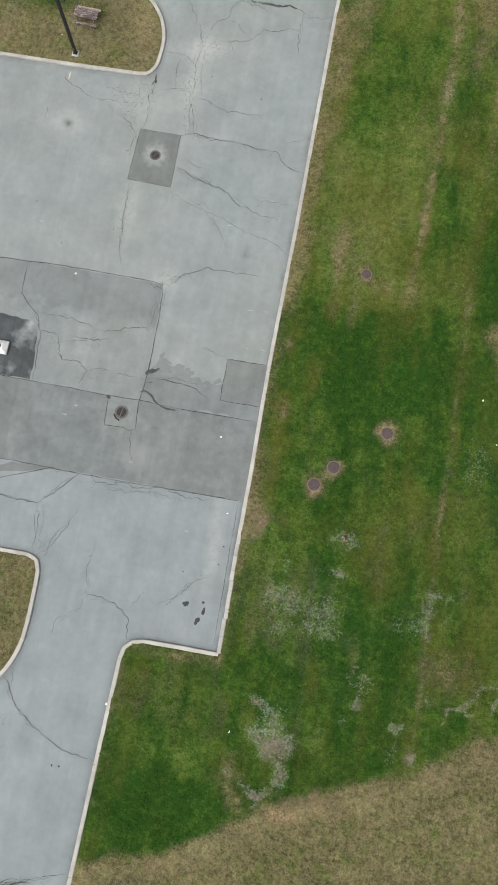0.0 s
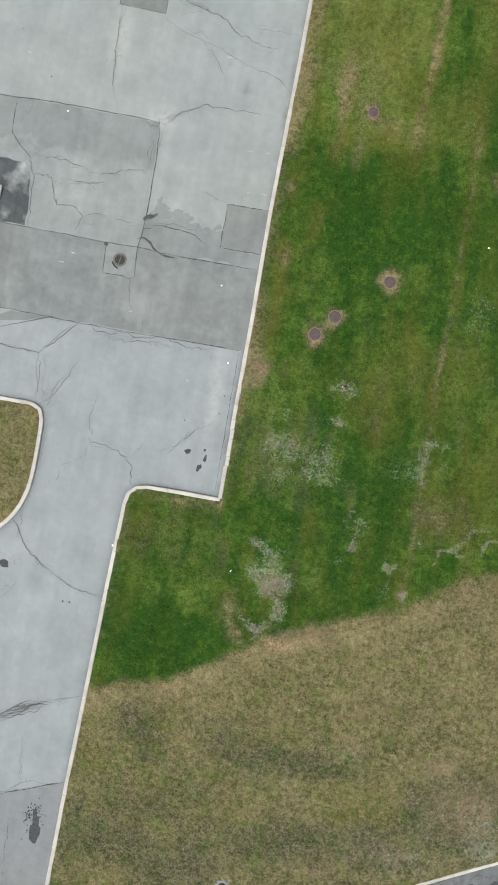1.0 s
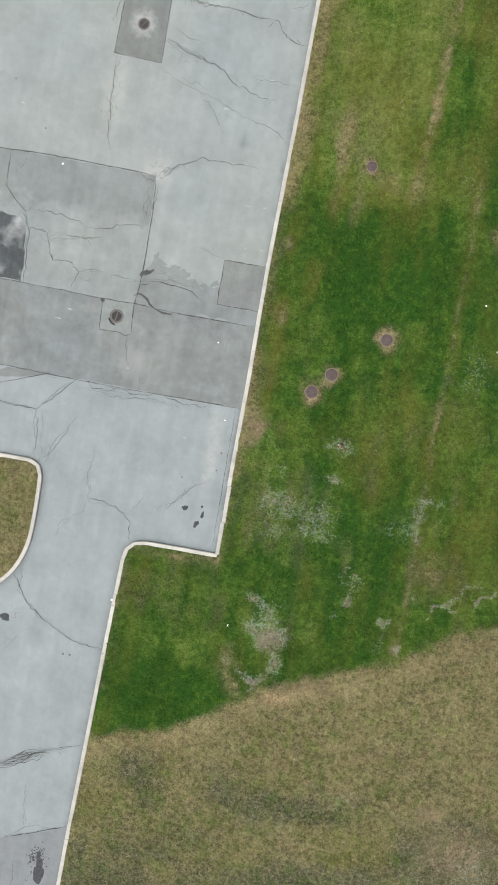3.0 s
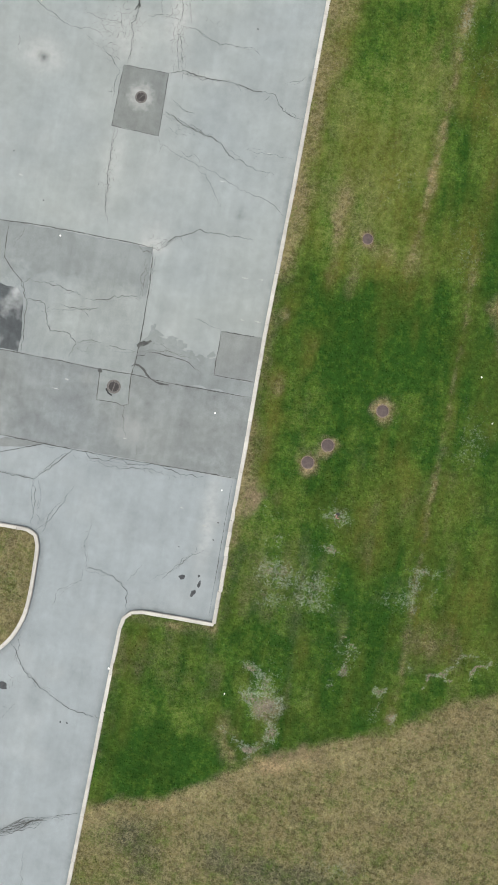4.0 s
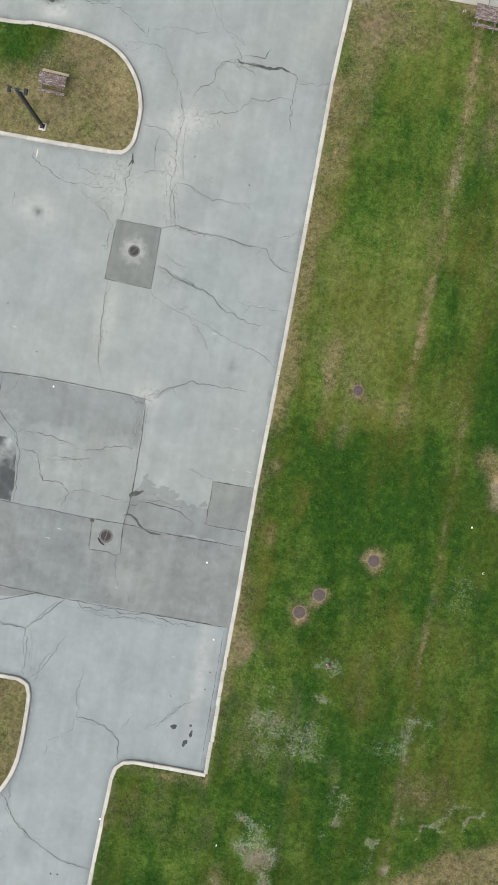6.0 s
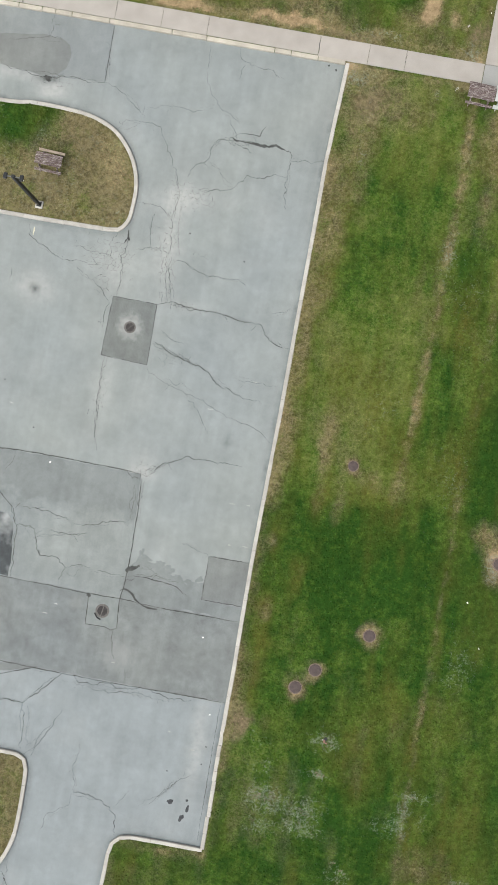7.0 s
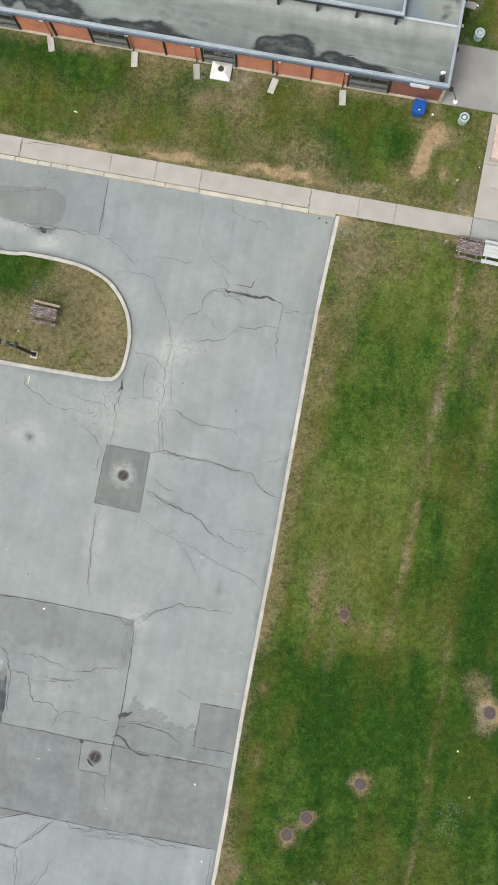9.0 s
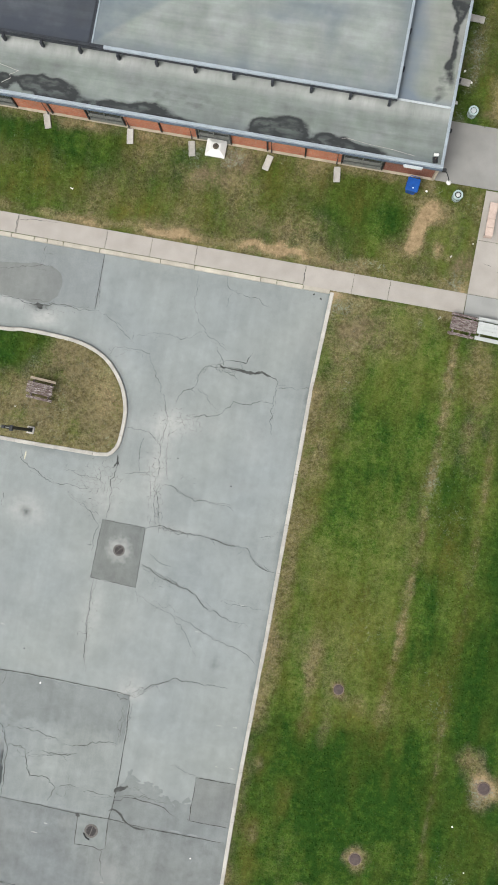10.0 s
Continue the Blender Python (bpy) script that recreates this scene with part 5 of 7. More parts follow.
crack([(-14.06, -15.40), (-13.22, -15.96), (-12.42, -16.35), (-11.72, -17.19)], 0.03)
crack([(-11.72, -17.19), (-11.91, -18.06), (-11.88, -18.78)], 0.035)
crack([(-12.35, -13.63), (-11.78, -14.96)], 0.025)
crack([(-18.13, -16.16), (-18.02, -17.05)], 0.03)
crack([(-8.10, -13.85), (-7.21, -14.18), (-6.63, -14.36), (-5.72, -14.40), (-4.81, -14.48), (-3.75, -14.36)], 0.04)
crack([(-8.78, -16.78), (-7.87, -16.43), (-6.94, -16.57), (-5.67, -16.62), (-4.21, -16.70), (-3.56, -16.89), (-2.87, -16.76), (-1.99, -17.24), (-1.61, -17.71), (-0.93, -17.94), (-0.31, -17.95)], 0.045)
crack([(-8.03, -16.53), (-7.28, -16.67), (-6.55, -16.71), (-5.66, -16.66)], 0.03)
crack([(-1.81, -16.10), (-0.97, -15.80), (-0.59, -15.47)], 0.03)
crack([(-8.56, -19.04), (-7.85, -19.36), (-6.70, -19.76), (-6.12, -19.94), (-5.57, -19.97), (-4.76, -20.45), (-4.32, -20.91), (-3.17, -21.30), (-2.05, -21.47), (-1.32, -21.58)], 0.045)
crack([(-7.10, -19.55), (-6.54, -19.66), (-6.01, -19.99)], 0.03)
crack([(-8.24, -18.26), (-7.62, -18.68), (-6.77, -18.81)], 0.03)
crack([(-3.34, -20.36), (-2.07, -20.40), (-0.46, -20.45)], 0.025)
crack([(-11.47, -20.39), (-11.39, -22.09), (-11.27, -23.69), (-11.14, -24.91), (-10.81, -26.29)], 0.029)
crack([(-11.20, -20.44), (-11.35, -21.91)], 0.03)
crack([(-11.56, -16.73), (-8.80, -16.75), (-8.72, -20.53), (-11.62, -20.43), (-11.56, -16.73)], 0.035, True)
crack([(-14.56, -0.23), (-14.52, -3.84)], 0.05)
crack([(-14.85, -1.38), (-14.54, -2.05), (-14.48, -3.69)], 0.03)
crack([(-19.15, -27.28), (-17.04, -27.23), (-14.95, -27.12), (-11.77, -27.11), (-8.77, -27.14), (-7.81, -27.20)], 0.05)
crack([(-7.75, -27.51), (-7.60, -29.24), (-7.58, -30.64), (-7.54, -32.74), (-7.58, -33.98), (-7.71, -34.96), (-7.57, -36.80)], 0.05)
crack([(-17.71, -34.97), (-14.67, -34.96), (-9.74, -35.03), (-7.71, -34.96), (-5.68, -35.06), (-1.46, -35.03), (-0.2, -35.00)], 0.05)
crack([(-16.74, -40.15), (-14.62, -40.10), (-10.36, -40.16), (-7.54, -40.15), (-4.03, -40.07), (-0.15, -40.03)], 0.05)
crack([(-2.80, -31.38), (-0.2, -31.33)], 0.05)
crack([(-2.80, -31.38), (-2.74, -34.08), (-0.12, -34.06)], 0.05)
crack([(-16.70, -27.52), (-16.67, -28.85), (-16.64, -29.37), (-15.97, -30.12), (-15.23, -30.68), (-15.08, -31.08), (-14.90, -31.51)], 0.05)
crack([(-15.81, -27.17), (-15.76, -27.69), (-16.23, -28.77)], 0.025)
crack([(-14.66, -30.51), (-13.78, -30.48), (-13.08, -30.46), (-12.33, -30.66), (-11.61, -30.77)], 0.035)
crack([(-15.23, -30.68), (-14.86, -30.34)], 0.03)
crack([(-11.33, -30.96), (-10.36, -30.88), (-9.70, -30.59), (-8.87, -30.36), (-7.98, -30.37)], 0.035)
crack([(-14.80, -31.66), (-13.72, -31.71), (-13.41, -32.46), (-13.07, -33.27), (-12.03, -33.18), (-11.41, -33.66), (-11.48, -34.21), (-11.65, -34.66)], 0.035)
crack([(-12.68, -31.61), (-11.61, -31.69), (-10.92, -31.63), (-10.44, -31.36)], 0.04)
crack([(-11.41, -33.69), (-10.59, -33.40), (-9.87, -33.44)], 0.03)
crack([(-10.60, -33.33), (-10.59, -32.80)], 0.025)
crack([(-9.55, -33.62), (-8.79, -33.55), (-7.66, -33.57)], 0.035)
crack([(-8.74, -27.13), (-8.34, -27.56), (-7.74, -27.57)], 0.04)
crack([(-7.80, -27.24), (-7.04, -26.96), (-6.64, -26.31), (-5.82, -25.98), (-5.36, -25.65), (-3.96, -25.63), (-1.85, -25.62)], 0.04)
crack([(-7.74, -27.02), (-6.94, -26.58)], 0.03)
crack([(-8.09, -27.92), (-8.24, -29.01), (-8.08, -30.20)], 0.03)
crack([(-7.05, -33.46), (-6.35, -33.40), (-5.28, -33.47), (-4.37, -33.62), (-3.96, -33.93), (-3.67, -34.00)], 0.055)
crack([(-7.61, -33.82), (-7.17, -33.72), (-7.05, -33.46)], 0.04)
crack([(-6.73, -32.87), (-6.09, -32.89), (-5.33, -33.20)], 0.03)
crack([(-4.53, -30.93), (-3.53, -31.20), (-2.82, -31.39)], 0.025)
crack([(-7.87, -36.93), (-7.65, -37.70), (-7.59, -38.39), (-7.36, -38.70)], 0.04)
crack([(-6.68, -39.10), (-6.38, -40.10)], 0.03)
crack([(-9.67, -40.10), (-9.23, -40.55), (-8.19, -40.45), (-7.53, -40.22), (-6.61, -40.40), (-5.43, -40.09), (-3.98, -40.34), (-3.25, -40.45), (-2.22, -40.26)], 0.035)
crack([(-8.70, -40.55), (-8.13, -40.79), (-6.40, -40.57), (-4.65, -40.48)], 0.03)
crack([(-10.36, -40.16), (-11.09, -41.01), (-12.42, -42.40)], 0.048)
crack([(-16.33, -42.34), (-14.20, -42.36), (-12.42, -42.40)], 0.045)
crack([(-12.42, -42.40), (-12.23, -43.35), (-12.08, -44.56), (-12.00, -45.19)], 0.035)
crack([(-9.94, -42.38), (-10.29, -43.33), (-10.68, -44.12), (-11.17, -44.92), (-11.31, -45.48)], 0.035)
crack([(-8.47, -44.22), (-8.51, -45.29), (-8.55, -46.01), (-8.26, -47.18)], 0.03)
crack([(-8.33, -47.21), (-7.46, -47.14), (-6.70, -47.35), (-5.95, -47.63), (-5.48, -48.24), (-5.38, -49.29)], 0.04)
crack([(-5.62, -47.49), (-4.94, -46.37)], 0.025)
crack([(-3.60, -46.99), (-2.87, -46.15), (-2.15, -45.29), (-1.38, -44.72)], 0.03)
crack([(-0.42, -40.19), (-0.40, -42.68), (-0.36, -44.45), (-0.28, -48.6)], 0.028, True)
crack([(-16.42, -41.86), (-14.45, -41.02), (-11.98, -40.05)], 0.05)
crack([(-9.65, -34.98), (-9.50, -36.89), (-8.34, -36.84), (-7.93, -36.98), (-7.57, -36.80)], 0.05)
crack([(-15.35, -30.54), (-14.86, -31.67), (-14.71, -33.06), (-14.61, -34.87)], 0.04)
crack([(-12.10, -40.32), (-11.42, -40.19), (-11.03, -40.36)], 0.025)
crack([(-12.07, -52.59), (-11.58, -53.09), (-11.18, -53.88), (-10.74, -54.31), (-10.28, -54.57), (-9.53, -55.12), (-8.56, -55.63), (-7.88, -55.91), (-6.90, -56.08), (-5.76, -56.20)], 0.04)
crack([(-11.61, -52.04), (-11.51, -52.54), (-11.58, -53.12)], 0.035)
crack([(-10.28, -54.57), (-9.74, -54.99), (-9.03, -55.03)], 0.02)
crack([(-7.82, -63.00), (-7.01, -62.67), (-6.02, -62.37)], 0.05)
crack([(-7.80, -63.06), (-7.14, -62.90), (-6.52, -62.54)], 0.03)
crack([(-10.50, -64.49), (-9.54, -64.03), (-8.93, -63.56), (-7.82, -63.03)], 0.045)
crack([(-10.52, -64.36), (-9.79, -63.66), (-8.77, -63.47), (-7.99, -63.04)], 0.04)
crack([(-10.48, -64.56), (-9.18, -64.09), (-8.38, -63.73), (-8.11, -63.33)], 0.04)
crack([(-9.90, -63.96), (-9.14, -63.43), (-8.26, -63.43)], 0.035)
crack([(-10.41, -64.06), (-9.41, -63.80), (-8.63, -63.30)], 0.035)
crack([(-9.62, -68.98), (-7.99, -68.38), (-5.95, -67.56)], 0.06)
crack([(-9.63, -68.88), (-8.56, -68.15), (-7.75, -67.81), (-6.88, -67.84)], 0.03)
crack([(-8.92, -65.39), (-8.80, -66.92), (-8.49, -68.13)], 0.025)
crack([(-8.82, -70.36), (-8.73, -72.07), (-8.57, -73.75)], 0.035)
crack([(-9.81, -49.25), (-9.88, -49.80)], 0.03)
crack([(-11.88, -57.49), (-11.06, -56.29)], 0.02)
crack([(-8.68, -20.77), (-7.88, -21.24), (-6.23, -21.72), (-5.58, -21.88), (-4.11, -22.45), (-2.31, -23.01), (-1.42, -23.21), (-0.4, -23.86)], 0.029)
crack([(-6.23, -21.72), (-5.02, -22.9), (-4.24, -24.02)], 0.022)
crack([(-8.42, -47.31), (-8.43, -48.03), (-9.71, -48.85), (-9.8, -49.45)], 0.022)
crack([(-11.77, -45.51), (-11.23, -44.97), (-10.89, -44.04)], 0.029)
crack([(-12.16, -42.42), (-11.9, -43.52), (-11.73, -45.07)], 0.020)
crack([(-2.05, -45.06), (-3.02, -46.26), (-4.26, -47.27)], 0.020)
crack([(-7.48, -21.11), (-6.86, -21.42), (-6.16, -21.37), (-5.69, -21.62)], 0.022)
crack([(-7.51, -19.43), (-6.75, -19.71), (-5.98, -20.05), (-5.51, -19.85)], 0.022)
crack([(-8.27, -19.16), (-7.37, -19.46), (-6.54, -20.09)], 0.022)
crack([(-10.33, -33.51), (-10.72, -34.15), (-11.26, -34.03)], 0.022)
crack([(-13.94, -32.2), (-12.29, -31.84), (-11.22, -31.46)], 0.020)
crack([(-7.95, -28.24), (-7.96, -29.09), (-7.9, -30.21)], 0.022)
crack([(-7.53, -27.6), (-7.54, -28.3), (-7.71, -28.9), (-7.59, -30.15)], 0.020)
crack([(-7.5, -33.54), (-6.61, -33.26), (-5.63, -33.18), (-4.31, -33.36)], 0.025)
crack([(-2.9, -34.08), (-2.61, -34.09)], 0.022)
crack([(-6.45, -4.76), (-6.26, -5.15), (-5.95, -5.52), (-5.9, -5.93)], 0.040)
crack([(-5.99, -5.95), (-6.76, -6.03), (-7.06, -6.36)], 0.045)
crack([(-5.82, -5.55), (-5.42, -5.44), (-4.46, -5.45), (-4.4, -5.11), (-4.2, -4.77)], 0.050)
crack([(-4.88, -5.48), (-4.62, -5.87)], 0.035)
crack([(-5.77, -6.15), (-5.14, -6.33), (-4.92, -6.53), (-4.82, -6.54)], 0.045)
crack([(-5.08, -6.32), (-5.07, -6.05), (-5.57, -5.93)], 0.040)
crack([(-5.99, -5.95), (-6.11, -6.15), (-5.92, -6.32), (-5.79, -6.03)], 0.045)
crack([(-5.82, -5.55), (-5.97, -5.72), (-6.31, -6.0), (-6.11, -6.27)], 0.040)
crack([(-2.98, -5.97), (-2.48, -6.08), (-2.29, -6.29), (-2.38, -6.6)], 0.050)
crack([(-5.58, -5.87), (-4.56, -5.9)], 0.060)
crack([(-6.22, -5.99), (-6.83, -6.03), (-7.28, -6.72), (-7.39, -7.47), (-8.04, -7.84), (-8.35, -8.72)], 0.036)
open_crack([(-5.79, -5.93), (-5.2, -5.97), (-4.6, -5.96), (-4.23, -6.01), (-3.82, -5.98), (-3.41, -5.81), (-3.04, -5.96), (-2.8, -5.98)], [0.05, 0.07, 0.17, 0.20, 0.15, 0.19, 0.11, 0.03])
open_crack([(-11.36, -12.55), (-11.34, -12.85), (-11.27, -13.05), (-11.3, -13.3)], [0.04, 0.10, 0.15, 0.04])
open_crack([(-11.3, -13.0), (-11.42, -13.22), (-11.5, -13.42)], [0.10, 0.09, 0.02])
open_crack([(-11.28, -13.0), (-11.16, -13.2)], [0.10, 0.02])
open_crack([(-6.07, -5.84), (-5.96, -5.94), (-5.82, -6.0), (-5.67, -5.93)], [0.05, 0.14, 0.16, 0.05])
open_crack([(-7.78, -34.49), (-7.6, -34.33), (-7.32, -34.37), (-7.01, -34.53), (-6.77, -34.83), (-6.46, -35.02)], [0.04, 0.10, 0.12, 0.14, 0.16, 0.05])
open_crack([(-6.46, -35.02), (-6.1, -35.17), (-5.67, -35.21), (-5.32, -35.18)], [0.04, 0.09, 0.14, 0.04])
open_crack([(-7.64, -33.27), (-7.52, -33.02), (-7.17, -32.95), (-6.87, -32.75)], [0.12, 0.30, 0.26, 0.10])


def crazing(x, y, sx, sy, seed, width=0.020, turn=0.0, material=CRACK_HAIR, cell=0.30):
    """Alligator cracking: uneven many-sided cells parted by hairline cracks, thinning out towards the rim."""
    rng = random.Random(seed)
    bm = bmesh.new()
    nu, nv = int(sx * 1.4 / (cell * 0.62)) + 1, int(sy * 1.4 / cell) + 1
    c, s = math.cos(turn), math.sin(turn)
    node = {}
    for i in range(-nu, nu + 1):
        for j in range(-nv, nv + 1):
            u = (i * 0.62 + rng.uniform(-0.2, 0.2)) * cell
            v = (j + (0.16 if (i + j) % 2 else -0.16) + rng.uniform(-0.24, 0.24)) * cell
            if rng.random() < 2.6 * math.exp(-((u / sx) ** 2 + (v / sy) ** 2) * 2.2):
                node[i, j] = (x + c * u - s * v, y + s * u + c * v)
    for (i, j), a in node.items():
        for di, dj in ((1, 0), (0, 1)):
            b = node.get((i + di, j + dj))
            if b and (di or (i + j) % 2) and rng.random() < 0.93:
                ribbon(bm, [a, b], width * rng.choice((0.55, 0.8, 1.0, 1.5)), rng, 0.018, 0.015)
    if bm.verts:
        part("crazing", bm, material, road, "net of fine cracks")


crazing(-8.5, -9.6, 1.6, 0.7, 1)
crazing(-7.2, -9.9, 1.2, 0.6, 2)
crazing(-12.2, -14.3, 1.8, 1.3, 3)
crazing(-8.8, -13.5, 0.8, 1.6, 4, turn=0.1)
crazing(-8.4, -15.4, 0.5, 1.6, 5)
crazing(-7.2, -16.6, 1.2, 0.4, 6)
crazing(-7.6, -26.9, 0.9, 0.7, 7)
crazing(-8.6, -40.6, 2.6, 0.3, 8)
crazing(-4.6, -40.6, 2.4, 0.25, 9)
crazing(-6.7, -13.3, 0.9, 0.4, 10, turn=-0.4)
crazing(-7.6, -19.9, 0.9, 0.7, 11, turn=-0.6)
bm = bmesh.new()
weave = random.Random(12)
for k in range(8):
    # Strands that part and meet again along one long crack.
    u0, u1 = weave.uniform(0.0, 0.25), weave.uniform(0.6, 0.95)
    amp, ph = weave.uniform(-0.5, 0.5), weave.uniform(0, 3)
    line = []
    for i in range(13):
        u = u0 + (u1 - u0) * i / 12
        line.append((-11.3 + 3.7 * u, -64.72 + 1.72 * u + 0.9 * amp * math.sin(math.pi * i / 12) + 0.10 * math.sin(ph + 9 * u)))
    ribbon(bm, line, weave.uniform(0.02, 0.034), weave, 0.018, 0.06)
part("crazing", bm, CRACK, road, "braided net of cracks")
crazing(-11.4, -55.0, 0.6, 0.7, 13)
crazing(-17.5, -4.3, 2.0, 0.4, 14)
crazing(-11.2, -23.0, 0.5, 2.0, 16)
crazing(-12.4, -16.2, 0.9, 0.9, 17, turn=0.8)


bm = bmesh.new()
for line in ([(15.38, -69.96), (16.16, -69.3), (17.31, -68.94), (18.5, -68.33), (19.52, -67.71), (20.72, -67.14)],
             [(16.36, -69.92), (17.22, -69.34), (17.84, -69.13), (18.54, -68.57)],
             [(18.86, -68.51), (19.44, -68.14), (20.25, -68.14)],
             [(17.41, -69.46), (17.65, -69.0)]):
    ribbon(bm, line, 0.035, crack_rng, 0.012, 0.05)
part("crack", bm, CRACK, far_road)

# ---- kerbs ----
def kerb_run(name, line, material, label, width=0.24, height=0.15, stone=3.05, seed=0, rough_from=None):
    """A kerb of separate stones along a line, with narrow joints and rounded top edges."""
    rng = random.Random(seed)
    kerb = thing(name, label=label, category="kerb", kind="structure")
    pts = [Vector(p) for p in line]
    dist = [0.0]
    for a, b in zip(pts, pts[1:]):
        dist.append(dist[-1] + (b - a).length)

    def at(d):
        d = min(max(d, 0.0), dist[-1])
        for k in range(len(pts) - 1):
            if d <= dist[k + 1]:
                return pts[k].lerp(pts[k + 1], (d - dist[k]) / max(dist[k + 1] - dist[k], 1e-9))
        return pts[-1]
    d = 0.0
    profile = [(-0.5, -0.2), (-0.5, 0.82), (-0.38, 1.0), (0.36, 1.0), (0.5, 0.8), (0.5, -0.2)]
    while d < dist[-1] - 0.02:
        broken = rough_from and rough_from[0] < at(d).y < rough_from[1]
        length = rng.uniform(0.45, 1.15) if broken else stone * rng.uniform(0.94, 1.06)
        e = min(d + length, dist[-1])
        if dist[-1] - e < 0.5:
            e = dist[-1]
        n = max(1, int((e - d) / 0.3))
        bm = bmesh.new()
        rings = []
        off = rng.uniform(-0.05, 0.05) if broken else rng.uniform(-0.008, 0.008)
        dz = rng.uniform(-0.02, 0.015) if broken else rng.uniform(-0.006, 0.006)
        for i in range(n + 1):
            s = d + 0.008 + (e - d - 0.016) * i / n
            p, way = at(s), (at(s + 0.05) - at(s - 0.05)).normalized()
            side = Vector((-way.y, way.x))
            chip = rng.uniform(-0.01, 0.01)
            rings.append([bm.verts.new((*(p + side * (u * (width + chip) + off)), v * height + dz)) for u, v in profile])
        for a, b in zip(rings, rings[1:]):
            for j in range(len(profile) - 1):
                bm.faces.new((a[j], a[j + 1], b[j + 1], b[j]))
        bm.faces.new(rings[0][::-1])
        bm.faces.new(rings[-1])
        bmesh.ops.recalc_face_normals(bm, faces=bm.faces[:])
        part("kerb_stone", bm, material, kerb)
        d = e
    return kerb


kerb_run("kerb_east", EAST_KERB, KERB, "long pale concrete kerb between asphalt and lawn", seed=1, rough_from=(-48.0, -40.9))
kerb_run("kerb_notch", NOTCH, KERB, "pale concrete kerb turning round the lawn's corner", seed=2)
kerb_run("kerb_road", ROAD_KERB, KERB, "pale concrete kerb along the drive", seed=3)
kerb_run("kerb_island_north", ISLAND_NORTH, KERB, "rounded pale concrete kerb of a grass island", seed=4, stone=2.6)
kerb_run("kerb_island_south", ISLAND_SOUTH, KERB, "rounded pale concrete kerb of a grass island", seed=5)
kerb_run("kerb_far_road", [(7.0, -73.92), (15.83, -69.45), (20.4, -67.14), (40.0, -57.2)], KERB, "pale concrete kerb of the far road", seed=6, width=0.2)

# The kerb below the pavement, of cream stones of uneven length.
kerb_north = thing("kerb_north", label="cream concrete kerb stones below the pavement", category="kerb", kind="structure")
JOINTS = [-45.0, -38.0, -32.0, -27.0, -24.0, -20.62, -19.15, -18.29, -17.26, -14.89, -10.97, -8.79, -4.55, -3.52, -1.84, -0.14]
for a, b in zip(JOINTS, JOINTS[1:]):
    part("kerb_stone", box(b - a - 0.03, 0.27, 0.20, ((a + b) / 2, -0.10 + random.uniform(-0.012, 0.012), -0.06), 0.03), KERB_CREAM, kerb_north)

# ---- pavements ----
pavement = thing("pavement", label="pale concrete pavement of large slabs", category="pavement", kind="structure")
CUTS = [-45.0, -39.0, -33.0, -26.1, -20.36, -14.62, -11.72, -8.85, -1.90, 1.17, 3.46, 8.24]
for a, b in zip(CUTS, CUTS[1:]):
    y0 = 0.065 if b < 0.5 else 0.0
    part("slab", box(b - a - 0.016, 1.28 - y0, 0.16, ((a + b) / 2, (1.28 + y0) / 2, SLAB - 0.16 + random.uniform(-0.004, 0.004)), 0.012), WALK, pavement)
part("slab", box(2.3, 1.33, 0.16, (9.42, 0.6, SLAB - 0.162), 0.012), WALK_GREY, pavement, "greyer concrete slab")
part("slab", box(3.0, 1.33, 0.16, (12.1, 0.6, SLAB - 0.16), 0.012), WALK_GREY, pavement)
for y0, y1 in ((1.28, 4.70), (4.70, 7.86)):
    part("slab", box(3.2, y1 - y0 - 0.025, 0.16, (9.87, (y0 + y1) / 2, SLAB - 0.158), 0.012), WALK, pavement)
pad = part("concrete_pad", box(9.0, 3.85, 0.2, (9.45, 9.86, SLAB - 0.196), 0.012), PAD)
tagged(pad, "grey concrete pad beside the building", "pavement", kind="structure")
# Cracked joints in the pavement.
for line, w in (([(-1.92, 1.24), (-1.88, 0.95), (-1.93, 0.7), (-1.86, 0.45), (-1.9, 0.08)], 0.06), ([(-20.4, 1.22), (-20.45, 0.8), (-20.38, 0.45), (-20.42, 0.1)], 0.045),
                ([(-20.4, 0.9), (-19.2, 1.12), (-17.7, 1.16)], 0.03), ([(3.46, 1.2), (3.43, 0.8), (3.47, 0.35)], 0.03), ([(-8.85, 1.15), (-8.88, 0.6)], 0.03), ([(-14.62, 1.1), (-14.6, 0.4)], 0.03),
                ([(8.9, 3.3), (9.4, 3.2)], 0.03), ([(9.8, 2.95), (10.2, 2.7)], 0.03)):
    bm = bmesh.new()
    ribbon(bm, line, w, crack_rng, SLAB + 0.008, 0.04)
    part("crack", bm, CRACK, pavement)


# ---- the building ----
EAVE, EAST_EDGE, SOUTH_EDGE = 3.0, 4.98, 7.62
WALL_Y, WALL_X = 8.02, 4.80
building = thing("building", -10.0, 12.0, 0.0, 0.0, "low brick building with flat grey roofs and pale blue metal edges", "building")


def own(bm):
    """From plan coordinates to the building's own."""
    bmesh.ops.translate(bm, verts=bm.verts[:], vec=(10.0, -12.0, 0))
    return bm


def slab_box(x0, x1, y0, y1, z0, z1, bevel=0.0):
    return own(box(x1 - x0, y1 - y0, z1 - z0, ((x0 + x1) / 2, (y0 + y1) / 2, z0), bevel))


COLUMNS = [-40.4, -38.06, -35.74, -33.4, -31.07, -28.75, -26.4, -24.1, -21.78, -19.47, -17.08, -14.75, -12.41, -10.07, -7.93, -5.62, -3.22, -0.92, 1.62]
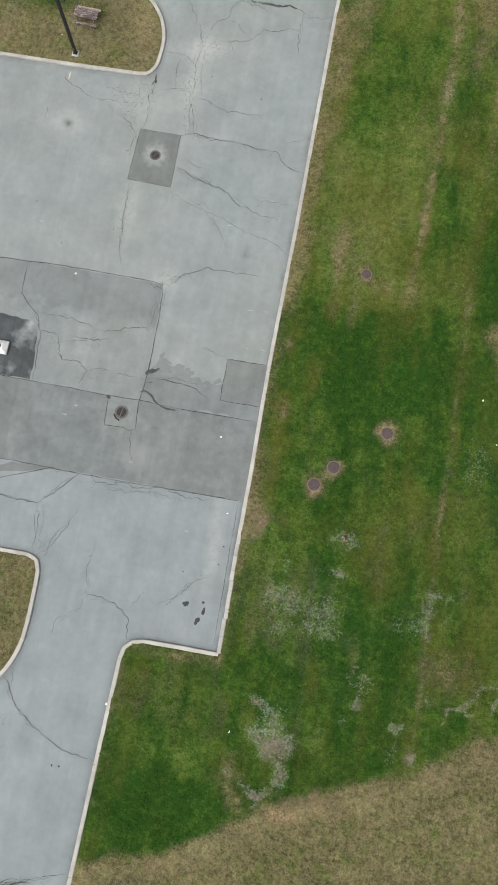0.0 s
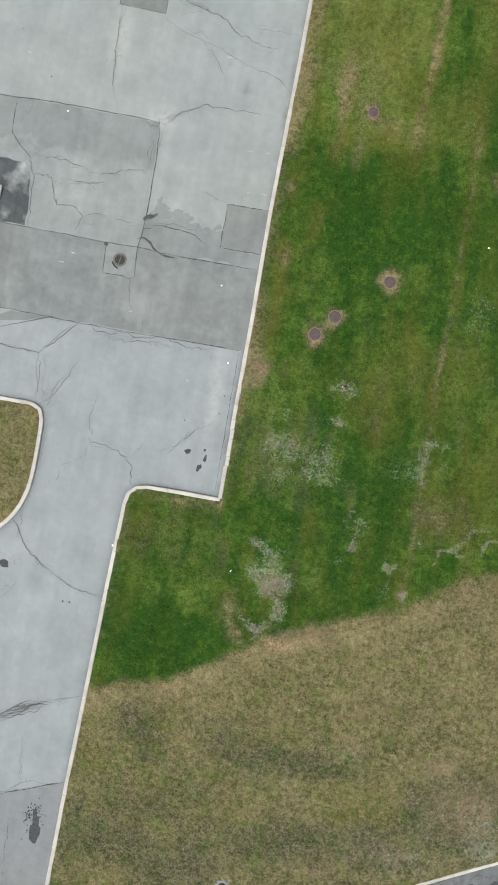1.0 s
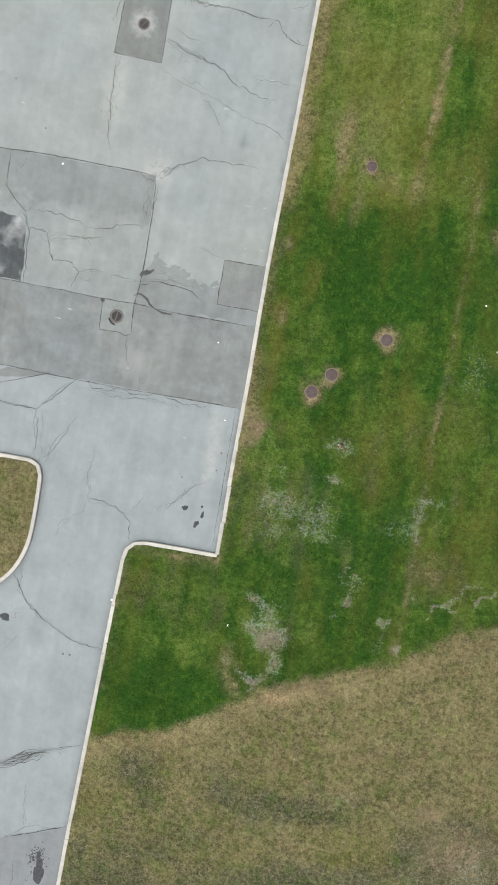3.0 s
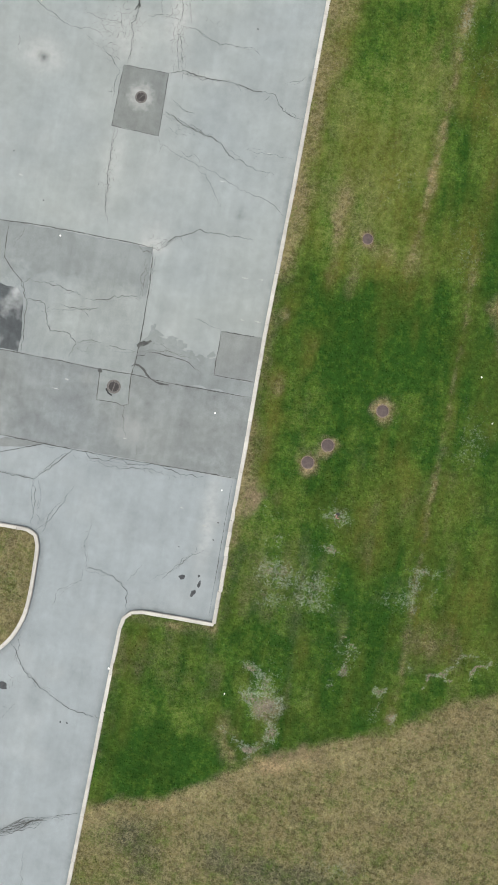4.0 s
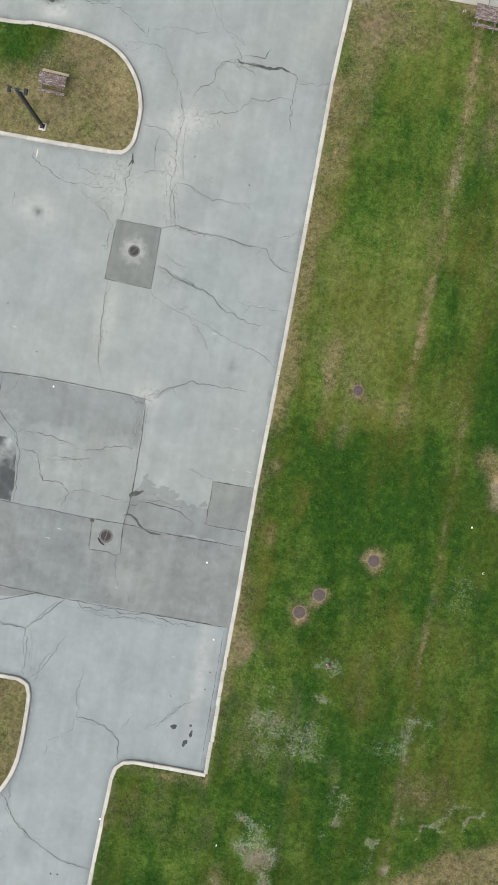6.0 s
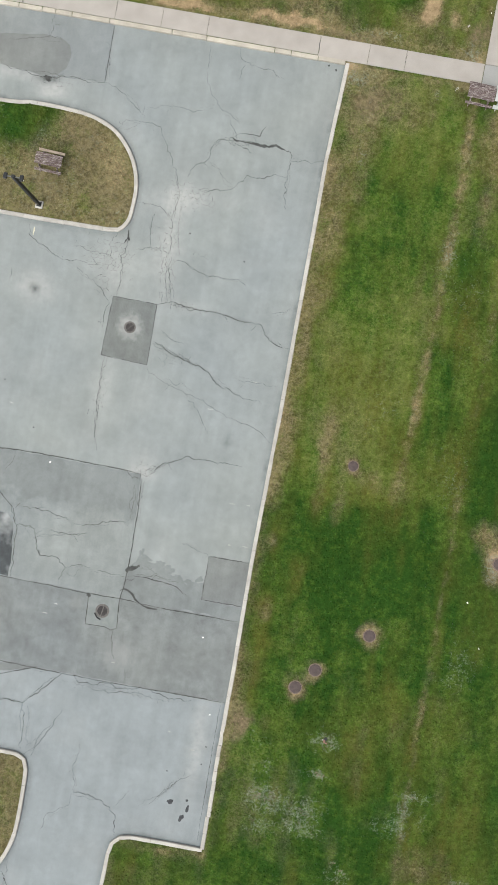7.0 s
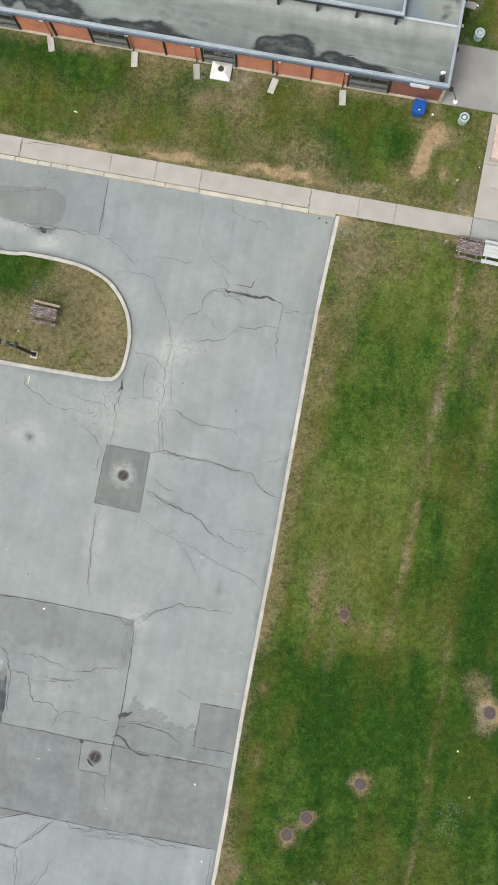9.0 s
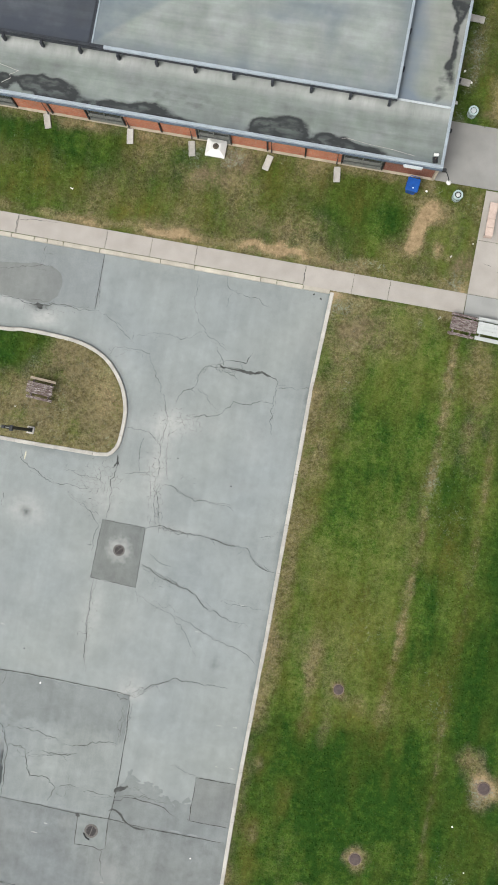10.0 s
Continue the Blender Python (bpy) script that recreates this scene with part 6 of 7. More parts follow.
WINDOW_BAYS = {(-17.08, -14.75), (-10.07, -7.93), (-0.92, 1.62), (-24.1, -21.78), (-31.07, -28.75), (-38.06, -35.74)}


def south_window(a, b):
    """A window bay: frame, three panes over two panels, a sill."""
    win = thing("window", (a + b) / 2 + 10.0, WALL_Y - 12.0, 0)
    win.parent = building
    w = b - a - 0.16
    bm = box(w, 0.10, 0.07, (0, 0.02, 0.30))
    for z in (0.92, 1.62, 2.5):
        box(w, 0.10, 0.07, (0, 0.02, z), bm=bm)
    for x in (-w / 2 + 0.035, 0, w / 2 - 0.035):
        box(0.07, 0.085, 2.27, (x, 0.025, 0.3), bm=bm)
    part("window_frame", bm, FRAME, win)
    for k in (-1, 1):
        part("panel", box(w / 2 - 0.09, 0.04, 0.56, (k * w / 4, 0.04, 0.37)), PANEL, win)
        part("pane", box(w / 2 - 0.09, 0.02, 0.63, (k * w / 4, 0.05, 0.99)), GLASS, win)
        part("pane", box(w / 2 - 0.09, 0.02, 0.81, (k * w / 4, 0.05, 1.69)), GLASS, win)
    part("window_sill", box(w + 0.02, 0.12, 0.04, (0, -0.03, 0.86), 0.01), FRAME, win)
    part("window_sill", box(w + 0.02, 0.14, 0.05, (0, -0.04, 0.25), 0.01), FRAME, win)


for a, b in zip(COLUMNS, COLUMNS[1:]):
    if (a, b) in WINDOW_BAYS:
        part("panel", slab_box(a, b, WALL_Y + 0.10, WALL_Y + 0.3, 0.0, EAVE - 0.25), PANEL, building)
        south_window(a, b)
    else:
        part("wall", slab_box(a, b, WALL_Y, WALL_Y + 0.3, 0.0, EAVE - 0.25), BRICK, building, "salmon brick wall bay")
part("wall", slab_box(1.62, WALL_X, WALL_Y, WALL_Y + 0.3, 0.0, EAVE - 0.25), BRICK_RED, building, "dark red brick wall bay")
part("wall", slab_box(WALL_X - 0.3, WALL_X, WALL_Y + 0.3, 40.0, 0.0, EAVE - 0.25), BRICK_RED, building, "red brick end wall")
part("wall", slab_box(-40.4, WALL_X - 0.3, 39.7, 40.0, 0.0, EAVE - 0.25), BRICK, building)
part("wall", slab_box(-40.7, -40.4, WALL_Y, 40.0, 0.0, EAVE - 0.25), BRICK, building)
part("ledge", slab_box(-40.6, WALL_X + 0.1, WALL_Y - 0.14, WALL_Y, 0.0, 0.20, 0.01), LEDGE, building, "cream stone ledge")
part("corner_post", slab_box(WALL_X - 0.02, WALL_X + 0.16, WALL_Y - 0.12, WALL_Y + 0.1, 0.0, EAVE - 0.3, 0.01), LEDGE, building)
for x in COLUMNS:
    part("column", slab_box(x - 0.045, x + 0.045, WALL_Y - 0.10, WALL_Y - 0.005, 0.0, EAVE - 0.18, 0.006), STEEL, building, "black steel column")
    part("bracket", slab_box(x - 0.10, x + 0.10, SOUTH_EDGE - 0.05, WALL_Y - 0.1, EAVE - 0.34, EAVE - 0.14, 0.01), STEEL, building)
for x in (-19.75, -14.5, -10.45, -5.35, -1.2):
    bm = tube([(x + 10.0, SOUTH_EDGE + 0.1 - 12, EAVE - 0.15), (x + 10.0, WALL_Y - 0.12 - 12, EAVE - 0.55), (x + 10.0, WALL_Y - 0.12 - 12, 0.28), (x + 10.0, WALL_Y - 0.2 - 12, 0.22)], 0.045)
    part("downpipe", bm, STEEL, building, "black downpipe")

# Lower roof: a gently uneven membrane with ponding stains near the eave.
ROOF_SPOTS = []


def roof_blob(x, y, rx, ry, amount):
    ROOF_SPOTS.append((x, y, rx, ry, amount))


roof_blob(-19.3, 8.6, 1.61, 0.43, 1.17)
roof_blob(-20.5, 8.5, 0.49, 0.43, 0.91)
roof_blob(-18.7, 8.1, 1.43, 0.43, 1.04)
roof_blob(-21.7, 8.4, 0.49, 0.43, 1.04)
roof_blob(-15.0, 7.9, 1.77, 0.39, 0.78)
roof_blob(-12.9, 8.1, 1.25, 0.34, 0.78)
roof_blob(-5.8, 8.4, 0.71, 0.39, 1.30)
roof_blob(-4.4, 8.4, 1.00, 0.59, 1.30)
roof_blob(-5.0, 8.0, 1.77, 0.34, 0.91)
roof_blob(-1.6, 8.0, 1.25, 0.43, 1.17)
roof_blob(0.1, 7.8, 1.77, 0.34, 0.65)
roof_blob(-8.7, 7.4, 2.13, 0.34, 0.52)
roof_blob(-11.5, 7.6, 1.43, 0.34, 0.52)
roof_blob(-10.7, 9.0, 4.27, 0.64, 0.2)
roof_blob(4.35, 17.5, 0.5, 1.1, 1.17)
roof_blob(4.45, 14.0, 0.32, 1.8, 0.42)
roof_blob(4.4, 15.6, 0.18, 1.5, 0.38)
roof_blob(3.9, 12.3, 0.3, 1.0, 0.3)
roof_blob(1.8, 9.2, 2.13, 0.64, 0.15)


def upper_wear(x, y):
    """Dull edges and a duller western corner behind a curved tide line."""
    wob = 0.5 * value_noise(x, y, 2.0, 46)
    arc = np.clip((y - 11.41 - 0.79 * (x + 16.34) + 0.25 * wob) * 3.0, 0, 1) * np.clip((-6.0 - x) / 5.0, 0, 1)
    edge = np.exp(-((y - 11.1) / 0.7) ** 2) + np.exp(-((x - 1.4) / 0.5) ** 2) + 0.5 * np.exp(-((y - 17.5) / 1.5) ** 2) * (x > -8)
    return 0.75 * arc + 0.65 * edge


def roof_sheet(name, x0, x1, y0, y1, z, material, label, pale_south=0.0, dark_edges=0.0):
    xs, ys = np.arange(x0, x1 + 0.01, (x1 - x0) / max(2, int((x1 - x0) / 0.16))), np.arange(y0, y1 + 0.01, (y1 - y0) / max(2, int((y1 - y0) / 0.16)))
    x, y = np.meshgrid(xs, ys)
    ch = np.zeros((*x.shape, 3))
    wx, wy = x + 0.5 * value_noise(x, y, 0.8, 41), y + 0.3 * value_noise(x, y, 0.5, 42)
    for cx, cy, rx, ry, amount in ROOF_SPOTS:
        ch[..., 0] += amount * np.exp(-(((wx - cx) / rx) ** 2 + ((wy - cy) / ry) ** 2) ** 1.5)
    if name == "upper_roof":
        ch[..., 2] += upper_wear(x, y)
        for cx, cy, rx, ry, amount in ((-4.1, 15.4, 1.95, 0.58, 0.9), (-5.9, 14.6, 1.62, 0.39, 0.6), (-2.8, 14.1, 0.46, 1.3, 0.5), (-0.9, 12.7, 0.98, 0.65, 0.35), (-7.7, 11.2, 0.52, 0.98, 0.4)):
            ch[..., 2] += amount * np.exp(-((wx - cx) / rx) ** 2 - ((wy - cy) / ry) ** 2)
    if material is ROOF_BLUE:
        # Bluer and darker in a strip beside the upper wall and against the seam.
        ch[..., 2] += 0.95 * np.exp(-((x - x0 - 0.45 - 0.3 * value_noise(x, y, 1.5, 47)) / 0.75) ** 2) + 0.8 * np.exp(-((y - y0) / 0.35) ** 2)
    # Dirt gathers at the low south edge; the strip below the upper wall is washed pale.
    ch[..., 2] += 1.6 * dark_edges * np.exp(-((y - y0) / 0.5) ** 2) * (0.7 + value_noise(x, y, 1.5, 43))
    ch[..., 1] += pale_south * np.exp(-((y - (y1 - 0.45)) / 0.5) ** 2) * (0.8 + 0.5 * value_noise(x, y, 0.9, 44))
    ob = sheet(name, xs + 10.0, ys - 12.0, z + 0.02 * value_noise(x, y, 2.0, 45), material, np.clip(ch, 0, 1), "stain")
    ob.parent = building
    return tagged(ob, label)


UPPER_X, UPPER_Y, UPPER_Z = 1.42, 11.0, 3.68
part("roof_deck", slab_box(-40.7, EAST_EDGE - 0.1, SOUTH_EDGE + 0.08, 40.0, EAVE - 0.26, EAVE - 0.03), FASCIA, building)
roof_sheet("roof", -40.6, EAST_EDGE - 0.15, SOUTH_EDGE + 0.15, UPPER_Y + 0.22, EAVE, ROOF, "grey flat roof with dark ponding stains", pale_south=0.8, dark_edges=0.38)
roof_sheet("roof", UPPER_X, EAST_EDGE - 0.15, UPPER_Y + 0.22, 40.0, EAVE + 0.012, ROOF_BLUE, "bluish grey flat roof with long dirt runs")
part("roof_ridge", slab_box(UPPER_X + 0.16, EAST_EDGE - 0.2, UPPER_Y + 0.16, UPPER_Y + 0.29, EAVE, EAVE + 0.07, 0.03), GREY_LID, building, "pale raised roof seam")

# Eave edges: a two-step metal coping.
def coping(x0, x1, y0, y1, z, material, across):
    part("coping", slab_box(x0, x1, y0, y1, z - 0.26, z + 0.05, 0.015), material, building)
    if across == "x":
        part("coping_lip", slab_box(x0, x1, y0 + 0.02, y0 + 0.09, z + 0.05, z + 0.085, 0.008), material, building)
        part("coping_lip", slab_box(x0, x1, y1 - 0.07, y1, z + 0.05, z + 0.10, 0.008), material, building)
    else:
        part("coping_lip", slab_box(x1 - 0.09, x1 - 0.02, y0, y1, z + 0.05, z + 0.085, 0.008), material, building)
        part("coping_lip", slab_box(x0, x0 + 0.07, y0, y1, z + 0.05, z + 0.10, 0.008), material, building)


coping(-40.7, EAST_EDGE, SOUTH_EDGE - 0.02, SOUTH_EDGE + 0.15, EAVE, COPING, "x")
coping(EAST_EDGE - 0.17, EAST_EDGE, SOUTH_EDGE + 0.155, 40.0, EAVE, COPING, "y")
part("gutter", slab_box(-40.7, EAST_EDGE, SOUTH_EDGE - 0.10, SOUTH_EDGE - 0.025, EAVE - 0.28, EAVE - 0.10, 0.02), FASCIA, building, "slate blue gutter")

# Upper roof.
part("upper_wall", slab_box(-40.5, UPPER_X, UPPER_Y + 0.12, 39.8, EAVE - 0.02, UPPER_Z - 0.08), FASCIA, building, "slate blue upper wall")
part("upper_soffit", slab_box(-40.6, UPPER_X + 0.1, UPPER_Y + 0.0, 39.9, UPPER_Z - 0.22, UPPER_Z - 0.03), COPING_DARK, building)
roof_sheet("upper_roof", -16.9, UPPER_X - 0.02, UPPER_Y + 0.1, 39.9, UPPER_Z, ROOF_UP, "grey upper flat roof with faint streaks")
roof_sheet("upper_roof", -40.6, -16.98, UPPER_Y + 0.1, 39.9, UPPER_Z - 0.01, ROOF_DARK, "dark grey upper flat roof")
part("roof_seam", slab_box(-16.90, -16.78, UPPER_Y + 0.16, 39.9, UPPER_Z - 0.02, UPPER_Z + 0.06, 0.02), COPING_DARK, building)
part("roof_seam", slab_box(-16.78, -16.70, UPPER_Y + 0.16, 39.9, UPPER_Z - 0.02, UPPER_Z + 0.05, 0.02), COPING, building)
coping(-16.0, UPPER_X + 0.14, UPPER_Y - 0.06, UPPER_Y + 0.10, UPPER_Z, COPING, "x")
coping(-40.7, -16.0, UPPER_Y - 0.06, UPPER_Y + 0.10, UPPER_Z, COPING_DARK, "x")
coping(UPPER_X - 0.02, UPPER_X + 0.14, UPPER_Y + 0.105, 40.0, UPPER_Z, COPING, "y")
part("upper_gutter", slab_box(-40.7, UPPER_X + 0.14, UPPER_Y - 0.10, UPPER_Y - 0.065, UPPER_Z - 0.28, UPPER_Z - 0.08, 0.012), COPING_DARK, building, "dark gutter")
for k in range(18):
    x = UPPER_X - 0.25 - 2.33 * k
    part("bracket", slab_box(x - 0.08, x + 0.08, UPPER_Y - 0.32, UPPER_Y - 0.105, EAVE + 0.04, UPPER_Z - 0.10, 0.02), COPING_DARK, building, "dark rain outlet")
for y in (12.9, 15.2, 17.5, 19.8):
    part("bracket", slab_box(UPPER_X + 0.145, UPPER_X + 0.26, y - 0.07, y + 0.07, EAVE + 0.05, UPPER_Z - 0.15, 0.02), COPING_DARK, building)
for y in (10.0, 13.05):
    part("bracket", slab_box(EAST_EDGE + 0.005, EAST_EDGE + 0.14, y - 0.08, y + 0.08, EAVE - 0.35, EAVE - 0.1, 0.01), STEEL, building)

# Long raised cable on the lower roof.
cable = part("roof_cable", tube([(-1.2, 8.35, EAVE + 0.04), (-0.9, 8.42, EAVE + 0.04), (0.4, 8.28, EAVE + 0.04), (1.9, 8.2, EAVE + 0.04), (3.2, 8.05, EAVE + 0.04)], 0.013), BLOCK)
tagged(cable, "pale cable lying on the flat roof", "cable")
cable = part("roof_cable", tube([(-22.2, 9.3, EAVE + 0.04), (-21.0, 9.05, EAVE + 0.04), (-21.5, 8.75, EAVE + 0.04), (-21.4, 8.55, EAVE + 0.04), (-21.9, 8.2, EAVE + 0.04)], 0.014), BLOCK)
tagged(cable, "pale cable lying on the flat roof", "cable")

# Flood lamp on the roof's corner and a gooseneck lamp below it.
flood = thing("flood_lamp", 4.42, 8.05, EAVE + 0.03, 12, "white flood lamp on a dark steel stand on the roof corner", "lamp")
part("stand", box(0.30, 0.34, 0.10, (0, -0.05, 0), 0.01), STEEL, flood)
part("post", tube([(0, -0.05, 0.1), (0, -0.02, 0.32)], 0.04), RUST, flood)
part("head", box(0.30, 0.17, 0.17, (0.02, 0.16, 0.26), 0.06), WHITE, flood, "rounded white lamp head")
part("ballast", box(0.18, 0.16, 0.12, (-0.06, -0.14, 0.1), 0.02), BLACK, flood)
goose = thing("gooseneck_lamp", 5.02, 7.60, EAVE - 0.1, 0, "white lamp on a black curved arm at the roof corner", "lamp")
part("mount", box(0.22, 0.18, 0.26, (0.08, -0.04, -0.12), 0.02), STEEL, goose)
part("arm", tube([(0.1, -0.05, 0.1), (0.22, -0.22, 0.16), (0.36, -0.46, 0.12), (0.46, -0.64, 0.0)], 0.028), STEEL, goose)
part("shade", lathe([(0.001, -0.02), (0.07, -0.03), (0.14, -0.12), (0.15, -0.14), (0.13, -0.14), (0.05, -0.06), (0.001, -0.05)], 20), WHITE, goose).location = (0.47, -0.66, 0.02)
sign = thing("eave_light", 3.25, SOUTH_EDGE - 0.16, EAVE - 0.20, 0, "white strip light box fixed under the roof edge", "lamp")
part("case", box(1.15, 0.14, 0.10, (0, 0.02, 0), 0.02), GREY_LID, sign, "pale grey case")
part("diffuser", box(1.05, 0.16, 0.03, (0, 0, -0.03), 0.01), WHITE_METAL, sign)
for x in (-19.9, -14.62, -10.5, -5.2, -1.05):
    lamp = thing("wall_lamp", x, WALL_Y - 0.11, 2.0, 0, "small white wall lamp beside a black column", "lamp", "wall lamps")
    part("case", box(0.22, 0.14, 0.14, (0, -0.05, 0), 0.02), WHITE, lamp)
    part("bracket", box(0.08, 0.12, 0.08, (0, 0.05, 0.03), 0.01), STEEL, lamp)


# ---- things by the building ----
def splash_block(x, y, turn, label="grey concrete splash block on the grass"):
    b = thing("splash_block", x, y, GRASS - 0.02, turn, label, "splash block", "splash blocks")
    bm = box(0.42, 0.95, 0.09, (0, 0, 0), 0.015)
    for s in (-1, 1):
        box(0.06, 0.93, 0.04, (s * 0.17, 0, 0.085), 0.012, bm)
    box(0.30, 0.06, 0.04, (0, 0.44, 0.085), 0.012, bm)
    part("body", bm, BLOCK, b)


for x, y, turn in ((-19.73, 7.42, 18), (-14.34, 7.36, 9), (-10.34, 7.26, 12), (-5.47, 7.2, -12), (-1.06, 7.22, 8)):
    splash_block(x, y, turn)
splash_block(5.78, 18.38, 86)
splash_block(5.60, 14.32, 84)


def vent_hood(name, x, y, z, turn, size, label):
    """A white sheet-metal hood: a square skirt, four sloping sides and a round grille on top."""
    h = thing(name, x, y, z, turn, label, "vent hood")
    s, d = size / 2, size * 0.44
    bm = bmesh.new()
    rings = [[(-s, -d, 0), (s, -d, 0), (s, d, 0), (-s, d, 0)], [(-s, -d, 0.16), (s, -d, 0.16), (s, d, 0.16), (-s, d, 0.16)],
             [(-s * 1.02, -d * 1.02, 0.18), (s * 1.02, -d * 1.02, 0.18), (s * 1.02, d * 1.02, 0.18), (-s * 1.02, d * 1.02, 0.18)],
             [(-s * 0.48, -d * 0.42, 0.42), (s * 0.48, -d * 0.42, 0.42), (s * 0.48, d * 0.42, 0.42), (-s * 0.48, d * 0.42, 0.42)]]
    rows = [[bm.verts.new(p) for p in r] for r in rings]
    for a, b in zip(rows, rows[1:]):
        for k in range(4):
            bm.faces.new((a[k], a[(k + 1) % 4], b[(k + 1) % 4], b[k]))
    bm.faces.new(rows[-1])
    part("hood", bm, WHITE, h)
    part("grille", lathe([(0.001, 0.47), (size * 0.10, 0.455), (size * 0.155, 0.425), (size * 0.155, 0.415)], 24), RUST, h, "rusty round grille")
    for k in range(4):
        bar = box(size * 0.28, 0.02, 0.02, (0, 0, 0.465))
        bmesh.ops.rotate(bar, verts=bar.verts[:], cent=(0, 0, 0), matrix=Matrix.Rotation(k * math.pi / 4, 3, "Z"))
        part("bar", bar, IRON, h)
    part("plinth", box(size * 0.98, size * 0.86, 0.06, (0, 0, -0.05)), PAD, h)


vent_hood("vent_hood", -8.82, 7.52, GRASS + 0.03, 0, 1.24, "white sheet metal ventilation hood standing by the wall")
vent_hood("vent_hood", -17.05, -33.2, 0.06, 0, 0.95, "white sheet metal hood standing on damp asphalt")

cart = thing("wheeled_bin", 3.62, 7.08, GRASS, -6, "blue plastic wheeled bin on the grass by the wall", "bin")
cart.scale = (1.15, 1.15, 1.0)
bm = bmesh.new()
low = [(-0.24, -0.26), (0.24, -0.26), (0.24, 0.26), (-0.24, 0.26)]
lo = [bm.verts.new((x, y, 0.06)) for x, y in low]
hi = [bm.verts.new((x * 1.28, y * 1.28, 0.98)) for x, y in low]
for k in range(4):
    bm.faces.new((lo[k], lo[(k + 1) % 4], hi[(k + 1) % 4], hi[k]))
bm.faces.new(lo[::-1])
bm.faces.new(hi)
bmesh.ops.bevel(bm, geom=bm.edges[:], offset=0.03, segments=2, affect="EDGES")
part("body", bm, BLUE, cart)
lid = part("lid", box(0.68, 0.72, 0.07, (0, -0.02, 0.985), 0.03), BLUE, cart)
part("lid_panel", box(0.40, 0.38, 0.03, (0, 0.04, 1.05), 0.012), BLUE, lid)
part("label", box(0.10, 0.05, 0.006, (0.05, -0.20, 1.056)), WHITE, lid, "small white label")
part("handle", tube([(-0.26, 0.38, 0.95), (-0.22, 0.44, 0.98), (0.22, 0.44, 0.98), (0.26, 0.38, 0.95)], 0.02), BLUE, cart)
for s in (-1, 1):
    bm = disc(0.12, 0.12, -0.03, 0.03, 20)
    bmesh.ops.rotate(bm, verts=bm.verts[:], cent=(0, 0, 0), matrix=Matrix.Rotation(math.pi / 2, 3, "Y"))
    part("wheel", bm, BLACK, cart).location = (s * 0.29, 0.28, 0.12)


def litter_bin(x, y, z, dome, label):
    """A round bin of upright slats with a domed or open top."""
    b = thing("litter_bin", x, y, z, 0, label, "litter bin", "round slatted litter bins")
    b.scale = (1, 1, 0.72)
    part("liner", disc(0.23, 0.25, 0.04, 0.80, 28), BLACK, b)
    for k in range(22):
        a = 2 * math.pi * k / 22
        s = box(0.062, 0.02, 0.84, (0, 0, 0.02))
        bmesh.ops.transform(s, matrix=Matrix.Rotation(a + math.pi / 2, 4, "Z"), verts=s.verts[:])
        bmesh.ops.translate(s, verts=s.verts[:], vec=(0.272 * math.cos(a), 0.272 * math.sin(a), 0))
        part("slat", s, MINT, b)
    part("rim", lathe([(0.20, 0.84), (0.20, 0.89), (0.30, 0.89), (0.305, 0.84), (0.20, 0.84)], 32), MINT, b)
    for zz in (0.10, 0.55):
        part("hoop", lathe([(0.284, zz), (0.284, zz + 0.04), (0.294, zz + 0.04), (0.294, zz), (0.284, zz)], 32), FRAME, b)
    if dome:
        part("dome_lid", lathe([(0.001, 0.99), (0.07, 0.98), (0.115, 0.94), (0.135, 0.87), (0.135, 0.83)], 28), WHITE_METAL, b, "pale domed lid")
    else:
        part("inner_ring", lathe([(0.12, 0.84), (0.12, 0.90), (0.155, 0.90), (0.155, 0.84)], 28), GREY_LID, b)
        part("lid", disc(0.13, 0.11, 0.80, 0.845, 28), GREY_LID, b, "grey lid")


litter_bin(6.50, 7.06, GRASS, True, "pale green slatted litter bin with a domed lid")
litter_bin(6.50, 12.38, GRASS, False, "pale green slatted litter bin on the lawn")

pink = thing("bench", 8.80, 5.98, SLAB, 0, "backless bench with salmon-coloured seat panels on the pavement", "bench")
pink.scale = (1.1, 1.12, 1.0)
for k in range(4):
    part("seat_panel", box(0.44, 0.455, 0.09, (0, -0.70 + k * 0.467, 0.38), 0.02), PINK, pink)
part("front_panel", box(0.44, 0.03, 0.36, (0, -0.945, 0.03), 0.01), PINK, pink)
for y in (-0.78, 0.0, 0.78):
    part("leg", box(0.36, 0.08, 0.385, (0, y, 0), 0.01), STEEL, pink)


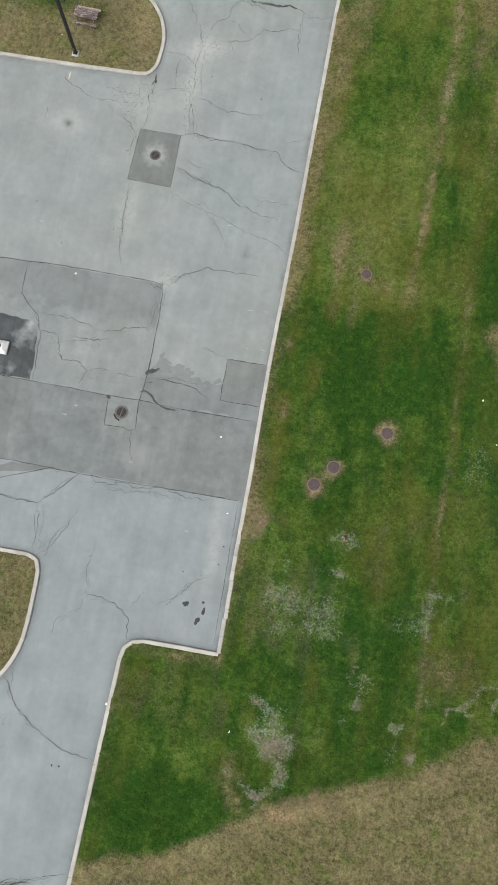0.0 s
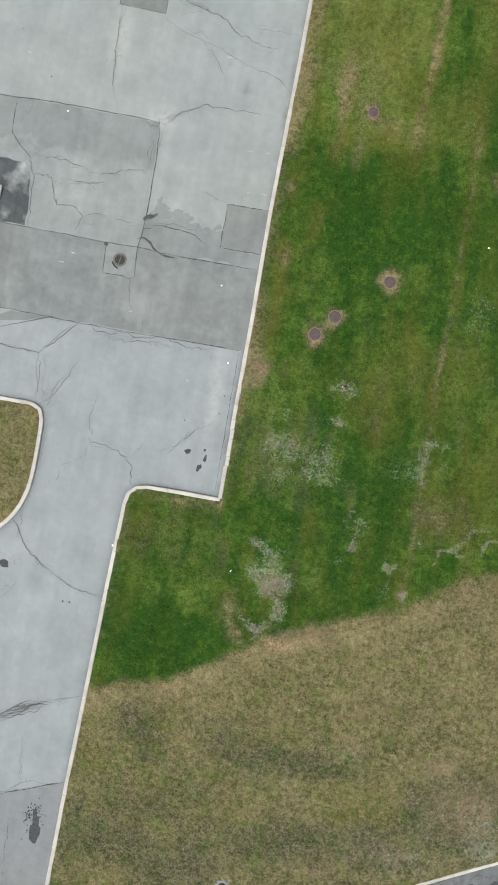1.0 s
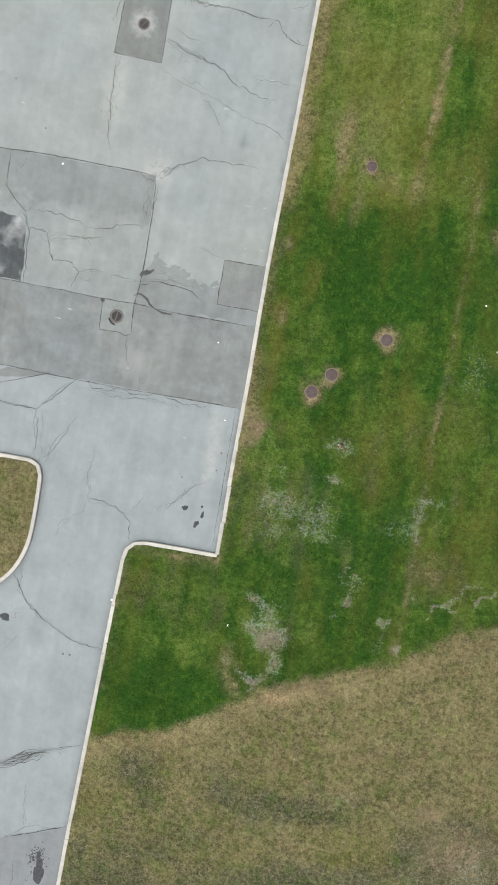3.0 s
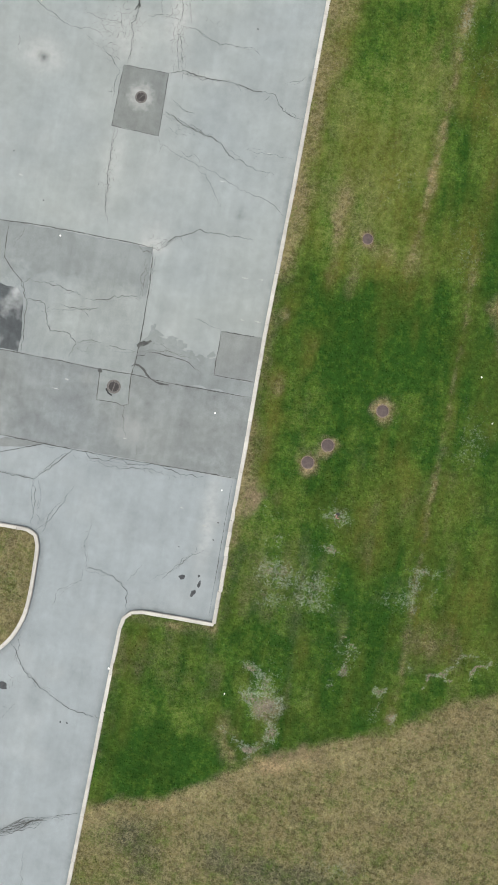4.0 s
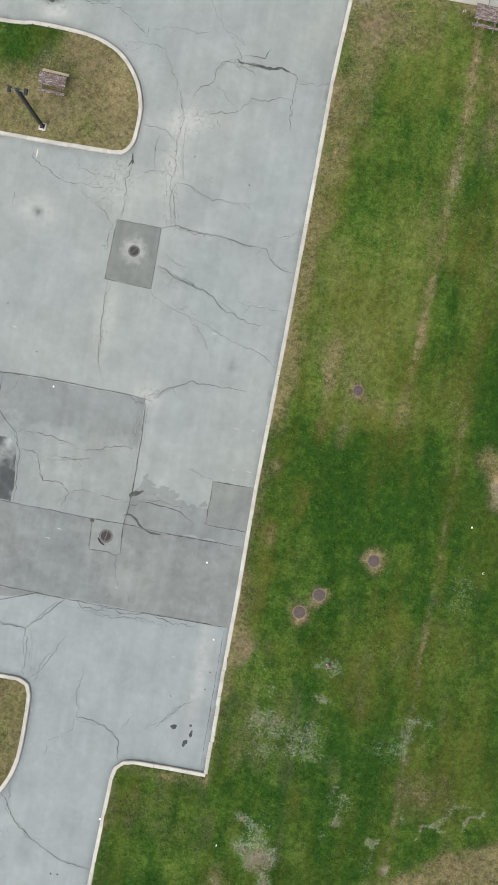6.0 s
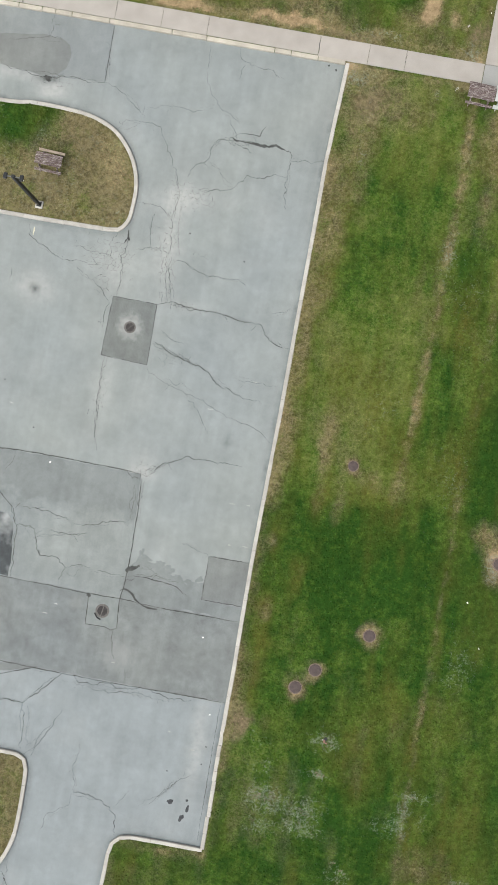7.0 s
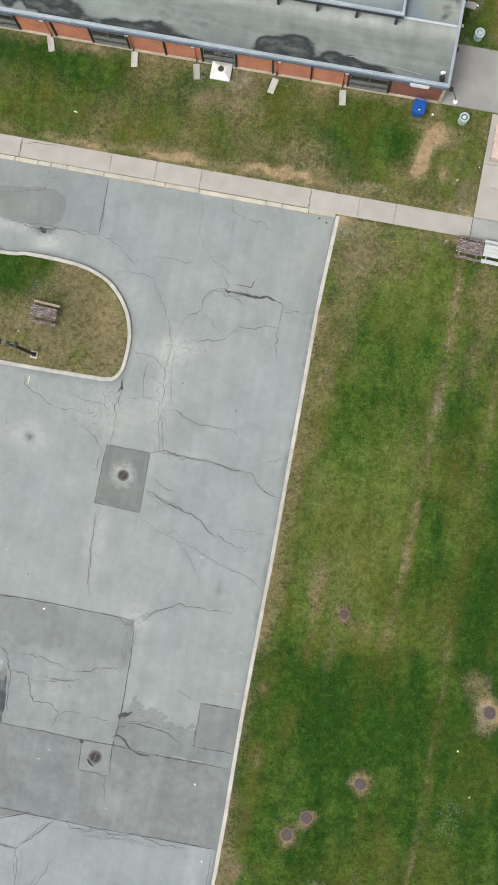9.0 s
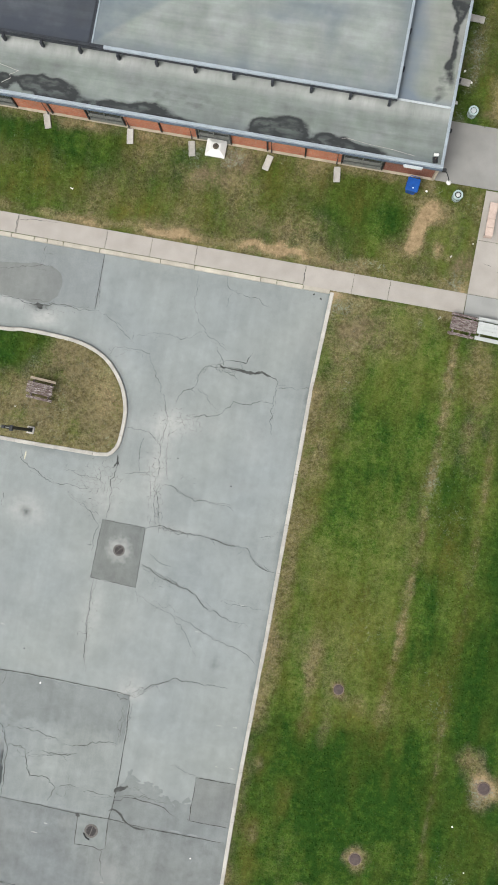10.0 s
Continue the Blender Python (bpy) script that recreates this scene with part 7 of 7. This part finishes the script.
# ---- picnic tables ----
def picnic_table(x, y, z, turn, wood, top_wood, north_wood, label, length=1.85, planks=5, plank=0.14, gap=0.018):
    t = thing("picnic_table", x, y, z, turn, label, "picnic table", "picnic tables")
    span = planks * plank + (planks - 1) * gap
    for k in range(planks):
        wob = random.uniform(-0.02, 0.02)
        part("top_plank", box(length + wob, plank, 0.045, (wob, -span / 2 + plank / 2 + k * (plank + gap), 0.72 + random.uniform(-0.004, 0.004)), 0.008), top_wood, t)
    for s in (-1, 1):
        m = north_wood if s > 0 else wood
        part("bench_plank", box(length * random.uniform(0.99, 1.02), 0.16 if wood is WOOD else 0.235, 0.045, (0, s * 0.60, 0.43), 0.01), m, t, "pale bleached bench board" if m is WOOD_PALE else "")
    for sx in (-1, 1):
        ex = sx * (length / 2 - 0.3)
        part("cross_beam", box(0.045, 1.34, 0.09, (ex, 0, 0.34), 0.006), wood, t)
        part("top_beam", box(0.045, span - 0.04, 0.09, (ex, 0, 0.628), 0.006), wood, t)
        for sy in (-1, 1):
            leg = box(0.045, 0.10, 0.78, (0, 0, -0.02), 0.006)
            bmesh.ops.rotate(leg, verts=leg.verts[:], cent=(0, 0, 0), matrix=Matrix.Rotation(sy * radians(24), 3, "X"))
            part("leg", leg, wood, t).location = (ex + 0.047 * sx, sy * 0.60, 0.0)
    return t


picnic_table(-16.78, -9.42, GRASS, -3, WOOD, WOOD, WOOD_PALE, "weathered brown wooden picnic table with one bleached seat", 1.66, 5, 0.125, 0.02)
picnic_table(8.25, -0.82, GRASS, -3, WOOD, WOOD, WOOD, "dark weathered wooden picnic table beside the pavement", 1.62)
picnic_table(10.15, -0.84, GRASS, -2, WHITE_METAL, WHITE_METAL, WHITE_METAL, "white metal picnic table beside the pavement", 2.1, 3, 0.24, 0.008)

# ---- lamp post on the island ----
post = thing("lamp_post", -17.06, -12.04, GRASS, 0, "black square lamp post with two lamp heads on a concrete foot", "lamp post")
part("foot", box(0.46, 0.46, 0.12, (0, 0, -0.02), 0.03), BLOCK, post, "square concrete foot")
part("base_plate", box(0.28, 0.28, 0.03, (0, 0, 0.10), 0.005), STEEL, post)
bm = bmesh.new()
box(0.18, 0.18, 5.15, (0, 0, 0.12), 0.012, bm)
part("shaft", bm, STEEL, post)
part("hatch", box(0.08, 0.012, 0.16, (0, -0.086, 0.5)), FRAME, post)
part("cap", box(0.19, 0.19, 0.03, (0, 0, 5.27), 0.01), STEEL, post)
part("crossbar", box(0.78, 0.06, 0.06, (0, 0, 5.17), 0.008), FRAME, post)
for s in (-1, 1):
    head = part("lamp_head", box(0.20, 0.34, 0.15, (s * 0.46, 0.0, 5.12), 0.03), STEEL, post)
    part("lens", box(0.15, 0.26, 0.02, (s * 0.46, 0.0, 5.10)), GREY_LID, head)
    part("knuckle", box(0.06, 0.09, 0.09, (s * 0.34, 0.0, 5.15), 0.012), FRAME, head)

# ---- manholes and lids ----
def manhole(x, y, r, slots, turn, label):
    m = thing("manhole", x, y, 0.016, turn, label, "manhole cover", "iron manholes")
    part("rim", lathe([(r * 0.76, 0.0), (r * 0.76, 0.014), (r, 0.014), (r * 1.02, 0.0)], 36), IRON_RIM, m, "rusty iron rim")
    part("cover", disc(r * 0.74, r * 0.74, 0.0, 0.008, 36), IRON, m)
    if slots:
        part("bar", box(0.05, r * 1.44, 0.012, (0, 0, 0.006), 0.003), IRON_RIM, m)
        # Black strips laid on the cover stand for the shade in its open slots.
        for s in (-1, 1):
            for k in range(4):
                part("bar", box(r * 0.45, 0.018, 0.010, (s * r * 0.33, -r * 0.42 + k * r * 0.28, 0.006)), BLACK, m)
    else:
        part("bar", box(0.035, r * 1.3, 0.012, (0, 0, 0.006), 0.003), IRON_RIM, m)
        part("bar", box(r * 0.6, 0.03, 0.012, (-r * 0.3, 0.1, 0.006), 0.003), IRON_RIM, m)


manhole(-8.62, -35.91, 0.42, True, -10, "round iron drain grate with a rusty rim in a concrete square")
manhole(-10.18, -18.44, 0.36, False, -42, "round iron manhole cover in dark coarse asphalt")
debris = part("leaf_litter", tube([(-9.07, -36.11, 0.03), (-8.88, -36.36, 0.035), (-8.64, -36.46, 0.03)], 0.045), BLACK)
tagged(debris, "dark clump of wet leaves beside the drain grate", "leaf litter")
lawn_manhole = thing("manhole", 4.57, -71.79, GRASS - 0.05, 8, "dark rusty manhole cover in a broken concrete collar on grass", "manhole cover", "iron manholes")
chip = random.Random(77)
bm = lathe([(0.26, 0.02), (0.27, 0.085), (0.38, 0.09), (0.5, 0.06), (0.55, 0.0)], 30)
for v in bm.verts:
    if v.co.xy.length > 0.4:
        v.co.xy *= chip.uniform(0.62, 1.15)
part("collar", bm, DRAIN_CONCRETE, lawn_manhole, "pale crumbling concrete collar")
part("cover", disc(0.29, 0.28, 0.03, 0.105, 30), RUST_DARK, lawn_manhole, "dark rusted cover")
part("bar", box(0.46, 0.045, 0.014, (0, 0, 0.104), 0.003), BLOCK, lawn_manhole, "pale flat bar")
for x, y, r, ring in LIDS:
    t = thing("access_lid", x, y, GRASS - 0.03, random.uniform(0, 90), "round purple-brown access lid in a ring of dry grass", "access lid", "round lids in the lawn")
    part("collar", lathe([(r * 0.9, 0.0), (r * 0.9, 0.05), (r * 1.08, 0.045), (r * 1.14, 0.0)], 36), LID_RIM, t)
    bm = lathe([(0.001, 0.085), (r * 0.5, 0.08), (r * 0.86, 0.065), (r * 0.93, 0.05), (r * 0.93, 0.0)], 36)
    part("lid", bm, LID, t)
    for k in range(4):
        a = math.pi / 4 + k * math.pi / 2
        part("bolt", disc(0.018, 0.015, 0.06, 0.078, 8), STEEL, t).location = (r * 0.8 * math.cos(a), r * 0.8 * math.sin(a), 0.0)

# ---- litter and small things ----
def scrap(x, y, sx, sy, turn, z, label="scrap of white paper on the grass", m=PAPER, name="litter"):
    bm = bmesh.new()
    bmesh.ops.create_grid(bm, x_segments=3, y_segments=3, size=0.5)
    rng = random.Random(int(x * 100 + y * 17))
    for v in bm.verts:
        v.co = Vector((v.co.x * sx, v.co.y * sy, rng.uniform(0.0, 0.05)))
    bmesh.ops.solidify(bm, geom=bm.faces[:], thickness=0.008)
    ob = part(name, bm, m)
    ob.matrix_basis = pose(x, y, z, 0, 0, turn)
    tagged(ob, label, "litter")


scrap(-13.49, -27.51, 0.08, 0.1, -25, 0.02, "scrap of white paper on the asphalt")
scrap(-2.23, -36.34, 0.09, 0.08, 10, 0.02, "scrap of white paper on the asphalt")
scrap(-0.95, -40.9, 0.08, 0.08, 10, 0.02, "scrap of white paper on the asphalt")
scrap(13.2, -31.19, 0.09, 0.1, 30, GRASS)
scrap(14.4, -33.8, 0.10, 0.10, 10, GRASS)
scrap(-17.4, 3.47, 0.22, 0.06, -14, GRASS, "white strip of litter on the grass")
scrap(-18.32, -10.75, 0.07, 0.08, 0, GRASS)
scrap(4.62, 7.15, 0.13, 0.12, 0, GRASS)
scrap(5.63, 15.0, 0.14, 0.14, 0, GRASS)
scrap(6.12, 14.36, 0.16, 0.13, 0, GRASS)
scrap(5.46, 12.95, 0.14, 0.2, 0, GRASS)
scrap(1.55, -53.2, 0.06, 0.13, -20, GRASS)
scrap(-5.75, -53.05, 0.10, 0.12, 0, 0.02, "scrap of white paper by the kerb")
scrap(8.05, 4.4, 0.06, 0.06, 0, GRASS)
scrap(6.85, 3.4, 0.2, 0.15, 40, GRASS - 0.02, "crumpled grey litter sunk in the grass", BLOCK)
scrap(6.8, -0.55, 0.32, 0.28, 20, GRASS - 0.03, "crumbled pale concrete beside the table", BLOCK)
marker = thing("broken_marker", 6.21, -41.13, GRASS, 0, "broken red and white plastic marker in bare soil", "marker")
part("shard", box(0.09, 0.18, 0.05, (0, 0, 0.0), 0.01), RED, marker)
part("shard", box(0.15, 0.07, 0.06, (0.12, -0.1, 0.0), 0.01), RED, marker)
part("shard", box(0.06, 0.08, 0.05, (-0.10, 0.08, 0.0), 0.01), BLOCK, marker)
part("stump", disc(0.05, 0.04, 0.0, 0.10, 10), RED, marker)
# A black disc whose colour holds the shade inside a small hollow.
part("hole", disc(0.13, 0.11, -0.02, 0.035, 14), BLACK, marker, "black disc in place of a shaded hollow").location = (0.06, 0.12, 0.0)

# ---- grass blades over the turf ----
rng = np.random.RandomState(7)
COUNT = 230000
bx, by = rng.uniform(-22.0, 22.0, COUNT), rng.uniform(-76.0, 22.0, COUNT)
ok = ~paved(bx, by) & ~((bx < 5.1) & (by > 7.9)) & ~((by > -0.25) & (by < 1.32) & (bx < 13.8)) & ~((bx > 8.15) & (by > -0.2) & (by < 8)) & ~((bx > 4.9) & (by > 7.9) & (by < 11.8))
for edge_line in (EAST_KERB, NOTCH, ROAD_KERB, ISLAND_NORTH, ISLAND_SOUTH, [(7.0, -73.92), (20.4, -67.14), (40.0, -57.2)]):
    for (x0, y0), (x1, y1) in zip(edge_line, edge_line[1:]):
        d2 = (x1 - x0) ** 2 + (y1 - y0) ** 2 + 1e-9
        u = np.clip(((bx - x0) * (x1 - x0) + (by - y0) * (y1 - y0)) / d2, 0, 1)
        ok &= np.hypot(bx - x0 - u * (x1 - x0), by - y0 - u * (y1 - y0)) > 0.16
for x, y, r, ring in LIDS:
    ok &= np.hypot(bx - x, by - y) > r * 1.15
bx, by = bx[ok], by[ok]
ch, veil = turf_channels(bx, by)
keep = rng.rand(len(bx)) > ch[:, 1] * 1.3
bx, by, ch, veil = bx[keep], by[keep], ch[keep], veil[keep]
n = len(bx)
a = rng.uniform(0, 2 * np.pi, n)
size = rng.uniform(0.035, 0.085, n) * (1 + 0.5 * ch[:, 2])
lean = rng.uniform(0.3, 1.0, n) * size
base = np.stack([bx, by, np.full(n, GRASS - 0.02)], -1)
side = np.stack([np.cos(a), np.sin(a), np.zeros(n)], -1) * (size * 0.5)[:, None]
fore = np.stack([-np.sin(a), np.cos(a), np.zeros(n)], -1)
tip = base + fore * (lean * 1.6)[:, None] + np.array([0, 0, 1.0]) * (size * 0.28 + 0.025)[:, None]
midl = base + fore * (lean * 0.6)[:, None] + np.array([0, 0, 1.0]) * (size * 0.30 + 0.025)[:, None]
co = np.stack([base - side * 0.6, base + side * 0.6, midl + side, tip, midl - side], 1).reshape(-1, 3)
me = bpy.data.meshes.new("grass_blades")
me.vertices.add(n * 5)
me.vertices.foreach_set("co", co.ravel())
idx = (np.arange(n) * 5)[:, None]
loops = np.concatenate([idx + np.array([[0, 1, 2, 4]]), idx + np.array([[4, 2, 3]])], 1).ravel()
me.loops.add(len(loops))
me.loops.foreach_set("vertex_index", loops)
me.polygons.add(2 * n)
me.polygons.foreach_set("loop_start", (np.arange(n)[:, None] * 7 + np.array([[0, 4]])).ravel())
add_channel(me, "turf", np.repeat(ch, 5, 0))
add_channel(me, "veil", np.repeat(veil, 5, 0))
me.update()
me.materials.append(BLADES)
tagged(new("grass_blades", me), "short uneven grass blades, green and straw", "grass", kind="stuff")
